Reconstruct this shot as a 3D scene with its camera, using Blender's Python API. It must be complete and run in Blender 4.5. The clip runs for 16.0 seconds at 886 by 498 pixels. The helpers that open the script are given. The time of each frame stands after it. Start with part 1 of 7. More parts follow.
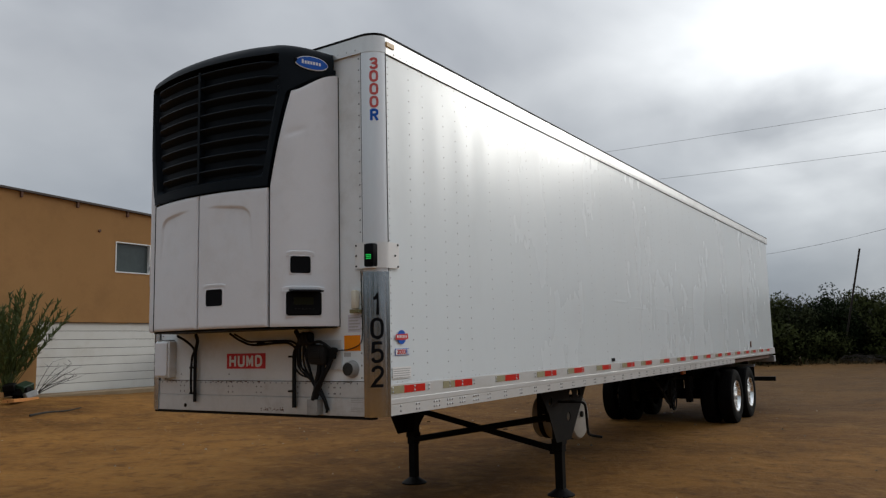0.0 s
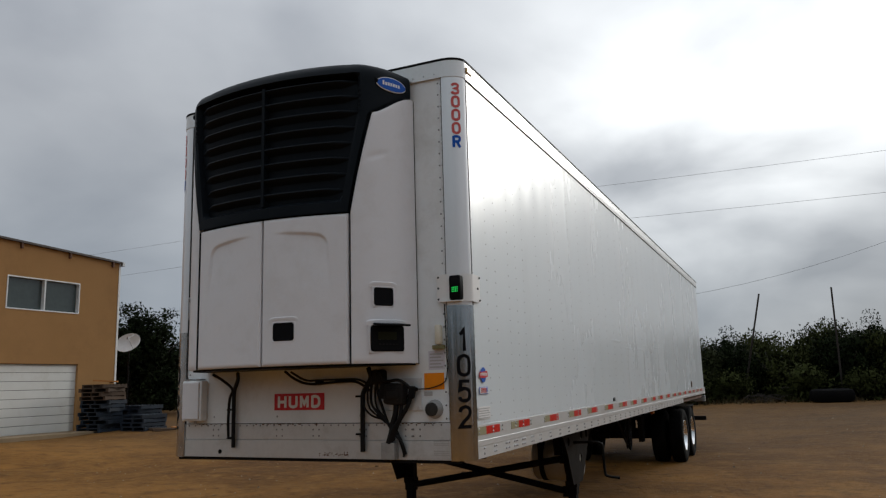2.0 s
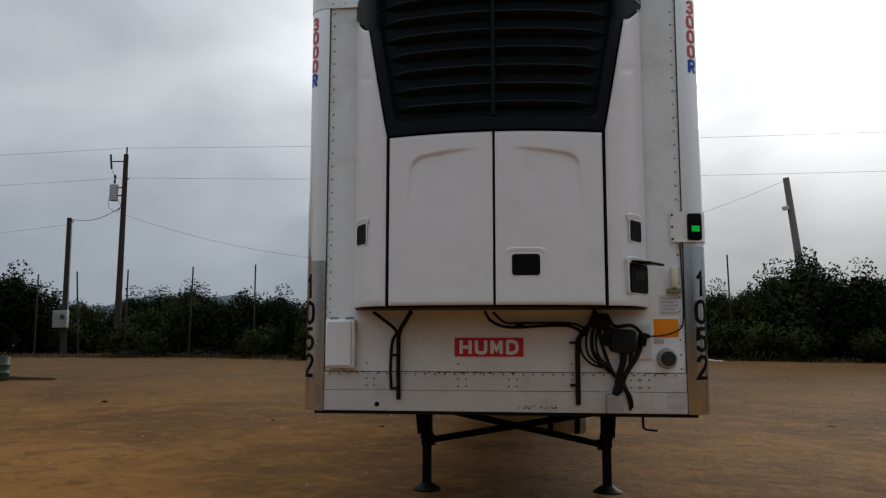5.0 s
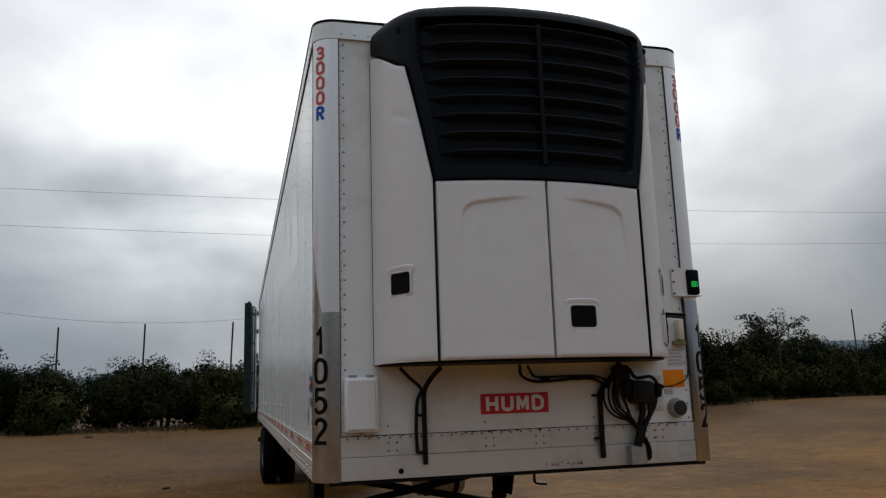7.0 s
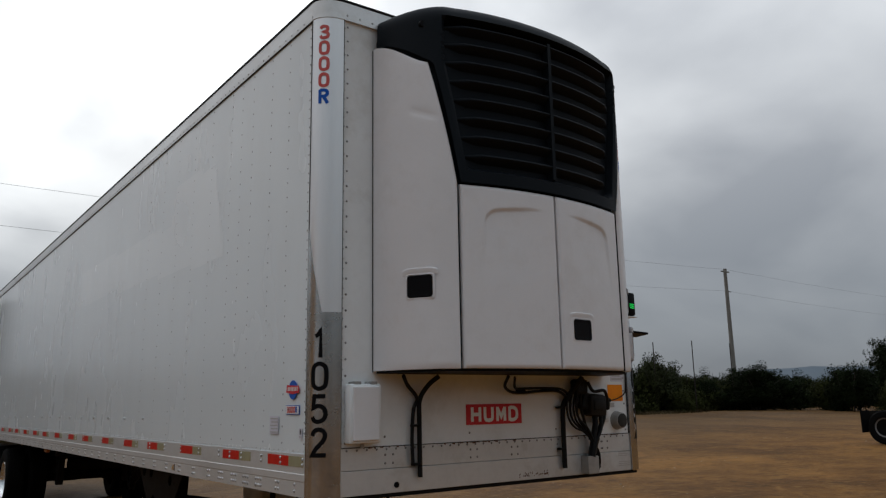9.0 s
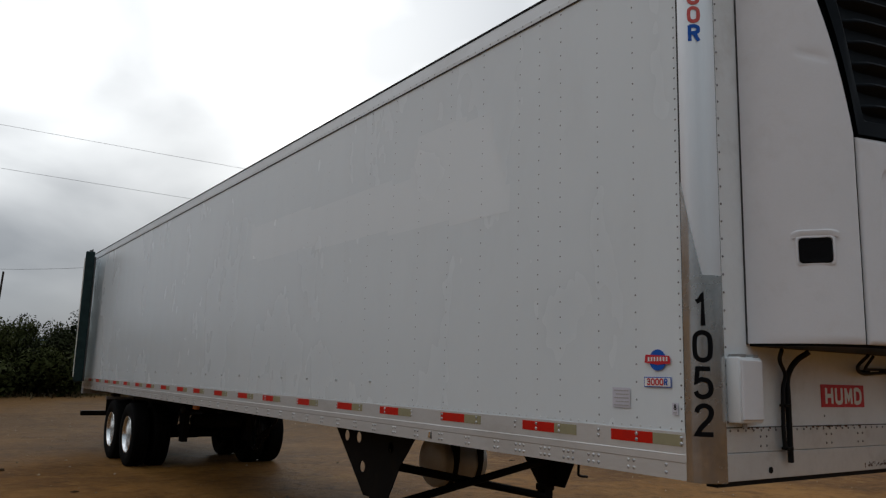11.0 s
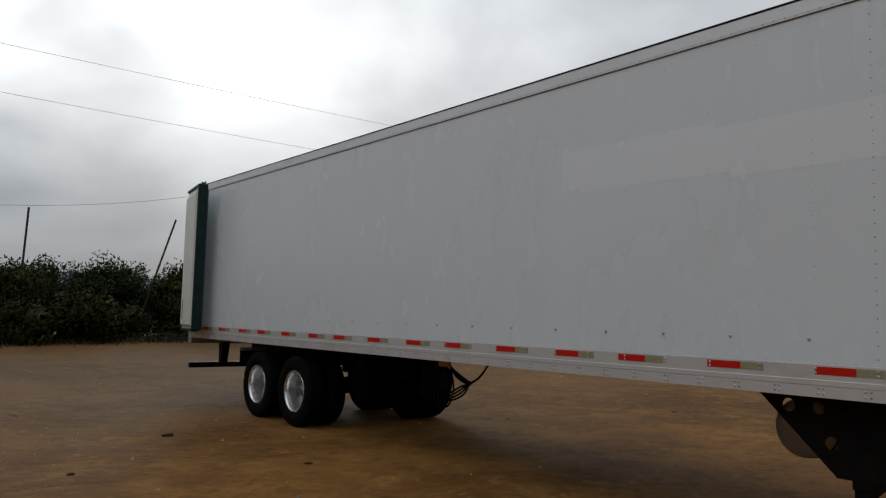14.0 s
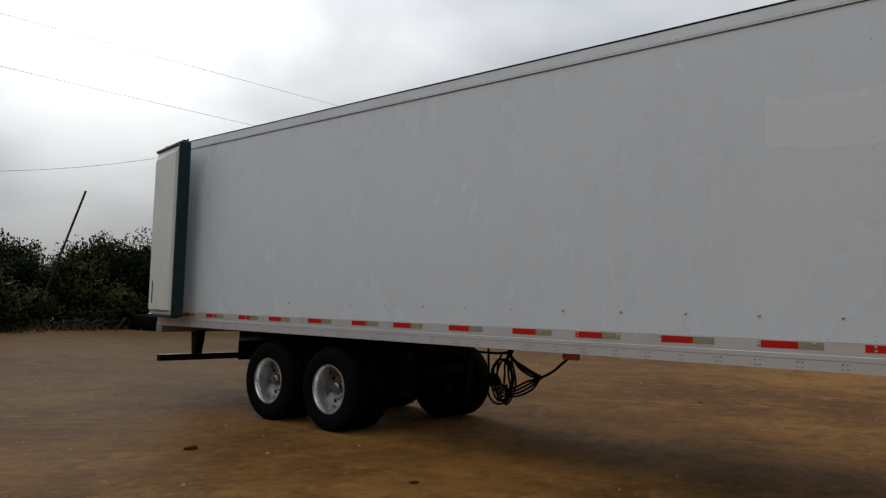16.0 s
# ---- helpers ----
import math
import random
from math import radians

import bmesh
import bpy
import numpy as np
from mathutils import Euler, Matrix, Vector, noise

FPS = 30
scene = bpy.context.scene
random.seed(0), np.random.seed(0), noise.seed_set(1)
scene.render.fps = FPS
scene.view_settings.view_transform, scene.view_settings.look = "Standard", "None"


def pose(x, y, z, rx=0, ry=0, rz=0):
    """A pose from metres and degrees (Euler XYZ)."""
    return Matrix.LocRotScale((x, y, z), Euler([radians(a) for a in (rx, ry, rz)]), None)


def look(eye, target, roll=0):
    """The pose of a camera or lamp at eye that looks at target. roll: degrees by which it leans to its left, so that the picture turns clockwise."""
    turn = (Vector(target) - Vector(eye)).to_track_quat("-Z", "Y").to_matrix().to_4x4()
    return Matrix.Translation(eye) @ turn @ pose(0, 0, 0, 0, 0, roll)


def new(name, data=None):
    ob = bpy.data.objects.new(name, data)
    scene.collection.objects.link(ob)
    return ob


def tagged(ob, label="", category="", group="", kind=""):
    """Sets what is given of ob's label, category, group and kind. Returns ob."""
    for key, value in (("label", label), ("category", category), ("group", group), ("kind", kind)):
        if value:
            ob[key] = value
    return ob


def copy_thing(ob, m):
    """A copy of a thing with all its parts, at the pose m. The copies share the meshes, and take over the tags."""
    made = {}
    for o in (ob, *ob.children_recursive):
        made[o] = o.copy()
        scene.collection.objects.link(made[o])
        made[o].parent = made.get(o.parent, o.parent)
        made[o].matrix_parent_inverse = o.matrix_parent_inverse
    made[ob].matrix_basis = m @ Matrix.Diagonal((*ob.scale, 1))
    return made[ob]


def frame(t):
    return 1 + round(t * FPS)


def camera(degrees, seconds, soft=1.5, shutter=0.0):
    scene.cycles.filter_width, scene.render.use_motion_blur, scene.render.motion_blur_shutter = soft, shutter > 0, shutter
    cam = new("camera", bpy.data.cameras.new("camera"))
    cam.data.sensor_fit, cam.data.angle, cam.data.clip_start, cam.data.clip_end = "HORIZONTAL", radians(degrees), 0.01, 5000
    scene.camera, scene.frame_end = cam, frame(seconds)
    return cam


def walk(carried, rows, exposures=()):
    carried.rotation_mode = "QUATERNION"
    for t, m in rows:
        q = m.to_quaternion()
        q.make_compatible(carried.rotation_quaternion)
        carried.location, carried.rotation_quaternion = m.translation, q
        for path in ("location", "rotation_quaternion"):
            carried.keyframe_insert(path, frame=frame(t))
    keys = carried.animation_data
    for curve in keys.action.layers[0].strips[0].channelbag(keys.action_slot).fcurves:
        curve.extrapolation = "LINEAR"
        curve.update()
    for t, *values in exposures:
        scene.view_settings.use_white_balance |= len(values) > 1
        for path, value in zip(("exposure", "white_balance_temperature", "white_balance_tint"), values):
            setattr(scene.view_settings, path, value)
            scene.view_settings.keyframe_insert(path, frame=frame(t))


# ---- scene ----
cam = camera(60.0, 16.0, soft=1.25)
PATH = [
    (0, (4.619, -4.361, 1.632), (3.548, -2.690, 1.876), -1.4),
    (0.5, (4.433, -4.432, 1.630), (3.373, -2.749, 1.847), -0.9),
    (1, (4.145, -4.568, 1.614), (3.134, -2.851, 1.792), -1.1),
    (1.5, (3.695, -4.575, 1.658), (2.832, -2.786, 1.896), -1.9),
    (2, (3.245, -4.821, 1.639), (2.449, -3.019, 1.982), -1.6),
    (2.5, (2.751, -4.880, 1.642), (2.106, -3.028, 2.033), -1.8),
    (3, (2.211, -5.015, 1.602), (1.608, -3.151, 2.004), 0.5),
    (3.5, (1.678, -4.979, 1.605), (1.144, -3.068, 1.857), 0.9),
    (4, (1.178, -4.975, 1.604), (0.715, -3.040, 1.807), 0.3),
    (4.2, (0.955, -4.969, 1.585), (0.545, -3.022, 1.793), 0.1),
    (6.3, (-1.024, -4.726, 1.662), (-0.870, -2.750, 1.924), -0.6),
    (6.5, (-1.240, -4.694, 1.646), (-0.995, -2.735, 1.967), -1.2),
    (7, (-1.693, -4.511, 1.608), (-1.189, -2.610, 1.975), -1.8),
    (7.5, (-2.125, -4.323, 1.618), (-1.520, -2.451, 1.978), -0.2),
    (8, (-2.551, -4.182, 1.648), (-1.720, -2.397, 2.000), -1.1),
    (8.2, (-2.666, -4.070, 1.640), (-1.737, -2.335, 1.996), -1.4),
    (10.3, (-3.955, -2.923, 1.554), (-2.614, -1.491, 1.940), -0.1),
    (10.5, (-4.056, -2.752, 1.563), (-2.692, -1.333, 1.917), -0.1),
    (11, (-4.326, -2.281, 1.579), (-3.211, -0.653, 1.905), 1.6),
    (11.5, (-4.696, -1.794, 1.563), (-3.557, -0.182, 1.889), 0.4),
    (12, (-5.109, -1.259, 1.606), (-3.826, 0.247, 1.900), 0.0),
    (12.5, (-5.559, -0.759, 1.584), (-4.319, 0.792, 1.819), 1.8),
    (13, (-5.904, -0.174, 1.621), (-4.681, 1.395, 1.822), 0.1),
    (13.5, (-6.333, 0.456, 1.573), (-5.135, 2.044, 1.780), 1.1),
    (14, (-6.556, 1.158, 1.606), (-5.314, 2.716, 1.783), 1.4),
    (14.5, (-6.856, 1.785, 1.597), (-5.663, 3.379, 1.782), 1.1),
    (15, (-6.986, 2.563, 1.621), (-5.743, 4.123, 1.770), 2.5),
    (15.5, (-7.203, 3.237, 1.572), (-5.905, 4.753, 1.700), 2.6),
    (16, (-7.290, 3.959, 1.527), (-5.804, 5.290, 1.676), 1.5),
]
walk(cam, [(t, look(eye, target, roll)) for t, eye, target, roll in PATH],
     [(t, stops, 6330, 7.5) for t, stops in ((0, 0), (1, 0.02), (1.5, 0.05), (2, -0.06), (3, -0.2), (3.5, -0.22), (4, 0.04), (4.2, 0.06), (6.3, -0.04), (7, -0.08), (8, -0.07), (10.5, -0.08), (11, -0.14), (11.5, -0.17), (13, -0.15), (14.5, -0.16), (15.5, -0.14), (16, 0.02))])

# ---- light ----
SUN_AZ, SUN_EL = 66.0, 20.0          # degrees, azimuth from +x towards +y


def way(az, el):
    return Vector((math.cos(radians(az)) * math.cos(radians(el)), math.sin(radians(az)) * math.cos(radians(el)), math.sin(radians(el))))


sun = new("sun", bpy.data.lights.new("sun", "SUN"))
sun.data.energy, sun.data.angle, sun.data.color = 0.85, radians(14), (1.0, 0.95, 0.88)
sun.matrix_world = look(way(SUN_AZ, SUN_EL) * 60, (0, 0, 0))


def link(tree, a, b):
    tree.links.new(a, b)


def build_world():
    w = bpy.data.worlds.new("overcast_sky")
    scene.world = w
    w.use_nodes = True
    nt = w.node_tree
    nt.nodes.clear()
    N = nt.nodes.new

    def math_node(op, a, b=None, clamp=False):
        n = N("ShaderNodeMath")
        n.operation, n.use_clamp = op, clamp
        for i, v in enumerate((a, b)):
            if v is None:
                continue
            if isinstance(v, (int, float)):
                n.inputs[i].default_value = v
            else:
                link(nt, v, n.inputs[i])
        return n.outputs[0]

    co = N("ShaderNodeTexCoord").outputs["Generated"]
    sep = N("ShaderNodeSeparateXYZ")
    link(nt, co, sep.inputs[0])
    up = math_node("MAXIMUM", sep.outputs[2], 0.0)
    # the cloud layer lies overhead: it tightens towards the horizon
    inv = math_node("DIVIDE", 1.0, math_node("ADD", up, 0.45))
    flat = N("ShaderNodeVectorMath")
    flat.operation = "SCALE"
    link(nt, co, flat.inputs[0])
    link(nt, inv, flat.inputs["Scale"])
    big = N("ShaderNodeTexNoise")
    big.inputs["Scale"].default_value, big.inputs["Detail"].default_value, big.inputs["Roughness"].default_value = 2.3, 6, 0.43
    big.inputs["Distortion"].default_value = 0.25
    link(nt, flat.outputs[0], big.inputs["Vector"])
    ramp = N("ShaderNodeValToRGB")
    ramp.color_ramp.elements[0].position, ramp.color_ramp.elements[0].color = 0.34, (0.40, 0.416, 0.458, 1)
    ramp.color_ramp.elements[1].position, ramp.color_ramp.elements[1].color = 0.66, (0.70, 0.71, 0.74, 1)
    link(nt, big.outputs["Fac"], ramp.inputs[0])
    # an overcast sky is brighter overhead
    lift = N("ShaderNodeVectorMath")
    lift.operation = "SCALE"
    link(nt, ramp.outputs[0], lift.inputs[0])
    back = N("ShaderNodeVectorMath")
    back.operation = "DOT_PRODUCT"
    link(nt, co, back.inputs[0])
    back.inputs[1].default_value = way(262, 12)
    # unseen sky away from the sun, dimmed and cooled to tune the trailer's light
    back_dim = math_node("POWER", math_node("MAXIMUM", back.outputs["Value"], 0.0), 1.3)
    shade = N("ShaderNodeCombineXYZ")
    for i, k in enumerate((0.36, 0.29, 0.26)):
        link(nt, math_node("SUBTRACT", 1.0, math_node("MULTIPLY", back_dim, k)), shade.inputs[i])
    link(nt, math_node("ADD", 0.78, math_node("MULTIPLY", math_node("POWER", up, 2.3), 1.7)), lift.inputs["Scale"])
    dull = N("ShaderNodeVectorMath")
    dull.operation = "MULTIPLY"
    link(nt, lift.outputs[0], dull.inputs[0])
    link(nt, shade.outputs[0], dull.inputs[1])
    # dull haze low over the horizon
    low = math_node("SUBTRACT", 1.0, math_node("MULTIPLY", up, 3.0), True)
    haze = N("ShaderNodeMix")
    haze.data_type = "RGBA"
    link(nt, math_node("MULTIPLY", low, 0.85), haze.inputs["Factor"])
    link(nt, dull.outputs[0], haze.inputs["A"])
    # the haze is paler on the side across from the sun's
    pale = N("ShaderNodeVectorMath")
    pale.operation = "DOT_PRODUCT"
    link(nt, co, pale.inputs[0])
    pale.inputs[1].default_value = way(135, 0)
    murk = N("ShaderNodeVectorMath")
    murk.operation = "SCALE"
    murk.inputs[0].default_value = (0.152, 0.174, 0.207)
    link(nt, math_node("ADD", 1.0, math_node("MULTIPLY", math_node("POWER", math_node("MAXIMUM", pale.outputs["Value"], 0.0), 2.0), 0.75)), murk.inputs["Scale"])
    link(nt, murk.outputs[0], haze.inputs["B"])
    # brighter cloud round the hidden sun and in a thin stretch beside it
    def lobe(az, el, power, strength):
        dot = N("ShaderNodeVectorMath")
        dot.operation = "DOT_PRODUCT"
        link(nt, co, dot.inputs[0])
        dot.inputs[1].default_value = way(az, el)
        return math_node("MULTIPLY", math_node("POWER", math_node("MAXIMUM", dot.outputs["Value"], 0.0), power), strength)
    uneven = math_node("ADD", math_node("MULTIPLY", big.outputs["Fac"], 3.4), -1.15, True)
    patchy = math_node("ADD", math_node("MULTIPLY", uneven, 0.92), 0.28)
    even = math_node("ADD", math_node("MULTIPLY", uneven, 0.55), 0.58)
    high = math_node("MULTIPLY", math_node("ADD", lobe(74, 27, 6.0, 0.19), math_node("ADD", lobe(64, 23, 30.0, 1.02), lobe(20, 42, 8.0, 0.25))), math_node("SUBTRACT", 1.0, math_node("MULTIPLY", low, 0.9)))
    side_glow = math_node("MULTIPLY", lobe(92, 17.5, 46.0, 1.05), math_node("SUBTRACT", 1.0, math_node("MULTIPLY", low, 0.7)))
    glow = math_node("ADD", math_node("MULTIPLY", high, even), math_node("MULTIPLY", side_glow, patchy))
    tint = N("ShaderNodeMix")
    tint.data_type, tint.blend_type = "RGBA", "ADD"
    tint.inputs["Factor"].default_value = 1.0
    link(nt, haze.outputs["Result"], tint.inputs["A"])
    gcol = N("ShaderNodeVectorMath")
    gcol.operation = "SCALE"
    gcol.inputs[0].default_value = (1.0, 0.985, 0.955)
    link(nt, glow, gcol.inputs["Scale"])
    link(nt, gcol.outputs[0], tint.inputs["B"])
    # clear sky above the clouds, mixed in weakly
    sky = N("ShaderNodeTexSky")
    sky.sky_type, sky.sun_disc = "NISHITA", False
    sky.sun_elevation, sky.sun_rotation = radians(SUN_EL), radians(90 - SUN_AZ)
    s_sky = N("ShaderNodeVectorMath")
    s_sky.operation = "SCALE"
    link(nt, sky.outputs[0], s_sky.inputs[0])
    s_sky.inputs["Scale"].default_value = 0.05
    mix = N("ShaderNodeMix")
    mix.data_type = "RGBA"
    mix.inputs["Factor"].default_value = 0.06
    link(nt, tint.outputs["Result"], mix.inputs["A"])
    link(nt, s_sky.outputs[0], mix.inputs["B"])
    bg = N("ShaderNodeBackground")
    bg.inputs["Strength"].default_value = 1.0
    link(nt, mix.outputs["Result"], bg.inputs["Color"])
    link(nt, bg.outputs[0], N("ShaderNodeOutputWorld").inputs[0])


build_world()


# ---- materials ----
def material(name, color, rough=0.6, metal=0.0, second=None, scale=6.0, amount=0.5, fine=60.0, bump=0.0, bump_scale=None,
             spec=0.5, stretch=(1, 1, 1), dirt=None, dirt_scale=1.3, dirt_amount=0.0, emit=0.0, rough_var=0.12, per_object=0.0, per_island=0.0):
    """A surface with broad and fine variation, relief and dirt, in object metres."""
    m = bpy.data.materials.new(name)
    m.use_nodes = True
    nt = m.node_tree
    b = nt.nodes["Principled BSDF"]
    N = nt.nodes.new
    co = N("ShaderNodeTexCoord").outputs["Object"]
    mp = N("ShaderNodeMapping")
    mp.inputs["Scale"].default_value = stretch
    link(nt, co, mp.inputs["Vector"])

    def noise_node(s, detail=4, rough_=0.6):
        n = N("ShaderNodeTexNoise")
        n.inputs["Scale"].default_value, n.inputs["Detail"].default_value, n.inputs["Roughness"].default_value = s, detail, rough_
        link(nt, mp.outputs[0], n.inputs["Vector"])
        return n.outputs["Fac"]

    def ramp_node(fac, lo, hi):
        r = N("ShaderNodeMapRange")
        r.inputs["From Min"].default_value, r.inputs["From Max"].default_value = lo, hi
        link(nt, fac, r.inputs["Value"])
        return r.outputs[0]

    def mix_node(fac, a, c):
        x = N("ShaderNodeMix")
        x.data_type = "RGBA"
        for sock, v in (("Factor", fac), ("A", a), ("B", c)):
            if hasattr(v, "is_linked"):
                link(nt, v, x.inputs[sock])
            elif sock == "Factor":
                x.inputs[sock].default_value = v
            else:
                x.inputs[sock].default_value = (*v, 1)
        return x.outputs["Result"]

    def times(a, k):
        n = N("ShaderNodeMath")
        n.operation = "MULTIPLY"
        link(nt, a, n.inputs[0])
        n.inputs[1].default_value = k
        return n.outputs[0]

    second = second or tuple(c * 0.78 for c in color)
    n1, n2 = noise_node(scale), noise_node(fine, 3)
    col = mix_node(times(ramp_node(n1, 0.35, 0.68), amount), color, second)
    col = mix_node(times(ramp_node(n2, 0.45, 0.75), amount * 0.5), col, second)
    if dirt:
        n3 = noise_node(dirt_scale, 7, 0.68)
        col = mix_node(times(ramp_node(n3, 0.52, 0.72), dirt_amount), col, dirt)
    if per_object or per_island:
        src = N("ShaderNodeObjectInfo").outputs["Random"] if per_object else N("ShaderNodeNewGeometry").outputs["Random Per Island"]
        hsv = N("ShaderNodeHueSaturation")
        link(nt, col, hsv.inputs["Color"])
        v = N("ShaderNodeMapRange")
        k = per_object or per_island
        v.inputs["To Min"].default_value, v.inputs["To Max"].default_value = 1 - k, 1 + k
        link(nt, src, v.inputs["Value"])
        link(nt, v.outputs[0], hsv.inputs["Value"])
        col = hsv.outputs["Color"]
    link(nt, col, b.inputs["Base Color"])
    r = N("ShaderNodeMapRange")
    r.inputs["To Min"].default_value, r.inputs["To Max"].default_value = max(0.02, rough - rough_var), min(1, rough + rough_var)
    link(nt, n1, r.inputs["Value"])
    link(nt, r.outputs[0], b.inputs["Roughness"])
    b.inputs["Metallic"].default_value = metal
    b.inputs["Diffuse Roughness"].default_value = 1.0 if rough > 0.88 else 0.0
    b.inputs["Specular IOR Level"].default_value = spec
    if bump:
        bp = N("ShaderNodeBump")
        bp.inputs["Strength"].default_value, bp.inputs["Distance"].default_value = 1.0, bump
        link(nt, noise_node(bump_scale or fine, 5, 0.65), bp.inputs["Height"])
        link(nt, bp.outputs[0], b.inputs["Normal"])
    if emit:
        b.inputs["Emission Color"].default_value, b.inputs["Emission Strength"].default_value = (*color, 1), emit
    return m


WHITE_SIDE = material("white_painted_side_sheet", (0.742, 0.788, 0.804), 0.262, second=(0.69, 0.735, 0.758), scale=1.2, fine=9, amount=0.4, bump=0.0015, bump_scale=2.2,
                      dirt=(0.50, 0.48, 0.45), dirt_scale=1.7, dirt_amount=0.1, stretch=(1, 1, 0.5), rough_var=0.09, spec=0.5)
DECAL_GHOST = material("fresher_white_paint", (0.790, 0.828, 0.840), 0.255, second=(0.758, 0.800, 0.816), scale=1.2, amount=0.5, bump=0.001, bump_scale=2.2, spec=0.5)
SEAM = material("dark_seam_sealant", (0.07, 0.07, 0.07), 0.7, spec=0.1)
RIVET_PAINT = material("painted_rivet", (0.6, 0.61, 0.61), 0.45, amount=0.4, per_island=0.3)
WHITE_FRONT = material("white_painted_front_sheet", (0.78, 0.805, 0.815), 0.42, second=(0.69, 0.71, 0.712), scale=2.5, fine=25, amount=0.6,
                       dirt=(0.36, 0.33, 0.27), dirt_scale=2.6, dirt_amount=0.34, bump=0.0012, bump_scale=6)
KICK = material("satin_kick_plate", (0.67, 0.69, 0.695), 0.36, 0.45, second=(0.53, 0.54, 0.54), scale=2.2, fine=30, amount=0.6, dirt=(0.27, 0.235, 0.19), dirt_scale=2.4, dirt_amount=0.5, bump=0.0015, bump_scale=5)
UNIT_WHITE = material("unit_white_plastic", (0.722, 0.717, 0.735), 0.36, second=(0.67, 0.665, 0.678), scale=2.2, fine=40, amount=0.5, dirt=(0.5, 0.46, 0.42),
                      dirt_scale=3.0, dirt_amount=0.25, bump=0.0006, bump_scale=90)
UNIT_BLACK = material("unit_black_plastic", (0.0056, 0.0082, 0.0112), 0.48, second=(0.009, 0.0122, 0.0165), scale=5, amount=0.6, bump=0.0006, bump_scale=160, spec=0.07)
ALU = material("mill_aluminium", (0.74, 0.745, 0.74), 0.36, 0.45, second=(0.63, 0.625, 0.61), scale=3, fine=45, amount=0.6, dirt=(0.36, 0.33, 0.29), dirt_scale=3.2,
               dirt_amount=0.35, bump=0.0006, bump_scale=40, stretch=(1, 0.35, 1))
STEEL = material("polished_stainless", (0.50, 0.52, 0.53), 0.17, 1.0, second=(0.38, 0.39, 0.4), scale=4, fine=30, amount=0.6, dirt=(0.26, 0.22, 0.18), dirt_scale=4,
                 dirt_amount=0.3, bump=0.0008, bump_scale=7, stretch=(1, 1, 0.4))
# left guard's stainless: its stains and its shade side are both in the colour
STEEL_WORN_SHADED = material("stained_stainless", (0.50, 0.50, 0.49), 0.26, 0.9, second=(0.33, 0.325, 0.31), scale=5, fine=30, amount=0.7, dirt=(0.13, 0.12, 0.105), dirt_scale=3.5, dirt_amount=0.5)
POST_ALU = material("brushed_corner_aluminium", (0.80, 0.80, 0.805), 0.33, 0.6, second=(0.7, 0.7, 0.7), scale=3, fine=70, amount=0.5, bump=0.0004, bump_scale=60, stretch=(1, 1, 0.15))
RIVET_ALU = material("aluminium_rivet", (0.50, 0.50, 0.50), 0.4, 0.5, amount=0.4, per_island=0.25, spec=0.3)
RIVET = material("rivet_metal", (0.27, 0.27, 0.275), 0.4, 0.7, amount=0.4, per_island=0.25, spec=0.3)
BLACK_STEEL = material("black_painted_steel", (0.0055, 0.0055, 0.006), 0.55, second=(0.013, 0.011, 0.009), scale=7, amount=0.7, dirt=(0.05, 0.036, 0.024), dirt_scale=4,
                       dirt_amount=0.2, bump=0.001, bump_scale=60, spec=0.06)
RUBBER = material("tyre_rubber", (0.0032, 0.0032, 0.0034), 0.8, second=(0.007, 0.0065, 0.006), scale=9, amount=0.6, dirt=(0.03, 0.022, 0.015), dirt_scale=6, dirt_amount=0.12,
                  bump=0.001, bump_scale=120, spec=0.05)
HOSE = material("black_hose", (0.007, 0.007, 0.0075), 0.5, amount=0.5, spec=0.15)
RIM = material("polished_rim", (0.84, 0.84, 0.83), 0.24, 0.9, second=(0.7, 0.69, 0.67), scale=4, amount=0.2)
RED_TAPE = material("red_reflective_tape", (0.58, 0.018, 0.008), 0.35, second=(0.44, 0.015, 0.010), scale=25, fine=150, amount=0.5, spec=0.15)
PALE_TAPE = material("silver_reflective_tape", (0.34, 0.31, 0.19), 0.35, second=(0.27, 0.25, 0.15), scale=25, fine=150, amount=0.5, spec=0.2)
RED_INK = material("red_vinyl", (0.60, 0.035, 0.045), 0.4, second=(0.54, 0.03, 0.04), amount=0.4, spec=0.2)
FADED_RED = material("faded_red_vinyl", (0.58, 0.075, 0.070), 0.4, second=(0.62, 0.22, 0.20), scale=40, amount=0.5, spec=0.2)
BLUE_INK = material("blue_vinyl", (0.012, 0.10, 0.48), 0.4, amount=0.3, spec=0.2)
BLACK_INK = material("black_vinyl", (0.006, 0.006, 0.007), 0.45, amount=0.3, spec=0.06)
WHITE_INK = material("white_vinyl", (0.78, 0.77, 0.75), 0.4, amount=0.2)
LABEL_PAPER = material("pale_label_paper", (0.60, 0.59, 0.65), 0.5, second=(0.52, 0.51, 0.57), amount=0.4, scale=12)
GREY_INK = material("grey_print", (0.42, 0.41, 0.40), 0.5, amount=0.3)
ORANGE_INK = material("orange_vinyl", (0.86, 0.27, 0.010), 0.4, second=(0.78, 0.23, 0.010), amount=0.5, scale=20, spec=0.2)
YELLOW_TAG = material("faded_amber_lens", (0.55, 0.34, 0.11), 0.35, second=(0.40, 0.22, 0.06), amount=0.6, scale=20)
AMBER = material("amber_lens", (0.34, 0.085, 0.008), 0.2, amount=0.3)
GREEN_LED = material("green_led", (0.03, 0.85, 0.12), 0.4, emit=0.9, amount=0.0)
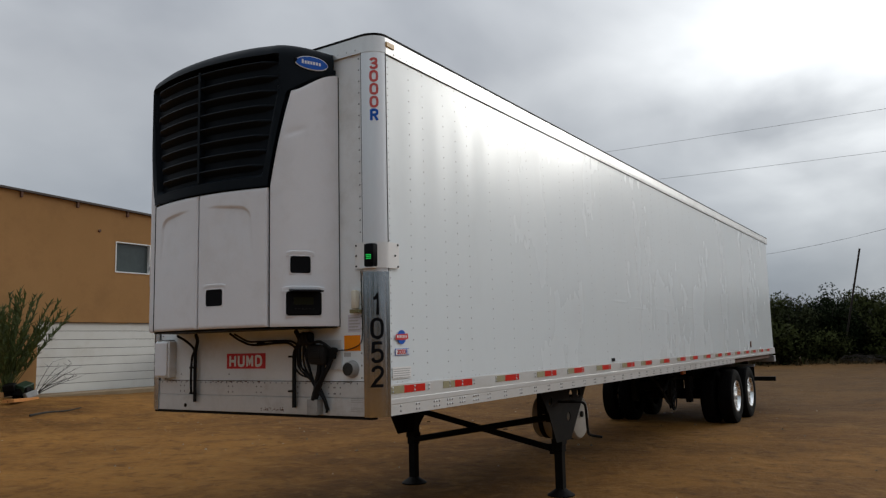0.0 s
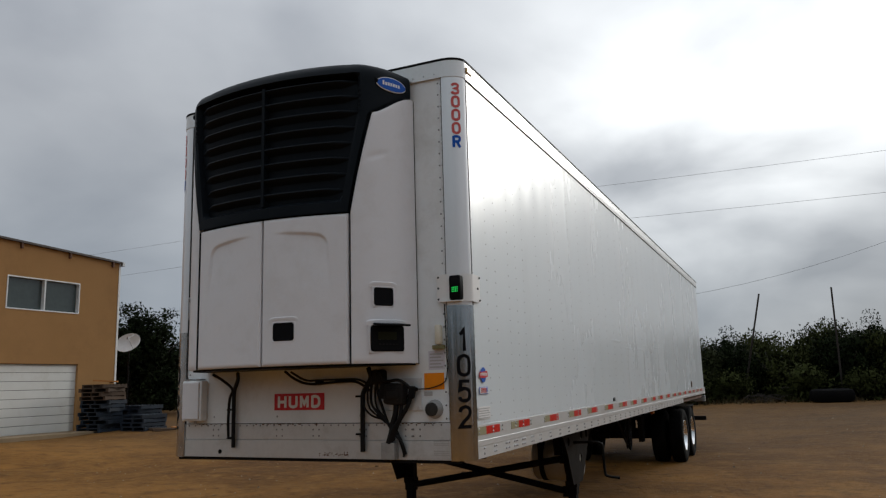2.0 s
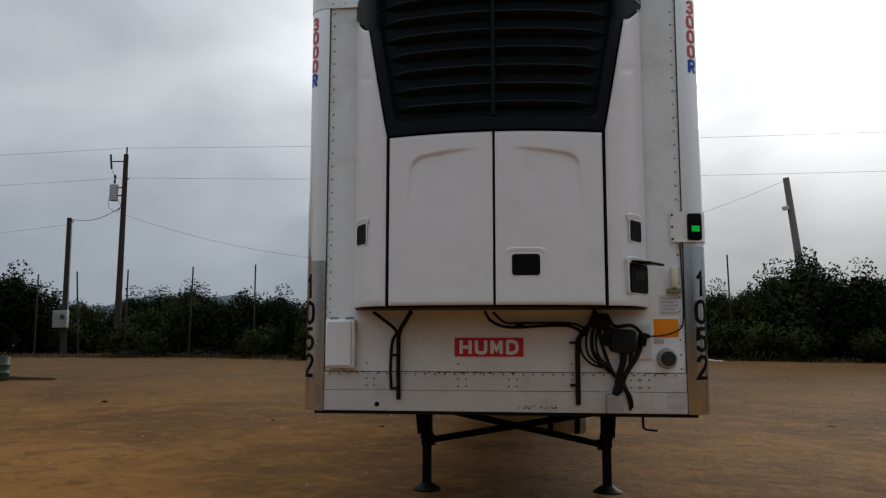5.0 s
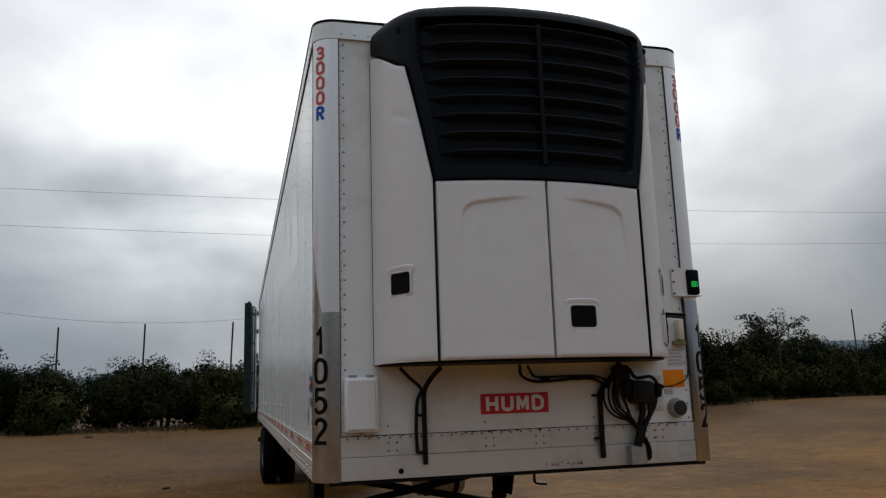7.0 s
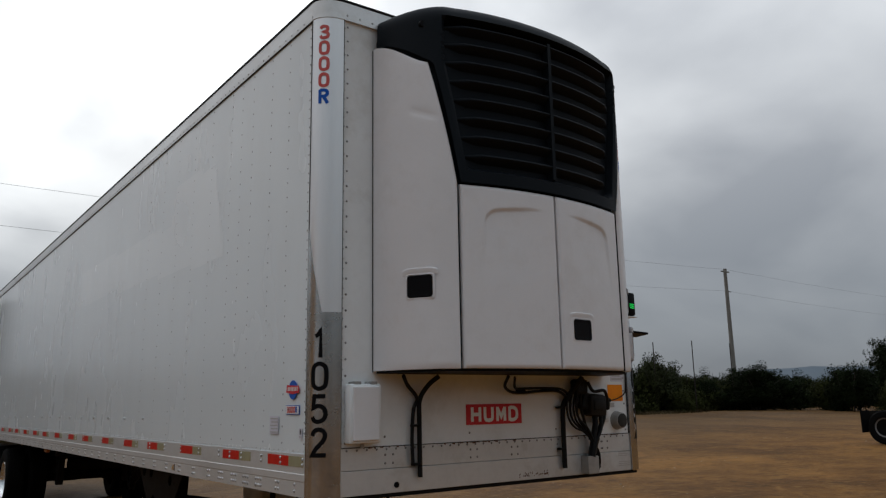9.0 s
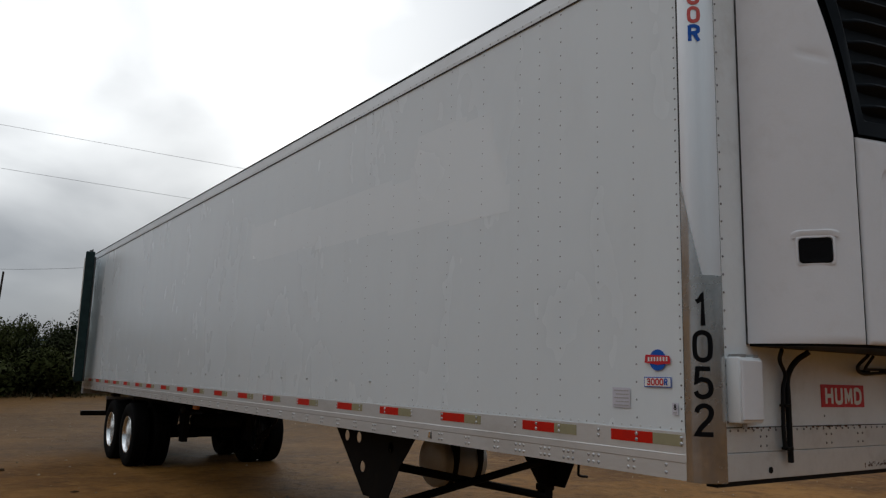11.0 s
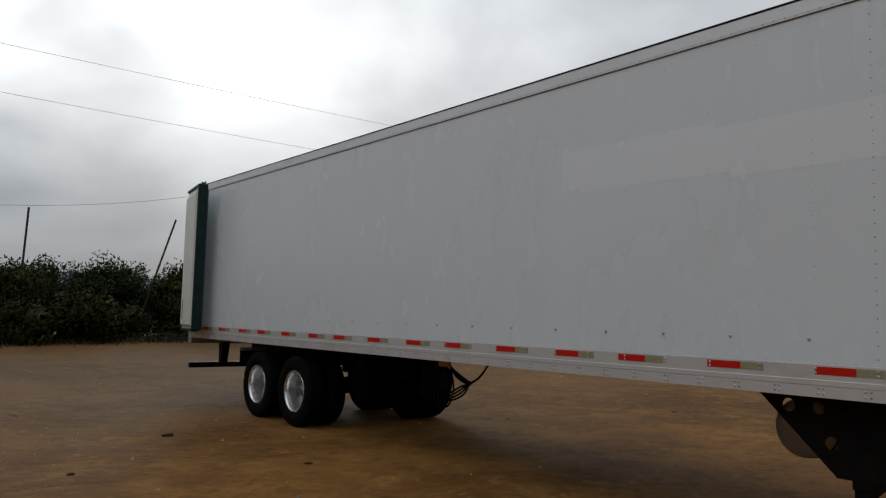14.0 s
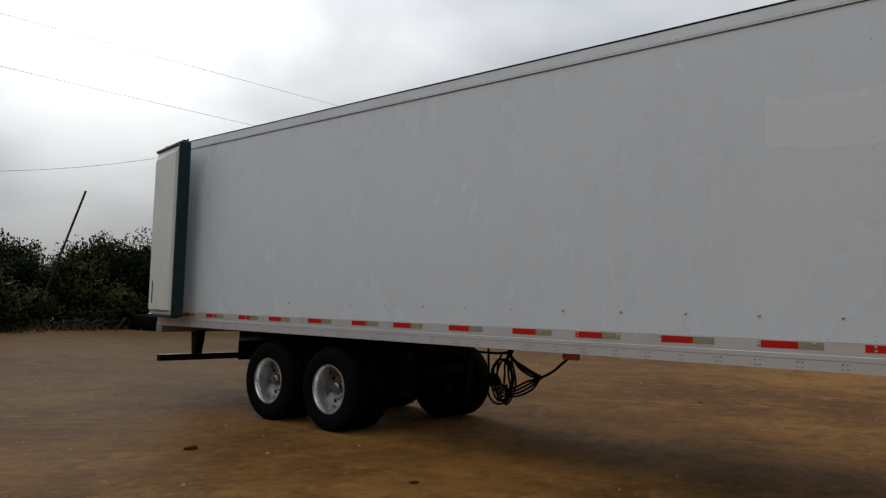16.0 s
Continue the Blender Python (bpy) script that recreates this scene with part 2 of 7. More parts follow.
LCD = material("lcd_glass", (0.016, 0.017, 0.006), 0.4, amount=0.3, spec=0.08)
OLIVE = material("olive_plate", (0.22, 0.20, 0.085), 0.5, second=(0.14, 0.13, 0.06), amount=0.6, scale=30)
LENS_GREY = material("dull_lamp_lens", (0.035, 0.034, 0.031), 0.5, second=(0.02, 0.019, 0.018), scale=20, amount=0.7, spec=0.2)
DARK_PLASTIC = material("worn_dark_plastic", (0.010, 0.009, 0.009), 0.6, second=(0.022, 0.020, 0.018), scale=25, amount=0.7, spec=0.15)
# rim metal again, with the dish's shade and dark reflections put into its colour
RIM_DISC = material("dull_wheel_disc", (0.25, 0.255, 0.245), 0.34, 0.85, second=(0.16, 0.16, 0.15), scale=6, amount=0.6, dirt=(0.10, 0.085, 0.07), dirt_scale=5, dirt_amount=0.3)
DULL_RIM = material("dusty_steel_rim", (0.16, 0.155, 0.15), 0.6, 0.3, second=(0.09, 0.085, 0.08), scale=8, amount=0.7)
GREY_BOX = material("grey_cast_metal", (0.36, 0.36, 0.35), 0.45, 0.4, second=(0.25, 0.24, 0.23), scale=12, amount=0.6)
IVORY = material("ivory_plastic", (0.66, 0.62, 0.50), 0.4, second=(0.55, 0.5, 0.4), amount=0.5)
TANK_PAINT = material("worn_tank_metal", (0.50, 0.49, 0.45), 0.42, 0.3, second=(0.38, 0.36, 0.32), scale=5, amount=0.6, dirt=(0.30, 0.26, 0.20), dirt_scale=3, dirt_amount=0.3)
SEAL = material("dark_green_door_seal", (0.006, 0.018, 0.019), 0.4, second=(0.02, 0.045, 0.045), amount=0.6, spec=0.2)
DOOR_LINER = material("cream_door_liner", (0.72, 0.72, 0.66), 0.45, second=(0.63, 0.63, 0.56), scale=3, amount=0.6, dirt=(0.4, 0.38, 0.32), dirt_scale=2.5, dirt_amount=0.35)


def dirt_material():
    """Packed sandy soil: damp and dry patches, wheel streaks, clods and grains."""
    m = bpy.data.materials.new("packed_sandy_dirt")
    m.use_nodes = True
    nt = m.node_tree
    b = nt.nodes["Principled BSDF"]
    N = nt.nodes.new
    co = N("ShaderNodeTexCoord").outputs["Object"]

    def noise_node(scale, detail, rough_, turn=0.0, stretch=(1, 1, 1), warp=0.0):
        mp = N("ShaderNodeMapping")
        mp.inputs["Rotation"].default_value = (0, 0, radians(turn))
        mp.inputs["Scale"].default_value = stretch
        link(nt, co, mp.inputs["Vector"])
        n = N("ShaderNodeTexNoise")
        n.inputs["Scale"].default_value, n.inputs["Detail"].default_value, n.inputs["Roughness"].default_value = scale, detail, rough_
        n.inputs["Distortion"].default_value = warp
        link(nt, mp.outputs[0], n.inputs["Vector"])
        return n.outputs["Fac"]

    def band(fac, lo, hi, top=1.0):
        r = N("ShaderNodeMapRange")
        r.inputs["From Min"].default_value, r.inputs["From Max"].default_value, r.inputs["To Max"].default_value = lo, hi, top
        link(nt, fac, r.inputs["Value"])
        return r.outputs[0]

    def over(fac, a, c):
        x = N("ShaderNodeMix")
        x.data_type = "RGBA"
        link(nt, fac, x.inputs["Factor"])
        if hasattr(a, "is_linked"):
            link(nt, a, x.inputs["A"])
        else:
            x.inputs["A"].default_value = (*a, 1)
        x.inputs["B"].default_value = (*c, 1)
        return x.outputs["Result"]
    patches = noise_node(0.16, 8, 0.60)
    streaks = noise_node(0.75, 9, 0.66, 32, (0.85, 1.15, 1), 0.5)
    clods = noise_node(4.6, 7, 0.72)
    grains = noise_node(28, 4, 0.7)
    lumps = noise_node(11, 5, 0.6)
    scuffs = noise_node(1.7, 7, 0.62, -18, (0.85, 1.15, 1), 0.8)
    col = over(band(patches, 0.40, 0.60), (0.1319, 0.0557, 0.0108), (0.3018, 0.1373, 0.0298))
    col = over(band(streaks, 0.50, 0.68, 0.46), col, (0.0699, 0.0294, 0.0063))
    col = over(band(streaks, 0.46, 0.33, 0.52), col, (0.2939, 0.1478, 0.0372))
    col = over(band(scuffs, 0.52, 0.65, 0.48), col, (0.0867, 0.0355, 0.0078))
    col = over(band(scuffs, 0.44, 0.32, 0.55), col, (0.3274, 0.1620, 0.0425))
    col = over(band(clods, 0.54, 0.68, 0.60), col, (0.0584, 0.0253, 0.0067))
    col = over(band(clods, 0.45, 0.34, 0.62), col, (0.2859, 0.1538, 0.0484))
    col = over(band(lumps, 0.55, 0.70, 0.32), col, (0.0620, 0.0288, 0.0083))
    col = over(band(lumps, 0.44, 0.32, 0.30), col, (0.2682, 0.1403, 0.0417))
    col = over(band(grains, 0.56, 0.74, 0.22), col, (0.0761, 0.0380, 0.0125))
    place = N("ShaderNodeSeparateXYZ")
    link(nt, co, place.inputs[0])
    sway = N("ShaderNodeMath")
    sway.operation = "MULTIPLY_ADD"
    link(nt, patches, sway.inputs[0])
    sway.inputs[1].default_value = 9.0
    link(nt, place.outputs[1], sway.inputs[2])
    col = over(band(sway.outputs[0], 14.0, 23.0, 0.58), col, (0.092, 0.0575, 0.0285))
    link(nt, col, b.inputs["Base Color"])
    b.inputs["Roughness"].default_value = 0.85
    b.inputs["Diffuse Roughness"].default_value = 1.0
    b.inputs["Specular IOR Level"].default_value = 0.10
    n = None
    for height, depth in ((streaks, 0.028), (scuffs, 0.028), (clods, 0.034), (lumps, 0.016), (grains, 0.004)):
        bp = N("ShaderNodeBump")
        bp.inputs["Strength"].default_value, bp.inputs["Distance"].default_value = 1.0, depth
        link(nt, height, bp.inputs["Height"])
        if n is not None:
            link(nt, n, bp.inputs["Normal"])
        n = bp.outputs[0]
    link(nt, n, b.inputs["Normal"])
    return m


DIRT = dirt_material()
CLOD = material("dark_soil_clod", (0.035, 0.02, 0.01), 0.95, second=(0.06, 0.034, 0.016), scale=30, amount=0.7, bump=0.006, bump_scale=60, spec=0.05)
STONE = material("pale_stone", (0.40, 0.32, 0.22), 0.9, second=(0.17, 0.11, 0.065), scale=10, amount=0.7, per_island=0.35, spec=0.2)
STUCCO = material("tan_stucco", (0.5, 0.285, 0.118), 0.9, second=(0.44, 0.25, 0.1), scale=0.7, fine=14, amount=0.6, dirt=(0.30, 0.16, 0.07), dirt_scale=0.6, dirt_amount=0.35,
                  bump=0.004, bump_scale=30, spec=0.1)
DOOR_WHITE = material("white_garage_panel", (0.66, 0.65, 0.61), 0.5, second=(0.59, 0.58, 0.53), scale=1.1, amount=0.6, dirt=(0.42, 0.37, 0.28), dirt_scale=1.0, dirt_amount=0.35)
TRIM_WHITE = material("white_trim", (0.72, 0.72, 0.70), 0.5, amount=0.4)
TRIM_DARK = material("dark_roof_edge", (0.06, 0.045, 0.038), 0.6, amount=0.5)
RUST = material("rusty_purlin", (0.12, 0.055, 0.03), 0.8, amount=0.6)
GLASS_DARK = material("window_glass", (0.045, 0.058, 0.055), 0.10, second=(0.065, 0.08, 0.075), amount=0.4, spec=0.8, rough_var=0.03)
CONCRETE = material("concrete", (0.27, 0.2, 0.125), 0.85, second=(0.2, 0.145, 0.085), scale=1.5, amount=0.7, bump=0.003, bump_scale=20, spec=0.2)
POLE_WOOD = material("weathered_pole_wood", (0.035, 0.03, 0.026), 0.85, second=(0.06, 0.05, 0.043), scale=9, amount=0.6, stretch=(1, 1, 0.1), bump=0.004, bump_scale=20, spec=0.1)
POLE_PALE = material("grey_pole_wood", (0.20, 0.185, 0.165), 0.85, second=(0.13, 0.12, 0.105), scale=9, amount=0.6, stretch=(1, 1, 0.1), bump=0.004, bump_scale=20)
PALLET_BLUE = material("blue_painted_pallet_wood", (0.007, 0.018, 0.036), 0.75, second=(0.012, 0.016, 0.02), scale=4, amount=0.7, per_object=0.3)
PALLET_WOOD = material("bare_pallet_wood", (0.085, 0.05, 0.028), 0.8, second=(0.05, 0.032, 0.02), scale=4, amount=0.7, per_object=0.3)
LUMBER = material("orange_lumber", (0.5, 0.2, 0.045), 0.75, second=(0.38, 0.15, 0.035), scale=5, amount=0.6, stretch=(1, 0.2, 1))
DRUM_GREEN = material("green_painted_drum", (0.008, 0.034, 0.015), 0.5, second=(0.012, 0.025, 0.012), scale=5, amount=0.6, dirt=(0.12, 0.07, 0.04), dirt_scale=4, dirt_amount=0.4)
DISH_GREY = material("pale_dish_plastic", (0.60, 0.60, 0.60), 0.5, amount=0.4)
GALV = material("galvanised_steel", (0.40, 0.41, 0.42), 0.5, 0.6, second=(0.3, 0.3, 0.31), scale=8, amount=0.6)
WIRE = material("cable_black", (0.22, 0.22, 0.23), 0.6, amount=0.2)
LEAF_A = material("dark_mesquite_leaf", (0.0129, 0.0198, 0.0065), 0.8, second=(0.0069, 0.0103, 0.0039), scale=0.8, fine=5, amount=0.8, per_island=0.1, spec=0.04)
LEAF_B = material("olive_brush_leaf", (0.0396, 0.0456, 0.0133), 0.8, second=(0.0224, 0.0267, 0.0082), scale=0.8, fine=5, amount=0.8, per_island=0.1, spec=0.04)
LEAF_C = material("grey_green_leaf", (0.0370, 0.0430, 0.0181), 0.8, second=(0.0215, 0.0258, 0.0116), scale=0.8, fine=5, amount=0.8, per_island=0.1, spec=0.04)
PALM_LEAF = material("palm_frond", (0.075, 0.1, 0.022), 0.65, second=(0.045, 0.065, 0.016), scale=3, amount=0.7, per_island=0.4)
BARK = material("grey_bark", (0.045, 0.037, 0.028), 0.9, second=(0.028, 0.023, 0.017), scale=9, amount=0.7)
DRY_GRASS = material("dry_grass", (0.095, 0.068, 0.031), 0.85, second=(0.055, 0.042, 0.018), scale=0.7, amount=0.8, per_island=0.4, spec=0.2)
# distance haze is mixed into the hills' own colour
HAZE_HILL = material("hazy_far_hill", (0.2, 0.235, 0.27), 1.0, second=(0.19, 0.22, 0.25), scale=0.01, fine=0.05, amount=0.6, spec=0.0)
TRUCK_WHITE = material("truck_white_paint", (0.76, 0.76, 0.77), 0.25, amount=0.3)


# ---- mesh helpers ----
def part(name, bm, mat, parent=None, label="", smooth=0.0, kind=""):
    """Link a bmesh as one mesh object, under parent if one is given."""
    me = bpy.data.meshes.new(name)
    bmesh.ops.recalc_face_normals(bm, faces=bm.faces)
    if smooth:
        lim = math.cos(radians(smooth))
        for f in bm.faces:
            f.smooth = True
        for e in bm.edges:
            if len(e.link_faces) == 2 and e.link_faces[0].normal.dot(e.link_faces[1].normal) < lim:
                e.smooth = False
    bm.to_mesh(me)
    bm.free()
    me.materials.append(mat)
    ob = new(name, me)
    if parent is not None:
        ob.parent = parent
    return tagged(ob, label=label, kind=kind)


def thing(name, label, category, group="", at=(0, 0, 0), kind=""):
    ob = new(name)
    ob.empty_display_size = 0.2
    ob.location = at
    return tagged(ob, label=label, category=category, group=group, kind=kind)


def box(bm, lo, hi, bevel=0.0, m=None):
    lo, hi = Vector(lo), Vector(hi)
    r = bmesh.ops.create_cube(bm, size=1.0)
    vs = r["verts"]
    for v in vs:
        v.co = Vector((lo[i] + (v.co[i] + 0.5) * (hi[i] - lo[i]) for i in range(3)))
    if bevel:
        es = list({e for v in vs for e in v.link_edges})
        out = bmesh.ops.bevel(bm, geom=es, offset=bevel, segments=2, affect="EDGES", profile=0.5)
        vs = out["verts"]
    if m is not None:
        bmesh.ops.transform(bm, matrix=m, verts=vs)
    return bm


def obox(bm, centre, size, rot=(0, 0, 0), bevel=0.0):
    """A box of that size, turned about its centre by rot in degrees."""
    b2 = bmesh.new()
    h = Vector(size) / 2
    box(b2, -h, h, bevel)
    b2.transform(pose(*centre, *rot))
    return join(bm, b2)


def join(bm, b2):
    me = bpy.data.meshes.new("tmp")
    b2.to_mesh(me)
    b2.free()
    bm.from_mesh(me)
    bpy.data.meshes.remove(me)
    return bm


def rings(bm, loops, cap=True, closed=True):
    """Skin a list of equal loops of points."""
    vs = [[bm.verts.new(p) for p in lp] for lp in loops]
    n = len(loops[0])
    for a, b in zip(vs, vs[1:]):
        for i in range(n if closed else n - 1):
            j = (i + 1) % n
            bm.faces.new((a[i], a[j], b[j], b[i]))
    if cap and closed:
        bm.faces.new(vs[0][::-1])
        bm.faces.new(vs[-1])
    return bm


def tube(bm, pts, r, sides=8, r_end=None):
    pts = [Vector(p) for p in pts]
    loops, n = [], len(pts)
    u = None
    for i, p in enumerate(pts):
        d = (pts[min(i + 1, n - 1)] - pts[max(i - 1, 0)]).normalized()
        if u is None:
            u = d.orthogonal().normalized()
        u = (u - d * u.dot(d)).normalized()
        w = d.cross(u)
        rr = r if r_end is None else r + (r_end - r) * i / (n - 1)
        loops.append([p + (u * math.cos(a) + w * math.sin(a)) * rr for a in (2 * math.pi * k / sides for k in range(sides))])
    return rings(bm, loops)


def lathe(bm, profile, centre, axis="x", seg=32, cap=True):
    """Turn a profile of (along, radius) about an axis through centre."""
    c = Vector(centre)
    loops = []
    for a, r in profile:
        lp = []
        for k in range(seg):
            t = 2 * math.pi * k / seg
            u, v = r * math.cos(t), r * math.sin(t)
            lp.append(c + (Vector((a, u, v)) if axis == "x" else Vector((u, a, v)) if axis == "y" else Vector((u, v, a))))
        loops.append(lp)
    return rings(bm, loops, cap)


def prism(bm, poly, fixed, lo, hi):
    """Extrude a polygon between lo and hi along the axis named fixed; poly is in the two other axes, in order."""
    def put(p, h):
        return {"x": (h, p[0], p[1]), "y": (p[0], h, p[1]), "z": (p[0], p[1], h)}[fixed]
    return rings(bm, [[put(p, lo) for p in poly], [put(p, hi) for p in poly]])


def smooth_path(pts, n=8):
    """Points along a Catmull-Rom curve through pts."""
    P = [Vector(p) for p in pts]
    P = [P[0] * 2 - P[1]] + P + [P[-1] * 2 - P[-2]]
    out = []
    for i in range(1, len(P) - 2):
        for k in range(n):
            t = k / n
            a, b, c, d = P[i - 1], P[i], P[i + 1], P[i + 2]
            out.append(0.5 * ((2 * b) + (c - a) * t + (2 * a - 5 * b + 4 * c - d) * t * t + (3 * b - a - 3 * c + d) * t ** 3))
    return out + [P[-2]]


GLYPHS = {      # pen strokes in a box of width 1 and height 2
    "0": [[(0.5, 0.1), (0.16, 0.3), (0.08, 0.75), (0.08, 1.25), (0.16, 1.7), (0.5, 1.9), (0.84, 1.7), (0.92, 1.25), (0.92, 0.75), (0.84, 0.3), (0.5, 0.1)]],
    "1": [[(0.22, 1.55), (0.42, 1.7), (0.56, 1.98), (0.56, 0.0)]],
    "2": [[(0.1, 1.45), (0.2, 1.75), (0.5, 1.9), (0.8, 1.75), (0.88, 1.4), (0.72, 1.0), (0.35, 0.55), (0.1, 0.1), (0.95, 0.1)]],
    "3": [[(0.1, 1.55), (0.22, 1.8), (0.5, 1.9), (0.8, 1.75), (0.84, 1.4), (0.7, 1.12), (0.42, 1.03), (0.72, 0.95), (0.9, 0.62), (0.82, 0.25), (0.5, 0.1), (0.2, 0.2), (0.08, 0.48)]],
    "5": [[(0.88, 1.9), (0.2, 1.9), (0.14, 1.08), (0.45, 1.22), (0.78, 1.08), (0.9, 0.68), (0.8, 0.28), (0.48, 0.1), (0.2, 0.2), (0.08, 0.45)]],
    "8": [[(0.5, 1.03), (0.2, 1.2), (0.16, 1.6), (0.5, 1.9), (0.84, 1.6), (0.8, 1.2), (0.5, 1.03)], [(0.5, 1.03), (0.14, 0.8), (0.1, 0.4), (0.5, 0.1), (0.9, 0.4), (0.86, 0.8), (0.5, 1.03)]],
    "G": [[(0.9, 1.6), (0.72, 1.84), (0.5, 1.9), (0.2, 1.75), (0.08, 1.25), (0.08, 0.75), (0.2, 0.25), (0.5, 0.1), (0.78, 0.2), (0.9, 0.5), (0.9, 0.95), (0.55, 0.95)]],
    "R": [[(0.14, 0.0), (0.14, 2.0)], [(0.14, 1.88), (0.6, 1.88), (0.84, 1.68), (0.84, 1.25), (0.6, 1.02), (0.14, 1.02)], [(0.5, 1.02), (0.9, 0.0)]],
    "H": [[(0.14, 0.0), (0.14, 2.0)], [(0.86, 0.0), (0.86, 2.0)], [(0.14, 1.0), (0.86, 1.0)]],
    "U": [[(0.14, 2.0), (0.14, 0.6), (0.24, 0.24), (0.5, 0.13), (0.76, 0.24), (0.86, 0.6), (0.86, 2.0)]],
    "M": [[(0.14, 0.0), (0.14, 2.0)], [(0.14, 1.9), (0.5, 0.6), (0.86, 1.9)], [(0.86, 0.0), (0.86, 2.0)]],
    "D": [[(0.14, 0.0), (0.14, 2.0)], [(0.14, 1.86), (0.52, 1.86), (0.8, 1.6), (0.88, 1.0), (0.8, 0.4), (0.52, 0.14), (0.14, 0.14)]],
}


def rounded(line):
    """Rounds a pen stroke between its sharp corners."""
    P = [Vector((x, y, 0)) for x, y in line]
    if (P[0] - P[-1]).length < 1e-6:
        return smooth_path([P[-2]] + P + [P[1]], 4)[4:-4]
    out, start = [], 0
    for i in range(1, len(P)):
        if i == len(P) - 1 or (P[i] - P[i - 1]).angle(P[i + 1] - P[i]) > 1.0:
            run = P[start:i + 1]
            out += (run if len(run) < 3 else smooth_path(run, 4))[0 if start == 0 else 1:]
            start = i
    return out


def glyph_bm(ch, width, height, pen):
    """A character drawn with a flat pen, centred on the origin of the xy plane."""
    bm = bmesh.new()
    for level, line in enumerate(GLYPHS[ch]):
        pts = [Vector(((p.x - 0.5) * width, (p.y - 1) * height / 2)) for p in rounded(line)]
        shut = (pts[0] - pts[-1]).length < 1e-6
        L, n = [], len(pts)
        for i, p in enumerate(pts):
            a = pts[i] - pts[i - 1] if i else (pts[-1] - pts[-2] if shut else pts[1] - pts[0])
            b = pts[i + 1] - pts[i] if i < n - 1 else (pts[1] - pts[0] if shut else a)
            a, b = a.normalized(), b.normalized()
            t = (a + b).normalized() if (a + b).length > 1e-6 else a
            nrm = Vector((-t.y, t.x))
            k = pen / 2 / max(0.5, nrm.dot(Vector((-a.y, a.x))))
            L.append((p + nrm * k, p - nrm * k))
        # fine steps along, so that the ribbon can be bent
        prev = None
        for i in range(n - 1):
            steps = max(1, int((pts[i + 1] - pts[i]).length / (width * 0.3)))
            for s in range(steps + (1 if i == n - 2 else 0)):
                f = s / steps
                pair = [bm.verts.new((*L[i][q].lerp(L[i + 1][q], f), 0.0005 * level)) for q in (0, 1)]
                if prev:
                    bm.faces.new((prev[0], prev[1], pair[1], pair[0]))
                prev = pair
    return bm


def smooth01(t):
    t = min(1.0, max(0.0, t))
    return t * t * (3 - 2 * t)


def domes(bm, spots, r, h, normal):
    """Low six-sided rivet heads at the spots, facing along normal."""
    nrm = Vector(normal)
    u = nrm.orthogonal().normalized()
    w = nrm.cross(u)
    for s in spots:
        s = Vector(s)
        base = [bm.verts.new(s + (u * math.cos(a) + w * math.sin(a)) * r) for a in (k * math.pi / 3 for k in range(6))]
        top = [bm.verts.new(s + nrm * h + (u * math.cos(a) + w * math.sin(a)) * r * 0.5) for a in (k * math.pi / 3 for k in range(6))]
        for i in range(6):
            bm.faces.new((base[i], base[(i + 1) % 6], top[(i + 1) % 6], top[i]))
        bm.faces.new(top)
    return bm


# ---- ground ----
def terrain(x, y):
    """The yard rises towards the thicket and falls a little towards the trailer's front."""
    start = 14 - 6 * smooth01((abs(x) - 2.2) / 4)
    return 0.6 * smooth01((y - start) / (27 - start)) + 0.26 * smooth01((-x - 9) / 9) * (1 - smooth01((y - 8) / 7)) + 0.2 * smooth01((x - 10) / 14) - 0.045 * smooth01((8.5 - y) / 5)


def build_ground():
    bm = bmesh.new()
    n = 380

    def spread(i):
        u = 2 * i / n - 1
        return 42 * u + 1700 * u ** 9
    grid = []
    for j in range(n + 1):
        row = []
        for i in range(n + 1):
            x, y = spread(i), spread(j) + 10
            near = math.exp(-((x + 1) ** 2 + (y - 8) ** 2) / 900)
            clear = smooth01((max(abs(x), abs(y - 7.0) - 6.5) - 1.6) / 2.0)
            z = terrain(x, y) + near * clear * (0.035 * noise.noise((x * 0.25, y * 0.25, 0)) + 0.018 * noise.noise((x * 0.9, y * 0.9, 5))) + near * (0.012 * noise.noise((x * 1.9, y * 1.5, 9)) + 0.008 * noise.noise((x * 4.1, y * 3.7, 2)))
            row.append(bm.verts.new((x, y, z)))
        grid.append(row)
    for j in range(n):
        for i in range(n):
            bm.faces.new((grid[j][i], grid[j][i + 1], grid[j + 1][i + 1], grid[j + 1][i]))
    ob = part("ground", bm, DIRT, None, "bare sandy brown dirt yard with tyre-packed soil", smooth=60)
    tagged(ob, category="ground", kind="structure")


build_ground()


def build_stones():
    bm = bmesh.new()
    rnd = random.Random(5)
    for k in range(1500):
        x, y = rnd.uniform(-13, 9), rnd.uniform(-6, 20)
        if rnd.random() < 0.35:
            x, y = rnd.uniform(-26, 24), rnd.uniform(8, 26)
        r = rnd.choice((0.010, 0.013, 0.016, 0.02, 0.03)) * rnd.uniform(0.7, 1.2)
        z = terrain(x, y)
        vs = []
        for s in range(5):
            a = s * 2 * math.pi / 5 + rnd.random()
            vs.append(bm.verts.new((x + r * math.cos(a), y + r * math.sin(a) * 0.8, z - 0.01)))
        top = bm.verts.new((x + r * 0.2, y, z + r * rnd.uniform(0.5, 0.9)))
        for s in range(5):
            bm.faces.new((vs[s], vs[(s + 1) % 5], top))
    tagged(part("gravel", bm, STONE, None, "scattered small pale stones on the dirt"), category="gravel", kind="stuff")


build_stones()


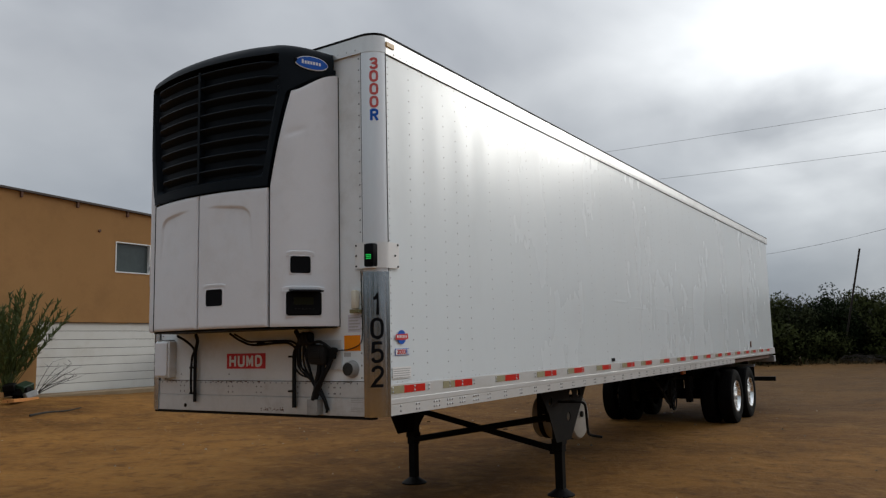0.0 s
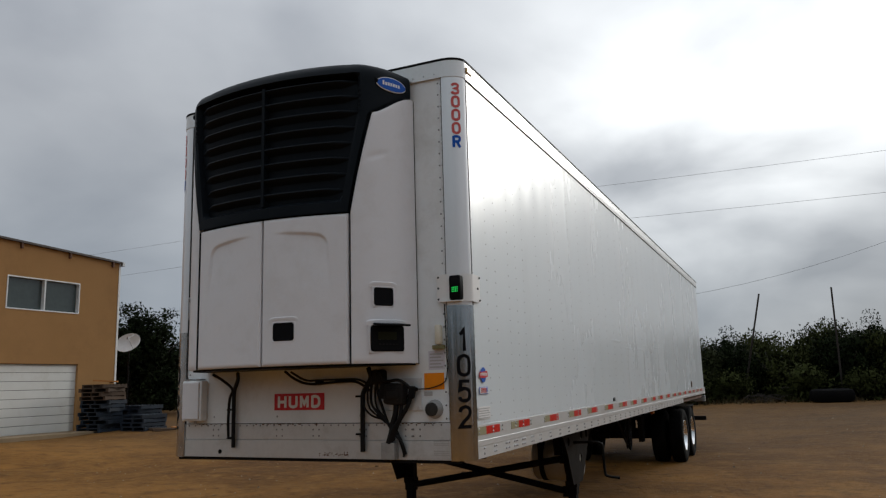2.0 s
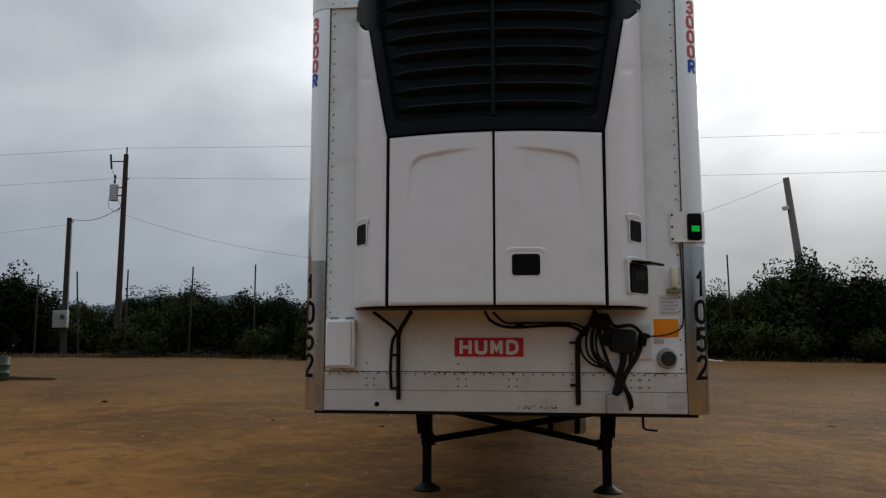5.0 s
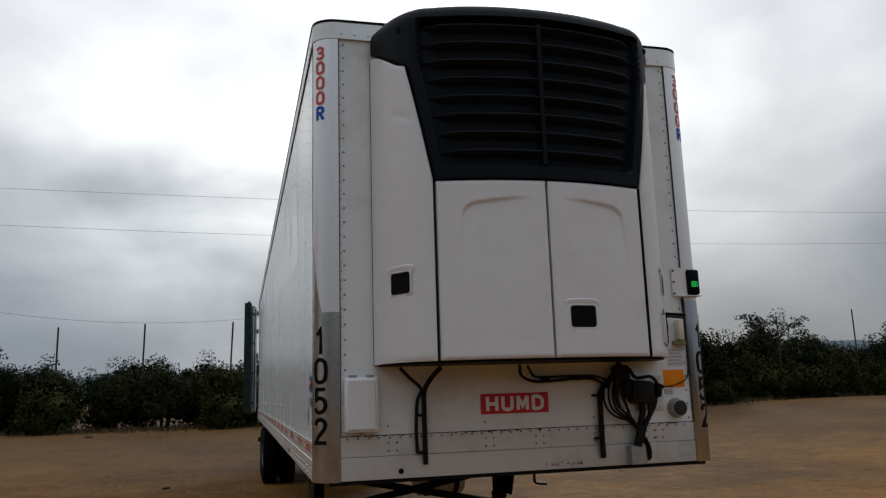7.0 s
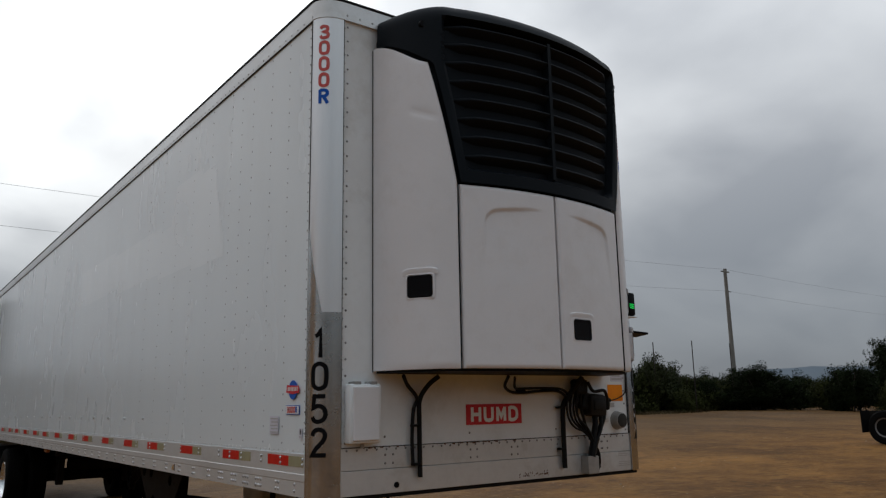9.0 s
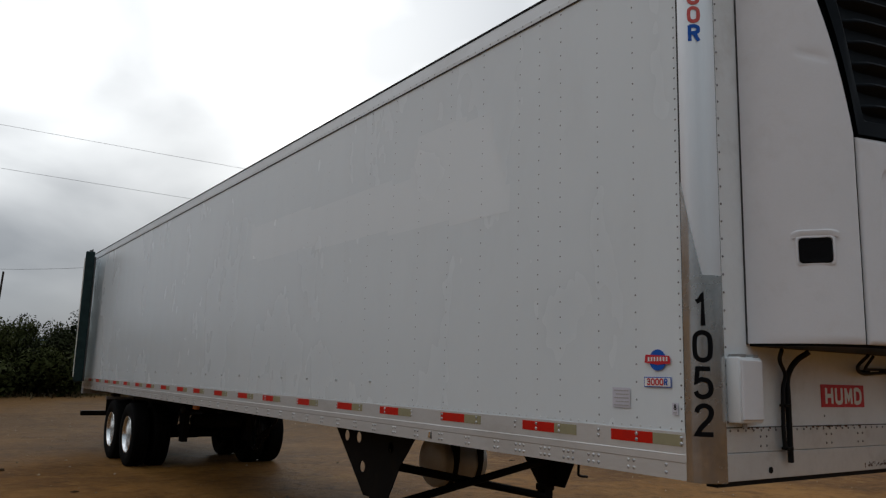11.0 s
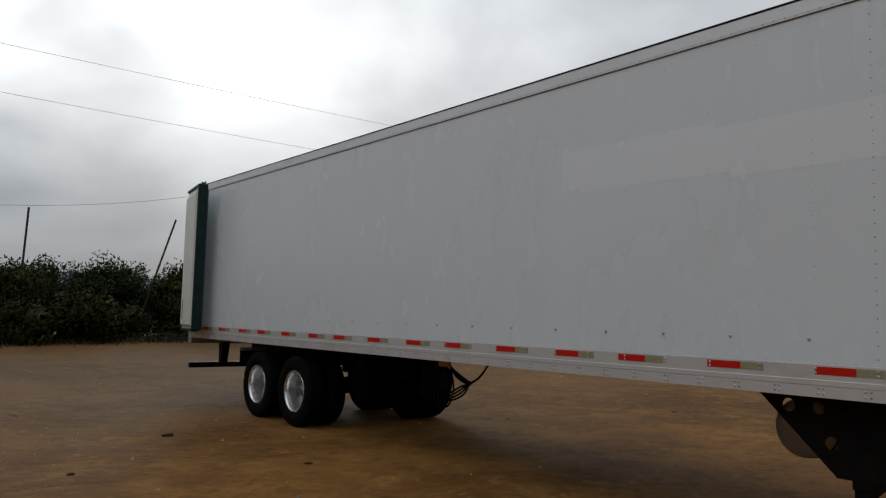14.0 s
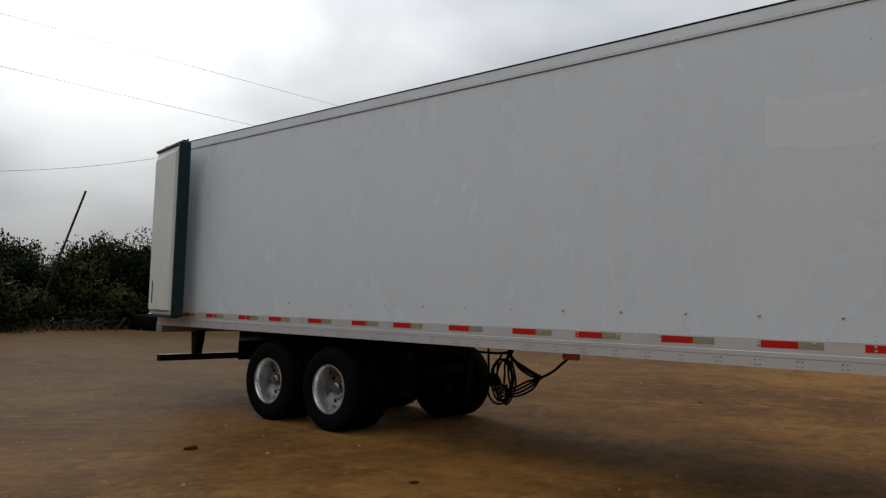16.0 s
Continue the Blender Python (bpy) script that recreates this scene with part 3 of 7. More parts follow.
# ---- the trailer ----
W, LEN, ZB, ZT = 1.285, 15.30, 1.128, 3.940      # half width, length, bottom and top of the box
CAP = 3.812                                    # foot of the front top cap
RAIL = 3.808                                  # foot of the side top rails
trailer = thing("semi_trailer", "long white refrigerated semi trailer standing on its landing legs", "trailer")


def corner(r_out, side, steps=8):
    """Plan of the rounded front corner, from the front sheet round to the side sheet."""
    out = []
    for k in range(steps + 1):
        a = math.pi / 2 * k / steps
        out.append((side * (1.14 + (0.145 + r_out) * math.sin(a)), 0.100 - (0.112 + r_out) * math.cos(a)))
    return out


def tilt(bm):
    """The roof lies a little lower on one side."""
    for v in bm.verts:
        if v.co.z > 3.83:
            v.co.z += 0.0065 * v.co.x
    return bm


def sheet_wave(y, z, seed):
    w = 0.0008 * math.cos(2 * math.pi * y / 0.395) + 0.0035 * noise.noise((y * 0.7, z * 0.6, seed))
    return w * smooth01((z - 1.4) / 0.3) * smooth01((3.75 - z) / 0.3)


def build_sides():
    for side in (-1, 1):
        bm = bmesh.new()
        ys = [0.099 + (LEN - 0.18 - 0.099) * i / 190 for i in range(191)]
        zs = [1.34 + (RAIL + 0.01 - 1.34) * j / 16 for j in range(17)]
        outer = [[bm.verts.new((side * (W - 0.004 + sheet_wave(y, z, side * 3.1)), y, z)) for y in ys] for z in zs]
        for a, b in zip(outer, outer[1:]):
            for i in range(190):
                bm.faces.new((a[i], a[i + 1], b[i + 1], b[i]))
        inner = [bm.verts.new((side * (W - 0.06), y, z)) for y, z in ((ys[0], zs[0]), (ys[-1], zs[0]), (ys[-1], zs[-1]), (ys[0], zs[-1]))]
        bm.faces.new(inner)
        for edge, (p, q) in ((outer[0], (0, 1)), (outer[-1], (3, 2)), ([r[0] for r in outer], (0, 3)), ([r[-1] for r in outer], (1, 2))):
            bm.faces.new([*edge, inner[q], inner[p]])
        panel = part("side_panel", bm, WHITE_SIDE, trailer, "glossy white side sheet, slightly wavy between its posts", smooth=40)
        # rivet heads in columns over each inner post and along the foot
        spots, rnd = [], random.Random(11 + side)
        cols = [0.127, 0.40, 0.59, 0.89, 1.08, 1.27, 1.655, 2.04, 2.43, 2.81]
        while cols[-1] < LEN - 0.5:
            cols.append(cols[-1] + 0.40)
        if side == -1:
            cols = [y if y < 0.5 else y + 0.07 for y in cols]
        for i, y in enumerate(cols):
            step = 0.055 if i == 0 else 0.088
            z = 1.40
            while z < RAIL - 0.03:
                spots.append((side * (W - 0.004 + sheet_wave(y, z, side * 3.1)), y + rnd.uniform(-0.002, 0.002), z))
                z += step
        y = 0.13
        while y < LEN - 0.2:
            spots.append((side * (W - 0.003), y, 1.362))
            y += 0.062
        for mine, mat in (([q for q in spots if q[1] < (3.4 if side == -1 else 8.5) and q[2] > 1.37], RIVET), ([q for q in spots if q[1] >= (3.4 if side == -1 else 8.5) or q[2] <= 1.37], RIVET_PAINT)):
            part("rivets", domes(bmesh.new(), mine, 0.0058 if side == -1 else 0.0056, 0.003 if side == -1 else 0.002, (side, 0, 0)), mat, panel, kind="stuff")
        # larger bolt heads low on each post
        spots = [(side * (W - 0.003 + sheet_wave(y, 1.52, side * 3.1)), y, 1.52) for y in (13.72 - 0.588 * k for k in range(19))]
        if side == -1:
            part("bolt_heads", domes(bmesh.new(), spots, 0.014, 0.014, (side, 0, 0)), RIVET_PAINT, panel, kind="stuff")
        if side == -1:
            # shape left by a removed decal, a little fresher than the sheet round it
            b2 = bmesh.new()
            poly = [(6.03, 2.79), (6.03, 3.19), (2.64, 3.09), (2.54, 3.41), (1.64, 3.35), (1.61, 3.18), (1.42, 2.75), (1.41, 2.61), (3.1, 2.70)]

            def within(y, z):
                inside = False
                for (ya, za), (yb, zb) in zip(poly, poly[1:] + poly[:1]):
                    if (za > z) != (zb > z) and y < (yb - ya) * (z - za) / (zb - za) + ya:
                        inside = not inside
                return inside
            step, made = 0.045, {}

            def at(i, k):
                if (i, k) not in made:
                    y, z = 1.38 + i * step, 2.58 + k * step
                    made[i, k] = b2.verts.new((-(W - 0.0032 + sheet_wave(y, z, -3.1)), y, z))
                return made[i, k]
            for i in range(105):
                for k in range(19):
                    if within(1.38 + (i + 0.5) * step, 2.58 + (k + 0.5) * step):
                        b2.faces.new((at(i, k), at(i + 1, k), at(i + 1, k + 1), at(i, k + 1)))
            part("decal_shadow", b2, DECAL_GHOST, panel, "faint fresher white patch left by a removed decal", smooth=40)

        # bottom rail: tape band, ridge, lower plate
        prof = [(W - 0.06, ZB), (W + 0.002, ZB), (W + 0.002, 1.205), (W + 0.0045, 1.210), (W + 0.0045, 1.244), (W + 0.001, 1.2465), (W + 0.001, 1.348), (W - 0.06, 1.348)]
        rear = LEN - 0.03 if side == -1 else 11.01
        b2 = prism(bmesh.new(), [(side * p, z) for p, z in prof], "y", 0.099, rear)
        if side == 1:
            # the lower plate is missing over the wheels
            prism(b2, [(side * p, z) for p, z in [(W - 0.06, 1.205)] + prof[2:]], "y", rear + 0.002, LEN - 0.03)
            part("slider_rail", box(bmesh.new(), (W - 0.10, rear + 0.01, 1.125), (W - 0.045, LEN - 0.5, 1.20)), RUST, trailer, "rusty inner rail bare behind the missing plate")
        rail = part("bottom_rail", b2, ALU, trailer, "scuffed aluminium bottom rail with riveted lower plate", smooth=20)
        spots = []
        for y0, k in ((0.22, 1), (0.42, 2), (0.66, 3), (0.85, 3), (1.04, 3), (1.26, 3), (1.50, 2)):
            for i in range(k):
                spots += [(side * (W + 0.002), y0 + 0.036 * i, z) for z in (1.155, 1.19)]
        y = 1.80
        while y < LEN - 0.3:
            for dy in (0, 0.035) if y < rear - 0.1 else ():
                spots += [(side * (W + 0.002), y + dy, z) for z in (1.155, 1.19)]
            y += 0.305
        part("rail_rivets", domes(bmesh.new(), spots + [(side * (W + 0.0036), q, z) for q in cols for z in (1.294, 1.322)], 0.0105, 0.006, (side, 0, 0)), RIVET_ALU, rail, kind="stuff")
        for i, y in enumerate([0.535, 1.22, 2.055, 2.865, 3.577, 4.375, 5.20, 5.90, 6.69, 7.50, 8.19, 8.99, 9.79, 10.46, 11.26, 12.05, 12.73, 13.53, 14.25]):
            y = y * 1.024 + (0.022 if side == -1 else -0.010)
            for lo, hi, mat, nm in ((y - 0.272, y, RED_TAPE, "red_tape"), (y - 0.448, y - 0.273, PALE_TAPE, "silver_tape")):
                b2 = bmesh.new()
                x0, x1 = sorted((side * (W + 0.001), side * (W + 0.0035)))
                box(b2, (x0, max(lo, 0.108), 1.281), (x1, hi, 1.335))
                part(nm, b2, mat, rail)

        if side == -1:
            # torn notch with its bent lip in the lower plate
            b2 = bmesh.new()
            prism(b2, [(2.228, 1.148), (2.248, 1.150), (2.243, 1.196), (2.233, 1.198)], "x", -(W + 0.0032), -(W + 0.0018))
            part("torn_slit", b2, SEAM, rail)
            b2 = bmesh.new()
            rings(b2, [[(-(W + 0.002), 2.25, 1.150), (-(W + 0.0185), 2.256, 1.156), (-(W + 0.002), 2.285, 1.152)],
                       [(-(W + 0.002), 2.246, 1.196), (-(W + 0.014), 2.252, 1.192), (-(W + 0.002), 2.275, 1.196)]])
            part("bent_lip", b2, RIM, rail, "bright dented lip of torn aluminium")
        # top rail
        prof = [(W - 0.06, RAIL), (W + 0.006, RAIL), (W + 0.008, RAIL + 0.036), (W + 0.004, RAIL + 0.040), (W + 0.004, ZT - 0.012), (W - 0.006, ZT), (W - 0.06, ZT)]
        rail = part("top_rail", tilt(prism(bmesh.new(), [(side * p, z) for p, z in prof], "y", 0.099, LEN - 0.01)), ALU, trailer, "riveted aluminium top rail", smooth=20)
        spots = []
        y = 0.2
        while y < LEN - 0.1:
            spots.append((side * (W + 0.007), y, RAIL + 0.018))
            y += 0.085
        b2 = bmesh.new()
        x0, x1 = sorted((side * (W - 0.004), side * (W + 0.0045)))
        box(b2, (x0, 0.105, RAIL - 0.006), (x1, LEN - 0.02, RAIL))
        part("seam", b2, SEAM, rail, "dark sealed joint below the rail")
        b2 = bmesh.new()
        x0, x1 = sorted((side * (W + 0.003), side * (W + 0.0085)))
        box(b2, (x0, 0.115, ZT - 0.009), (x1, LEN - 0.012, ZT + 0.005))
        part("edge_strip", tilt(b2), BLACK_STEEL, rail, "black folded strip along the roof edge")
        part("rail_rivets", domes(bmesh.new(), spots, 0.007, 0.004, (side, 0, 0)), RIVET_ALU, rail, kind="stuff")

        # corner post with its polished lower guard
        pts = corner(0.0, side)
        post = part("corner_post", prism(bmesh.new(), pts + [(side * 1.15, 0.100)], "z", ZB, CAP), POST_ALU, trailer, "rounded brushed aluminium corner post", smooth=30)
        guard = corner(0.004, side)
        loops = []
        for k, (po, pi) in enumerate(zip(guard, corner(0.0005, side))):
            zt = 2.16 if side == 1 else 2.09 + 0.47 * max(0.0, (k - 4) / 4)
            loops.append([(*po, ZB - 0.004), (*po, zt), (*pi, zt), (*pi, ZB - 0.004)])
        gb = rings(bmesh.new(), loops)
        part("corner_guard", gb, STEEL if side == 1 else STEEL_WORN_SHADED, post, "scuffed polished stainless corner guard", smooth=30)
        spots = [(side * 1.128, -0.0015, 1.40 + 0.055 * k) for k in range(44)]
        part("post_rivets", domes(bmesh.new(), spots, 0.006, 0.003, (0, -1, 0)), RIVET_PAINT, post, kind="stuff")
        for ch, z, h, mat in (("3", 3.718, 0.092, FADED_RED), ("0", 3.620, 0.092, FADED_RED), ("0", 3.521, 0.092, FADED_RED), ("0", 3.422, 0.092, FADED_RED), ("R", 3.322, 0.096, BLUE_INK),
                              ("1", 1.92, 0.165, BLACK_INK), ("0", 1.75, 0.165, BLACK_INK), ("5", 1.58, 0.165, BLACK_INK), ("2", 1.41, 0.165, BLACK_INK)):
            tb = glyph_bm(ch, h * (0.62 if z > 3 else 0.52), h * 0.88, h * (0.2 if z > 3 else 0.135))
            lift = 0.0065 if z < 3 else 0.0025
            for v in tb.verts:
                a = (0.74 if side == 1 else 0.84) + v.co.x * side * 7.6
                rise = lift + v.co.z
                v.co = Vector((side * (1.14 + (0.145 + rise) * math.sin(a)), 0.100 - (0.112 + rise) * math.cos(a), z + v.co.y))
            part("letter" if ch == "R" else "digit", tb, mat, post)

        # dark sealant lines on both edges of the post
        b2 = bmesh.new()
        x0, x1 = sorted((side * 1.1395, side * 1.1340))
        box(b2, (x0, -0.010, 1.372), (x1, 0.0, CAP))
        x0, x1 = sorted((side * (W - 0.001), side * (W + 0.0025)))
        box(b2, (x0, 0.098, 1.345), (x1, 0.105, RAIL))
        part("seam", b2, SEAM, post)

    # small tag and label on the right sheet
    part("side_tag", box(bmesh.new(), (W - 0.003, 12.539, 1.40), (W + 0.012, 12.609, 1.52), 0.003), RUST, trailer, "small rusty tag on the side sheet")
    part("side_label", box(bmesh.new(), (W - 0.003, 4.527, 1.367), (W + 0.0035, 4.627, 1.407)), BLACK_INK, trailer, "small dark label on the side sheet")
    # long shallow creases along the right sheet
    b2 = bmesh.new()
    rnd = random.Random(17)
    for ya, yb, z in ((4.5, 5.3, 2.10), (5.6, 7.7, 2.10), (5.2, 6.5, 2.03), (8.9, 10.4, 2.06), (11.2, 12.0, 1.95)):
        y = ya
        while y < yb:
            w, h, d = rnd.uniform(0.6, 1.1), rnd.uniform(0.016, 0.03), rnd.uniform(0.0012, 0.0022)
            loops = []
            for k in range(13):
                f = math.sin(math.pi * k / 12) + 0.02
                zz = z - 0.006 * k / 12
                x = W - 0.0045 + sheet_wave(y + w * k / 12, zz, 3.1)
                loops.append([(x, y + w * k / 12, zz + q * h * f) if abs(q) == 1 else (x + d * f * (1 - q * q) ** 2, y + w * k / 12, zz + q * h * f) for q in (-1, -0.6, -0.25, 0.1, 0.5, 1)])
            rings(b2, loops, cap=False, closed=False)
            y += w + rnd.uniform(0.0, 0.15)
            z += rnd.uniform(-0.008, 0.008)
    part("creases", b2, WHITE_SIDE, trailer, "shallow pressed creases along the side sheet", smooth=80, kind="stuff")
    # small numbered sticker low by the corner post
    tag = part("number_sticker", box(bmesh.new(), (-W - 0.0022, 0.142, 1.425), (-W - 0.0004, 0.176, 1.482)), LABEL_PAPER, trailer, "small pale sticker with a dark figure")
    g = glyph_bm("8", 0.013, 0.026, 0.0045)
    for v in g.verts:
        v.co = Vector((-W - 0.003 - v.co.z, 0.159 - v.co.x, 1.462 + v.co.y))
    part("sticker_digit", g, BLACK_INK, tag)
    part("sticker_line", box(bmesh.new(), (-W - 0.0032, 0.148, 1.433), (-W - 0.0022, 0.170, 1.439)), GREY_INK, tag)
    # round emblem and model plate on both side sheets, drawn as plain shapes
    for side in (-1, 1):
        dy = 0.014 if side == -1 else 0.0
        em = part("emblem", lathe(bmesh.new(), [(-0.0006, 0.052), (0.0008, 0.052)], (side * (W + 0.003), 0.245 + dy, 1.685), "x", 28), BLUE_INK, trailer,
                  "round blue emblem with a red band")
        b2 = bmesh.new()
        prism(b2, [(y + dy, z) for y, z in ((0.165, 1.668), (0.172, 1.705), (0.318, 1.712), (0.325, 1.672), (0.245, 1.662))], "x", *sorted((side * (W + 0.0042), side * (W + 0.0055))))
        part("emblem_band", b2, RED_INK, em)
        b2 = bmesh.new()
        for k in range(7):
            y0 = 0.182 + dy + k * 0.0185
            box(b2, (min(side * (W + 0.0057), side * (W + 0.0068)), y0, 1.679), (max(side * (W + 0.0057), side * (W + 0.0068)), y0 + 0.010, 1.700))
        part("emblem_bars", b2, WHITE_INK, em)
        b2 = bmesh.new()
        x0, x1 = sorted((side * (W + 0.0005), side * (W + 0.0025)))
        box(b2, (x0, 0.165 + dy, 1.553), (x1, 0.332 + dy, 1.602))
        plate = part("model_plate", b2, BLUE_INK, trailer, "small blue and pale model plate")
        b2 = bmesh.new()
        x0, x1 = sorted((side * (W + 0.0025), side * (W + 0.0035)))
        box(b2, (x0, 0.169 + dy, 1.557), (x1, 0.328 + dy, 1.598))
        part("plate_field", b2, WHITE_INK, plate)
        for i, ch in enumerate("3000R"):
            tb = glyph_bm(ch, 0.021, 0.031, 0.0065)
            # read from outside: along +y on the right side, along -y on the left
            yy = 0.1955 + i * 0.0265 if side == 1 else 0.3015 + dy - i * 0.0265
            for v in tb.verts:
                v.co = Vector((side * (W + 0.005 + v.co.z), yy + v.co.x * side, 1.5785 + v.co.y))
            part("plate_digit", tb, BLUE_INK if ch == "R" else RED_INK, plate)
        # notice sticker with unreadable lines
        b2 = bmesh.new()
        x0, x1 = sorted((side * (W + 0.0005), side * (W + 0.0018)))
        ya = (0.440, 0.558) if side == -1 else (0.13, 0.36)
        za = (1.445, 1.545) if side == -1 else (1.385, 1.47)
        box(b2, (x0, ya[0], za[0]), (x1, ya[1], za[1]))
        st = part("notice_sticker", b2, WHITE_INK if side == 1 else LABEL_PAPER, trailer, "faded white notice sticker with grey print")
        b2 = bmesh.new()
        x0, x1 = sorted((side * (W + 0.002), side * (W + 0.0028)))
        for k in range(5):
            z = za[1] - 0.012 - k * (za[1] - za[0]) / 5.4
            box(b2, (x0, ya[0] + 0.008, z - 0.006), (x1, ya[1] - 0.01 - 0.012 * (k % 2), z))
        part("print_lines", b2, GREY_INK, st)


build_sides()


def build_front_and_roof():
    b = bmesh.new()
    box(b, (-1.14, 0.0, 1.36), (1.14, 0.05, CAP + 0.01))
    front = part("front_panel", b, WHITE_FRONT, trailer, "white front sheet, grimy towards its foot")
    b = bmesh.new()
    box(b, (-1.137, -0.005, 1.258), (1.137, 0.045, 1.372), 0.002)
    box(b, (-1.137, -0.008, ZB), (1.137, 0.045, 1.255), 0.002)
    part("kick_plate", b, KICK, front, "scraped satin metal kick plate")
    b = bmesh.new()
    box(b, (-1.136, -0.0052, 1.3715), (1.136, -0.001, 1.3765))
    part("seam", b, SEAM, front, "dark open joint over the kick plate")
    b = bmesh.new()
    box(b, (-1.20, -0.002, ZB - 0.022), (1.20, 0.06, ZB - 0.001))
    part("bottom_lip", b, BLACK_STEEL, front)
    spots = [(-1.1 + 0.062 * k, -0.006, 1.360) for k in range(36)]
    spots += [(s * 1.108, -0.001, 1.40 + 0.088 * k) for s in (-1, 1) for k in range(28)]
    spots += [(x + dx, -0.006, z) for x in (-0.86, -0.27, 0.05, 0.44, 0.80, 0.86) for dx in (0, 0.05) for z in (1.285, 1.33)]
    spots += [(x, -0.001, 1.425) for x in (-0.86, -0.27, 0.44)]
    part("rivets", domes(bmesh.new(), spots, 0.0072, 0.0038, (0, -1, 0)), RIVET, front, kind="stuff")
    # scuffs where paint is gone
    b = bmesh.new()
    rnd = random.Random(3)
    for x0, x1 in ((-1.0, -0.72), (-0.52, 0.10), (-0.34, -0.2), (-0.30, -0.05), (0.55, 1.02), (0.8, 1.0)):
        x = x0
        while x < x1:
            w = rnd.uniform(0.004, 0.03)
            h = rnd.uniform(0.003, 0.011)
            prism(b, [(x, 1.372), (x + w, 1.373), (x + w * 0.9, 1.373 - h), (x + w * 0.2, 1.373 - h * 0.7)], "y", -0.0068, -0.0055)
            x += w + rnd.uniform(0.0, 0.05)
    for k in range(34):
        x, z, w = 0.10 + rnd.random() * 0.26, 1.142 + abs(rnd.gauss(0, 0.012)), rnd.uniform(0.003, 0.013)
        prism(b, [(x, z), (x + w, z + 0.004), (x + w * 0.8, z + 0.011), (x + w * 0.1, z + 0.007)], "y", -0.0098, -0.0085)
    part("scrapes", b, RUST, front, "dark scrapes and chips in the paint", kind="stuff")
    b = lathe(bmesh.new(), [(-0.012, 0.016), (-0.0075, 0.016)], (-0.79, 0, 1.168), "y", 14)
    part("drain_hole", b, BLACK_INK, front)

    # top cap: front band and rounded corners
    def plan(off):
        return corner(off, -1)[::-1] + corner(off, 1)
    band = plan(0.004)
    back = [(p[0] * 0.95, p[1] + 0.05) for p in band]
    b = bmesh.new()
    rings(b, [[(x, y, CAP) for x, y in band + back[::-1]], [(x, y, ZT - 0.012) for x, y in band + back[::-1]]])
    cap = part("top_cap", tilt(b), ALU, trailer, "riveted aluminium top cap, chipped at the corners", smooth=30)
    spots = [(-1.12 + 0.085 * k, -0.0165, CAP + 0.03) for k in range(27)]
    part("cap_rivets", domes(bmesh.new(), spots, 0.007, 0.004, (0, -1, 0)), RIVET_ALU, cap, kind="stuff")
    # roof sheet with a dark folded edge
    b = bmesh.new()
    outline = plan(0.006) + [(W - 0.01, LEN - 0.01), (-W + 0.01, LEN - 0.01)]
    rings(b, [[(x, y, ZT - 0.011) for x, y in outline], [(x, y, ZT + 0.006) for x, y in outline],
              [(x * 0.985, y + (0.02 if y < 1 else -0.02), ZT + 0.016) for x, y in outline]])
    roof = part("roof_edge", tilt(b), BLACK_STEEL, trailer, "dark folded roof edge")
    b = bmesh.new()
    inner = [(x * 0.975, y + (0.035 if y < 1 else -0.035)) for x, y in outline]
    rings(b, [[(x, y, ZT + 0.016) for x, y in inner], [(x, y, ZT + 0.024) for x, y in inner], [(x * 0.9, y * 0.99 + 0.06, ZT + 0.036) for x, y in inner]])
    part("roof_sheet", tilt(b), WHITE_FRONT, roof, "white roof sheet")
    b = bmesh.new()
    box(b, (W + 0.003, 0.10, 3.862), (W + 0.016, 0.20, 3.902), 0.004)
    part("clearance_lamp", b, YELLOW_TAG, cap, "small faded amber clearance lamp")

    # underside: floor and cross members
    b = bmesh.new()
    box(b, (-W + 0.05, 0.17, 1.16), (W - 0.05, LEN - 0.05, 1.30))
    part("floor", b, BLACK_STEEL, trailer)
    for k in range(24):
        y = 1.0 + k * 0.6
        b = bmesh.new()
        box(b, (-W + 0.06, y - 0.03, 1.137), (W - 0.06, y + 0.03, 1.165))
        part("cross_member", b, BLACK_STEEL, trailer)
    # interior shell: back of the box stands open
    b = bmesh.new()
    box(b, (-W + 0.06, LEN - 0.14, 1.30), (-W + 0.14, LEN, ZT - 0.02))
    box(b, (W - 0.14, LEN - 0.14, 1.30), (W - 0.06, LEN, ZT - 0.02))
    box(b, (-W + 0.06, LEN - 0.14, ZT - 0.14), (W - 0.06, LEN, ZT - 0.02))
    part("rear_frame", b, STEEL, trailer, "stainless rear door frame")
    b = bmesh.new()
    box(b, (-W, LEN - 0.17, 1.02), (W, LEN, 1.16), 0.006)
    part("rear_sill", b, GALV, trailer, "steel rear sill")


build_front_and_roof()


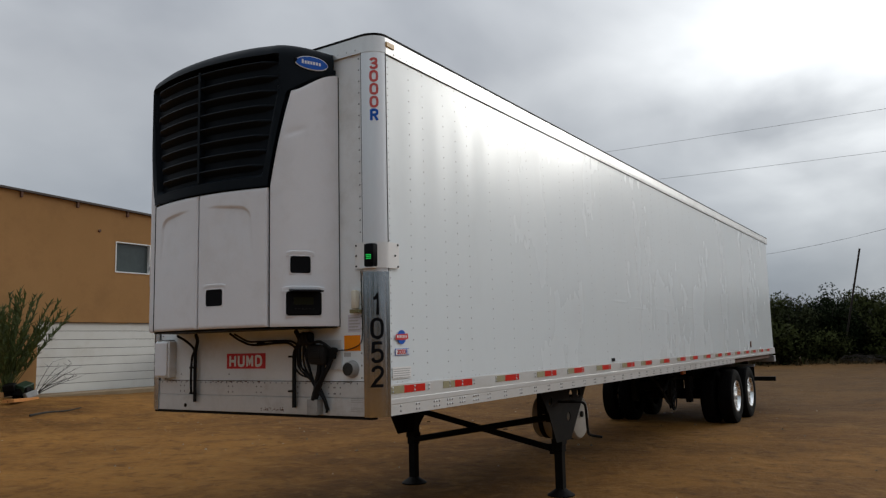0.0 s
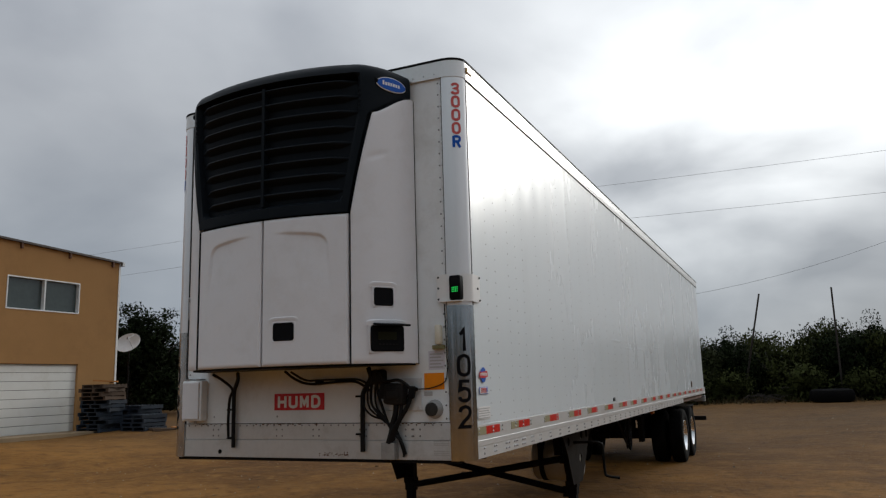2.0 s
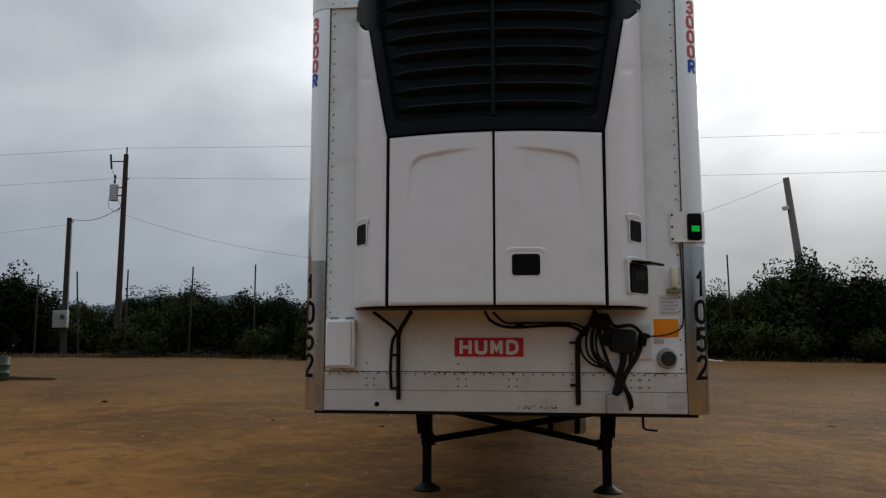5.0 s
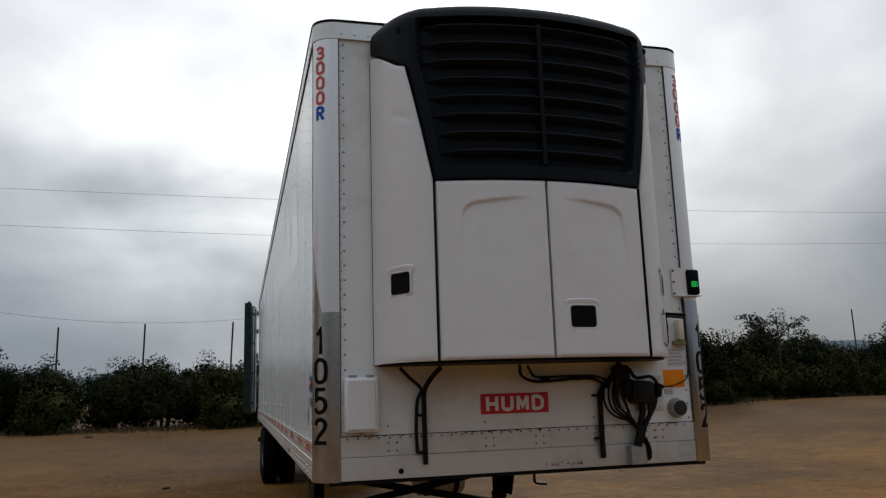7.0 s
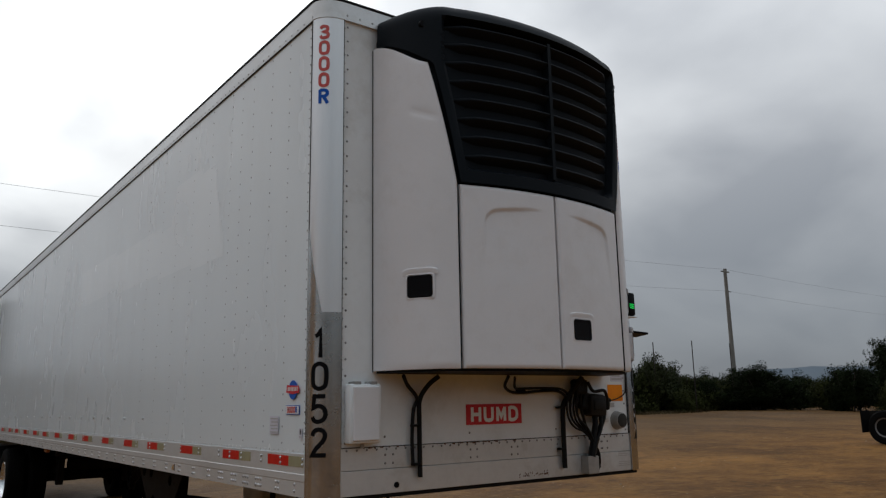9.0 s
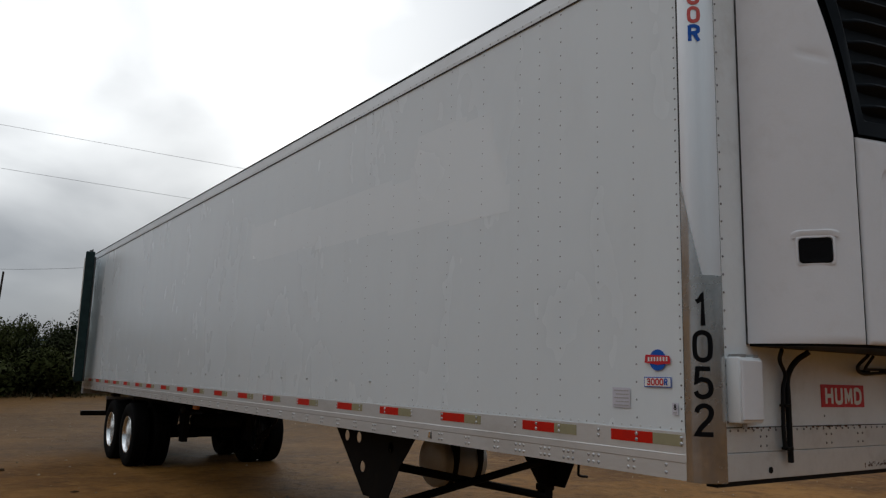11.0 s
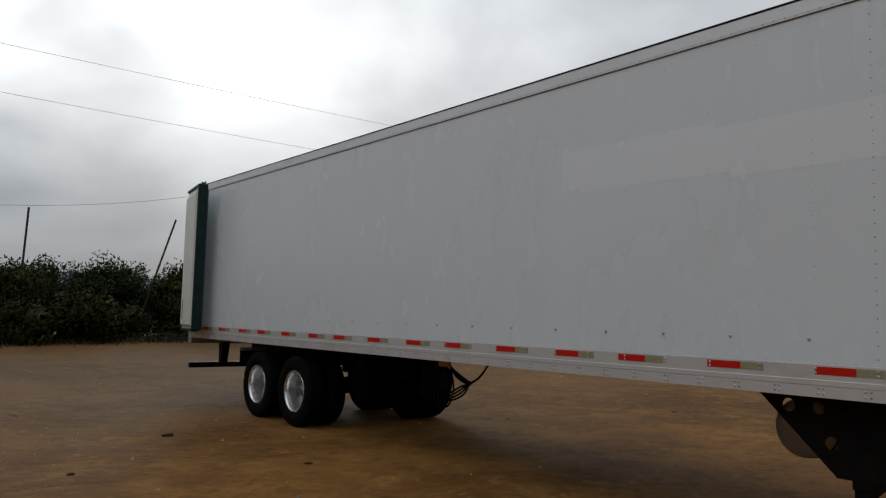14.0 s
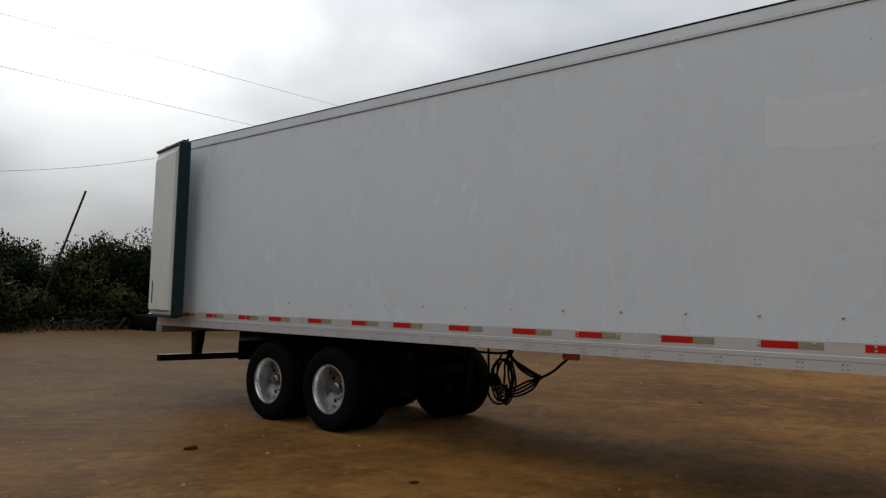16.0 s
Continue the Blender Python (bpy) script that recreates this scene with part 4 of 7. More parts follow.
def build_rear_doors():
    """The near leaf swung right round along the side, liner outwards, its free edge standing off."""
    wid, thick = 1.08, 0.085
    hinge = Matrix.Translation((-W - 0.02, LEN - 0.02, 0)) @ Matrix.Rotation(radians(-10.3), 4, "Z")

    def put(name, b, mat, parent, label="", smooth=0.0):
        b.transform(hinge)
        return part(name, b, mat, parent, label, smooth)
    # local: x outwards is negative, y from -wid (free edge) to 0 (hinge)
    b = box(bmesh.new(), (-thick - 0.02, -wid, 1.30), (-0.02, 0, 3.80), 0.008)
    leaf = put("rear_door", b, WHITE_SIDE, trailer, "white insulated rear door leaf folded open against the side")
    xo = -thick - 0.017
    lo = [(xo, -wid + 0.04, 1.33), (xo, -0.03, 1.33), (xo, -0.03, 3.77), (xo, -wid + 0.04, 3.77)]
    hi = [(xo - 0.055, -wid + 0.09, 1.37), (xo - 0.055, -0.09, 1.37), (xo - 0.055, -0.09, 3.66), (xo - 0.055, -wid + 0.09, 3.70)]
    put("door_liner", rings(bmesh.new(), [lo, hi]), DOOR_LINER, leaf, "cream moulded door liner")
    put("liner_slot", box(bmesh.new(), (xo - 0.058, -0.26, 1.46), (xo - 0.054, -0.22, 1.80)), BLACK_INK, leaf)
    b = bmesh.new()
    box(b, (-thick - 0.055, -wid - 0.03, 1.27), (0.030, -wid + 0.03, 3.84), 0.022)
    box(b, (-thick - 0.05, -wid, 1.255), (-0.03, 0, 1.30), 0.01)
    box(b, (-thick - 0.05, -wid, 3.80), (-0.03, 0, 3.84), 0.01)
    put("door_seal", b, SEAL, leaf, "dark green rubber seal round the leaf")
    # rods and brackets get dark metal in place of the shade behind the leaf
    for yy in (-wid + 0.06, -wid + 0.40):
        b = bmesh.new()
        tube(b, [(0.042, yy, 1.28), (0.042, yy, 3.74)], 0.014, 10)
        for z in (1.5, 2.2, 2.9, 3.6):
            obox(b, (0.012, yy, z), (0.07, 0.05, 0.05), (0, 0, 0), 0.006)
        put("lock_rod", b, DULL_RIM, leaf, "steel lock rod with brackets, coloured dark for the shade behind the leaf")
    for z in (1.45, 2.05, 2.65, 3.25, 3.7):
        b = bmesh.new()
        tube(b, [(0.0, 0.01, z - 0.06), (0.0, 0.01, z + 0.06)], 0.02, 8)
        obox(b, (-0.05, -0.02, z), (0.10, 0.05, 0.08), (0, 0, 0), 0.004)
        put("hinge", b, STEEL, leaf)
    b = bmesh.new()
    obox(b, (-0.05, -wid + 0.05, 3.855), (0.06, 0.05, 0.03))
    tube(b, [(-0.02, -wid, 3.83), (-0.02, -wid, 3.885)], 0.012, 6)
    put("hook", b, BLACK_STEEL, leaf)


build_rear_doors()


# ---- refrigeration unit on the front wall ----
unit = thing("refrigeration_unit", "white refrigeration unit with a black louvred hood", "refrigeration unit", at=(-0.014, 0, 0))
U_BOT, U_MID, U_TOP = 1.772, 2.790, 3.890


def bulge(x):
    """How far the housing stands before the front sheet at x (as y)."""
    a = abs(x)
    if a <= 0.637:
        return -0.548 + 0.098 * (a / 0.637) ** 2
    t = min(1.0, (a - 0.637) / 0.290)
    return -0.450 * max(0.0, 1 - t ** 1.9) ** 0.62


def inner_edge(z):
    """Where the black hood meets the white side panel."""
    return 0.637 + 0.135 * min(1.0, max(0.0, (z - U_MID) / 0.72))


def skin(bm, pos, nu, nv, thick, back):
    """A shell from a grid pos(i, j) with its rim folded back by thick along +y."""
    g = [[bm.verts.new(pos(i / nu, j / nv)) for i in range(nu + 1)] for j in range(nv + 1)]
    for j in range(nv):
        for i in range(nu):
            bm.faces.new((g[j][i], g[j][i + 1], g[j + 1][i + 1], g[j + 1][i]))
    rim = [g[0][i] for i in range(nu + 1)] + [g[j][nu] for j in range(1, nv + 1)] + [g[nv][i] for i in range(nu - 1, -1, -1)] + [g[j][0] for j in range(nv - 1, 0, -1)]
    fold = [bm.verts.new(v.co + Vector((0, thick, 0))) for v in rim]
    for k in range(len(rim)):
        m = (k + 1) % len(rim)
        bm.faces.new((rim[k], rim[m], fold[m], fold[k]))
    return bm


def soft_edge(u, v, w, h):
    """Rounds a panel's rim: how far it drops back near its edges."""
    e = min(u * w, (1 - u) * w, v * h, (1 - v) * h)
    return 0.010 * (1 - smooth01(e / 0.018)) ** 2


def swoosh(s, z):
    """Pressed relief near a door's upper outer corner."""
    line = 2.69 - 0.045 * (s / 0.5) ** 2
    edge = min((line - z) / 0.012, (0.50 + 0.03 * smooth01((2.62 - z) / 0.4) - s) / 0.02)
    rc = math.hypot(max(0, s - 0.42), max(0, z - (line - 0.08)))
    if s > 0.42 and z > line - 0.08:
        edge = (0.08 - rc) / 0.014
    return 0.012 * smooth01(edge) * smooth01((z - 2.18) / 0.45) * smooth01((s - 0.05) / 0.28)


def build_unit():
    for side in (-1, 1):
        # wide door of the front
        def pos(u, v):
            x = side * (0.0075 + u * 0.621)
            z = U_BOT + 0.006 + v * (U_MID - 0.006 - U_BOT - 0.006)
            return Vector((x, bulge(x) + soft_edge(u, v, 0.626, 1.0) + swoosh(abs(x), z), z))
        part("service_door", skin(bmesh.new(), pos, 72, 110, 0.05, 0), UNIT_WHITE, unit, "white moulded service door with a pressed corner relief", smooth=50)

        # side cheek
        def pos2(u, v):
            zt = 3.50 + 0.175 * smooth01(u * 0.9 + 0.05) 
            z = U_BOT + 0.004 + v * (zt - U_BOT - 0.004)
            xi = inner_edge(z) + 0.010
            a = xi + (0.925 - xi) * (1 - (1 - u) ** 1.35)
            bump = 0.0
            # small pressed mark high on the cheek
            k = (a - 0.80) / 0.06
            q = (z - (3.20 + 0.50 * (a - 0.80))) / 0.02
            if abs(k) < 1:
                bump = 0.014 * (1 - k * k) * math.exp(-q * q) * (1 if q < 0 else 0.4)
            return Vector((side * a, bulge(a) + soft_edge(u, v, 0.3, 1.8) * (0 if u > 0.9 else 1) + bump, z))
        part("side_cheek", skin(bmesh.new(), pos2, 30, 90, 0.04, 0), UNIT_WHITE, unit, "white moulded side cheek", smooth=50)

    # black strip added over each cheek's inner fold, so the door gap reads black
    for side in (-1, 1):
        b = bmesh.new()
        y0 = bulge(0.647) + 0.0095
        box(b, (min(side * 0.6385, side * 0.6480), y0, U_BOT + 0.004), (max(side * 0.6385, side * 0.6480), y0 + 0.05, U_MID - 0.002))
        part("door_gasket", b, UNIT_BLACK, unit)

    # dark gap where the housing meets the front wall
    for side in (-1, 1):
        b = bmesh.new()
        box(b, (min(side * 0.922, side * 0.927), -0.010, U_BOT), (max(side * 0.922, side * 0.927), -0.001, 3.67))
        part("edge_gasket", b, SEAM, unit)

    # black hood with its recessed louvre field
    bm = bmesh.new()
    zs = [U_MID + 0.004 + (3.50 - U_MID) * k / 30 for k in range(31)] + [3.50 + 0.02 * k for k in range(1, 14)]
    rows = []
    nu = 72
    for z in zs:
        if z <= 3.50:
            half = inner_edge(z) - 0.004
        elif z < 3.69:
            half = 0.772 + 0.158 * ((z - 3.50) / 0.19) ** 0.8
        else:
            half = 0.930
        row = []
        for i in range(nu + 1):
            x = half * (2 * i / nu - 1)
            gx = inner_edge(min(z, 3.5)) - 0.055
            inside = smooth01((gx - abs(x)) / 0.05) * smooth01((z - 2.875) / 0.03) * smooth01((3.785 - z) / 0.03)
            row.append(bm.verts.new((x, bulge(min(abs(x), 0.922)) - 0.006 + 0.11 * inside, z)))
        rows.append(row)
    # rounded brow, then the top back to the wall
    half = 0.930
    for k in range(1, 9):
        a = math.pi / 2 * k / 8
        z = zs[-1] + (U_TOP - zs[-1]) * math.sin(a)
        rows.append([bm.verts.new((half * (2 * i / nu - 1) * (1 - 0.035 * (1 - math.cos(a))), (bulge(min(abs(half * (2 * i / nu - 1)), 0.922)) - 0.006) * (1 - 0.22 * (1 - math.cos(a))),
                                   z - 0.05 * (abs(2 * i / nu - 1)) ** 4 * math.sin(a))) for i in range(nu + 1)])
    rows.append([bm.verts.new((v.co.x, 0.0, v.co.z + 0.01)) for v in rows[-1]])
    for a, b in zip(rows, rows[1:]):
        for i in range(nu):
            bm.faces.new((a[i], a[i + 1], b[i + 1], b[i]))
    part("hood", bm, UNIT_BLACK, unit, "rounded black plastic hood", smooth=35)
    # louvres, bowed like the hood, their ends sinking into its sides
    for k in range(8):
        z = 2.955 + k * 0.110
        half = inner_edge(min(z, 3.5)) - 0.060
        loops = []
        for i in range(37):
            x = half * (2 * i / 36 - 1)
            sink = 0.055 * (1 - smooth01((half - abs(x)) / 0.13))
            y = bulge(x) - 0.006 + 0.004 + sink
            loops.append([(x, y + 0.020, z + 0.017), (x, y + 0.005, z + 0.013), (x, y, z + 0.003), (x, y + 0.006, z - 0.007), (x, y + 0.088, z - 0.052), (x, y + 0.088, z - 0.034)])
        part("louvre", rings(bmesh.new(), loops), UNIT_BLACK, unit, smooth=50)
    b = bmesh.new()
    loops = [[(-0.012, -0.552, z), (0.012, -0.552, z), (0.012, -0.47, z), (-0.012, -0.47, z)] for z in (2.88, 3.75)]
    rings(b, loops)
    part("mullion", b, UNIT_BLACK, unit)
    for side in (-1, 1):
        b = lathe(bmesh.new(), [(-0.004, 0.022), (0.02, 0.022)], (side * 0.80, bulge(0.80) - 0.002, 3.735), "y", 14)
        part("hood_knob", b, BLACK_INK, unit)

    # inner box that closes the back, and the dark pan below
    b = bmesh.new()
    plan = [(x, min(-0.004, bulge(x) + 0.05)) for x in [0.90 * (2 * i / 30 - 1) for i in range(31)]]
    prism(b, plan + [(0.90, -0.003), (-0.90, -0.003)], "z", U_BOT - 0.008, U_TOP - 0.16)
    part("inner_frame", b, UNIT_BLACK, unit)

    def facing(x, z, lift=0.0):
        """Frame on the housing at x, z: local x to the viewer's right, y up, z outwards."""
        e = 0.004
        t = Vector((2 * e, bulge(x + e) - bulge(x - e), 0)).normalized()
        n = Vector((t.y, -t.x, 0)).normalized()
        if n.y > 0:
            n = -n
        o = Vector((x, bulge(x), z)) + n * lift
        return Matrix((( t.x, 0, n.x, o.x), (t.y, 0, n.y, o.y), (0, 1, 0, o.z), (0, 0, 0, 1)))

    def pocket(x, z, w, h, name, label):
        m = facing(x, z)
        b = bmesh.new()
        # white surround, standing slightly proud
        def ring(w_, h_, d):
            r = 0.018
            pts = []
            for cx, cy, a0 in ((w_ - r, h_ - r, 0), (-w_ + r, h_ - r, 90), (-w_ + r, -h_ + r, 180), (w_ - r, -h_ + r, 270)):
                for k in range(5):
                    a = radians(a0 + 22.5 * k)
                    pts.append(m @ Vector((cx + r * math.cos(a), cy + r * math.sin(a), d)))
            return pts
        rings(b, [ring(w + 0.012, h + 0.012, -0.003), ring(w + 0.006, h + 0.006, 0.0006), ring(w + 0.002, h + 0.002, 0.0008), ring(w, h, -0.02)], cap=False)
        # pressed ledge over the pocket, and a fainter one under it
        for zz, ww, dd in ((h + 0.034, w + 0.030, 0.0055),):
            loops = []
            for k in range(17):
                f = 2 * k / 16 - 1
                u, drop = ww * f, 0.014 * f ** 6
                taper = 1 - 0.97 * abs(f) ** 5
                loops.append([m @ Vector((u, zz - drop + e, d * taper - 0.0015)) for e, d in ((0.006, 0.0), (0.001, dd), (-0.006, dd * 0.95), (-0.016, dd * 0.6), (-0.026, 0.001), (-0.026, -0.002), (0.006, -0.002))])
            rings(b, loops)
        sur = part(name, b, UNIT_WHITE, unit, label, smooth=40)
        return m, ring, sur

    def latch(x, z, w=0.062, h=0.050):
        m, ring, sur = pocket(x, z, w, h, "latch", "black paddle latch in a white surround")
        b = bmesh.new()
        rings(b, [ring(w - 0.001, h - 0.001, 0.0005), ring(w - 0.005, h - 0.005, 0.003), ring(w - 0.022, h - 0.02, 0.0015)])
        b.normal_update()
        ob = part("paddle", b, BLACK_INK, sur)
        return ob

    for x, z in ((0.180, 2.004), (-0.822, 2.216), (0.825, 2.216)):
        # a slim pocket ring on the surface, black inside
        latch(x, z, 0.081 if abs(x) < 0.5 else 0.074, 0.062)
    m, ring, sur = pocket(0.838, 1.938, 0.130, 0.086, "control_panel", "black control panel with a small display and keys")
    b = bmesh.new()
    rings(b, [ring(0.129, 0.085, 0.004), ring(0.122, 0.078, 0.009)])
    part("panel_face", b, BLACK_INK, sur)
    b = bmesh.new()
    h = Vector((0.072, 0.026, 0.001))
    box(b, -h, h)
    b.transform(m @ Matrix.Translation((-0.005, 0.018, 0.0105)))
    part("display", b, LCD, sur)
    b = bmesh.new()
    for k in range(6):
        c = Vector((-0.062 + k * 0.026, -0.038, 0.011))
        b2 = bmesh.new()
        box(b2, c - Vector((0.006, 0.004, 0.001)), c + Vector((0.006, 0.004, 0.001)))
        b2.transform(m)
        join(b, b2)
    part("keys", b, DARK_PLASTIC, sur)
    b = bmesh.new()
    hh = Vector((0.112, 0.007, 0.058))
    box(b, -hh, hh, 0.005)
    b.transform(m @ Matrix.Translation((0.0, 0.088, 0.060)) @ Matrix.Rotation(radians(7), 4, "X"))
    part("flap", b, BLACK_INK, sur)

    # oval badge that follows the hood, drawn as plain shapes
    table = [(0.0, 0.60)]
    while table[-1][1] < 0.922:
        x = table[-1][1] + 0.001
        table.append((table[-1][0] + math.hypot(0.001, bulge(x) - bulge(x - 0.001)), x))
    s0 = min(table, key=lambda q: abs(q[1] - 0.868))[0]

    def on_hood(u, v, d):
        x = min(table, key=lambda q: abs(q[0] - s0 - u))[1]
        m = facing(min(x, 0.917), 3.724 + v, 0.006 + d)
        return m.translation.copy()
    for k, (rx, ry, d, mat, nm) in enumerate(((0.130, 0.052, 0.004, WHITE_INK, "badge"), (0.123, 0.046, 0.0062, BLUE_INK, "badge_field"))):
        b = bmesh.new()
        rows = []
        for q in range(13):
            u = rx * math.cos(math.pi * q / 12)
            hgt = ry * math.sin(math.pi * q / 12) + 1e-4
            rows.append([on_hood(u, hgt, d), on_hood(u, -hgt, d), on_hood(u, -hgt, -0.004), on_hood(u, hgt, -0.004)])
        rings(b, rows)
        if k == 0:
            badge = part(nm, b, mat, unit, "blue oval badge with a pale rim")
        else:
            part(nm, b, mat, badge)
    b = bmesh.new()
    for q in range(7):
        u = -0.075 + q * 0.022
        hgt = 0.02 if q == 0 else 0.011
        rows = [[on_hood(u + du, hgt, 0.0075), on_hood(u + du, -0.012, 0.0075), on_hood(u + du, -0.012, 0.005), on_hood(u + du, hgt, 0.005)] for du in (-0.007, 0.007)]
        rings(b, rows)
    part("badge_bars", b, WHITE_INK, badge)


build_unit()


# ---- running gear and legs ----
def build_legs():
    LY = 3.52
    for side in (-1, 1):
        x = 0.985 if side == 1 else -0.930
        LY = 3.58 if side == 1 else 3.52
        b = bmesh.new()
        box(b, (x - 0.055, LY - 0.055, 0.42), (x + 0.055, LY + 0.055, 1.10), 0.006)
        box(b, (x - 0.064, LY - 0.064, 0.50), (x + 0.064, LY + 0.064, 0.56), 0.004)
        leg = part("landing_leg", b, BLACK_STEEL, trailer, "black square landing leg")
        b = bmesh.new()
        box(b, (x - 0.045, LY - 0.045, 0.015), (x + 0.045, LY + 0.045, 0.44), 0.004)
        part("inner_tube", b, BLACK_STEEL, leg)
        b = lathe(bmesh.new(), [(-0.02, 0.15), (0.012, 0.15), (0.03, 0.12), (0.075, 0.055), (0.075, 0.0001)], (x, LY, -0.045), "z", 24)
        part("foot", b, BLACK_STEEL, leg, "dished steel sand foot", smooth=30)
        # side gusset plate with round holes
        b = bmesh.new()
        outline = [(4.24, 1.10), (2.88, 1.10), (3.10, 0.86), (3.29, 0.56), (3.68, 0.56)] if side == -1 else [(4.24, 1.10), (3.00, 1.10), (3.20, 0.86), (3.37, 0.54), (3.76, 0.54)]
        holes = ((4.02, 1.03, 0.048), (3.80, 1.03, 0.048), (3.715, 0.79, 0.048), (3.25, 0.99, 0.045))
        plate_with_holes(b, outline, holes, x + side * 0.06, x + side * 0.07)
        part("gusset", b, BLACK_STEEL, leg, "tapered black gusset plate with round holes")
        b = bmesh.new()
        prism(b, [(3.50, 1.10), (3.34, 1.10), (3.38, 0.84), (3.46, 0.84)], "x", *sorted((x - side * 0.06, x - side * 0.13)))
        part("knee_plate", b, BLACK_STEEL, leg)
    # crossed tubes between the legs
    for a, c in (((-0.885, 0.48), (0.935, 0.80)), ((0.935, 0.45), (-0.905, 0.83))):
        b = bmesh.new()
        off = -0.03 if a[0] < 0 else 0.03
        tube(b, [(a[0], 3.52 + off, a[1]), (c[0], 3.52 + off, c[1])], 0.036, 8)
        br = part("cross_brace", b, BLACK_STEEL, trailer, "black tubular cross brace")
        for p in (a, c):
            b = bmesh.new()
            obox(b, (p[0], 3.52 + off, p[1]), (0.10, 0.02, 0.11))
            part("brace_lug", b, BLACK_STEEL, br)
    # crank
    b = bmesh.new()
    tube(b, smooth_path([(1.02, 3.45, 0.97), (1.25, 3.45, 0.975), (1.335, 3.46, 0.965), (1.36, 3.47, 0.91), (1.362, 3.50, 0.68), (1.385, 3.51, 0.625), (1.51, 3.53, 0.605)], 6), 0.014, 8)
    part("crank_handle", b, BLACK_STEEL, trailer, "bent black crank handle", smooth=40)
    # fuel tank slung across
    b = lathe(bmesh.new(), [(0.31, 0.02), (0.32, 0.16), (0.345, 0.245), (0.37, 0.262), (0.86, 0.262), (0.885, 0.245), (0.905, 0.16), (0.915, 0.02)], (-0.05, 4.56, 0.70), "x", 40)
    tank = part("fuel_tank", b, TANK_PAINT, trailer, "dull round metal fuel tank hung under the floor", smooth=40)
    for x in (0.47, 0.78):
        b = bmesh.new()
        lathe(b, [(-0.03, 0.264), (-0.03, 0.27), (0.03, 0.27), (0.03, 0.264)], (x - 0.05, 4.56, 0.70), "x", 40)
        box(b, (x - 0.08, 4.28, 0.70), (x - 0.02, 4.30, 1.10))
        box(b, (x - 0.08, 4.82, 0.70), (x - 0.02, 4.84, 1.10))
        part("tank_strap", b, BLACK_STEEL, tank)
    b = lathe(bmesh.new(), [(0.0, 0.035), (0.02, 0.035), (0.02, 0.0001)], (0.865, 4.51, 0.74), "x", 12)
    part("tank_cap", b, BLACK_STEEL, tank)


def plate_with_holes(bm, outline, holes, x0, x1, windows=()):
    """A flat plate between x0 and x1 with round holes through it; outline and holes are in y, z."""
    b2 = bmesh.new()
    edges = []

    def loop(pts):
        vs = [b2.verts.new((x0, *p)) for p in pts]
        for i in range(len(vs)):
            edges.append(b2.edges.new((vs[i], vs[(i + 1) % len(vs)])))
    loop(outline)
    for y, z, r in holes:
        loop([(y + r * math.cos(a), z + r * math.sin(a)) for a in (2 * math.pi * k / 16 for k in range(16))])
    for pts in windows:
        loop(pts)
    bmesh.ops.triangle_fill(b2, use_beauty=True, use_dissolve=False, edges=edges)
    ext = bmesh.ops.extrude_face_region(b2, geom=list(b2.faces))
    for v in ext["geom"]:
        if isinstance(v, bmesh.types.BMVert):
            v.co.x = x1
    return join(bm, b2)


build_legs()


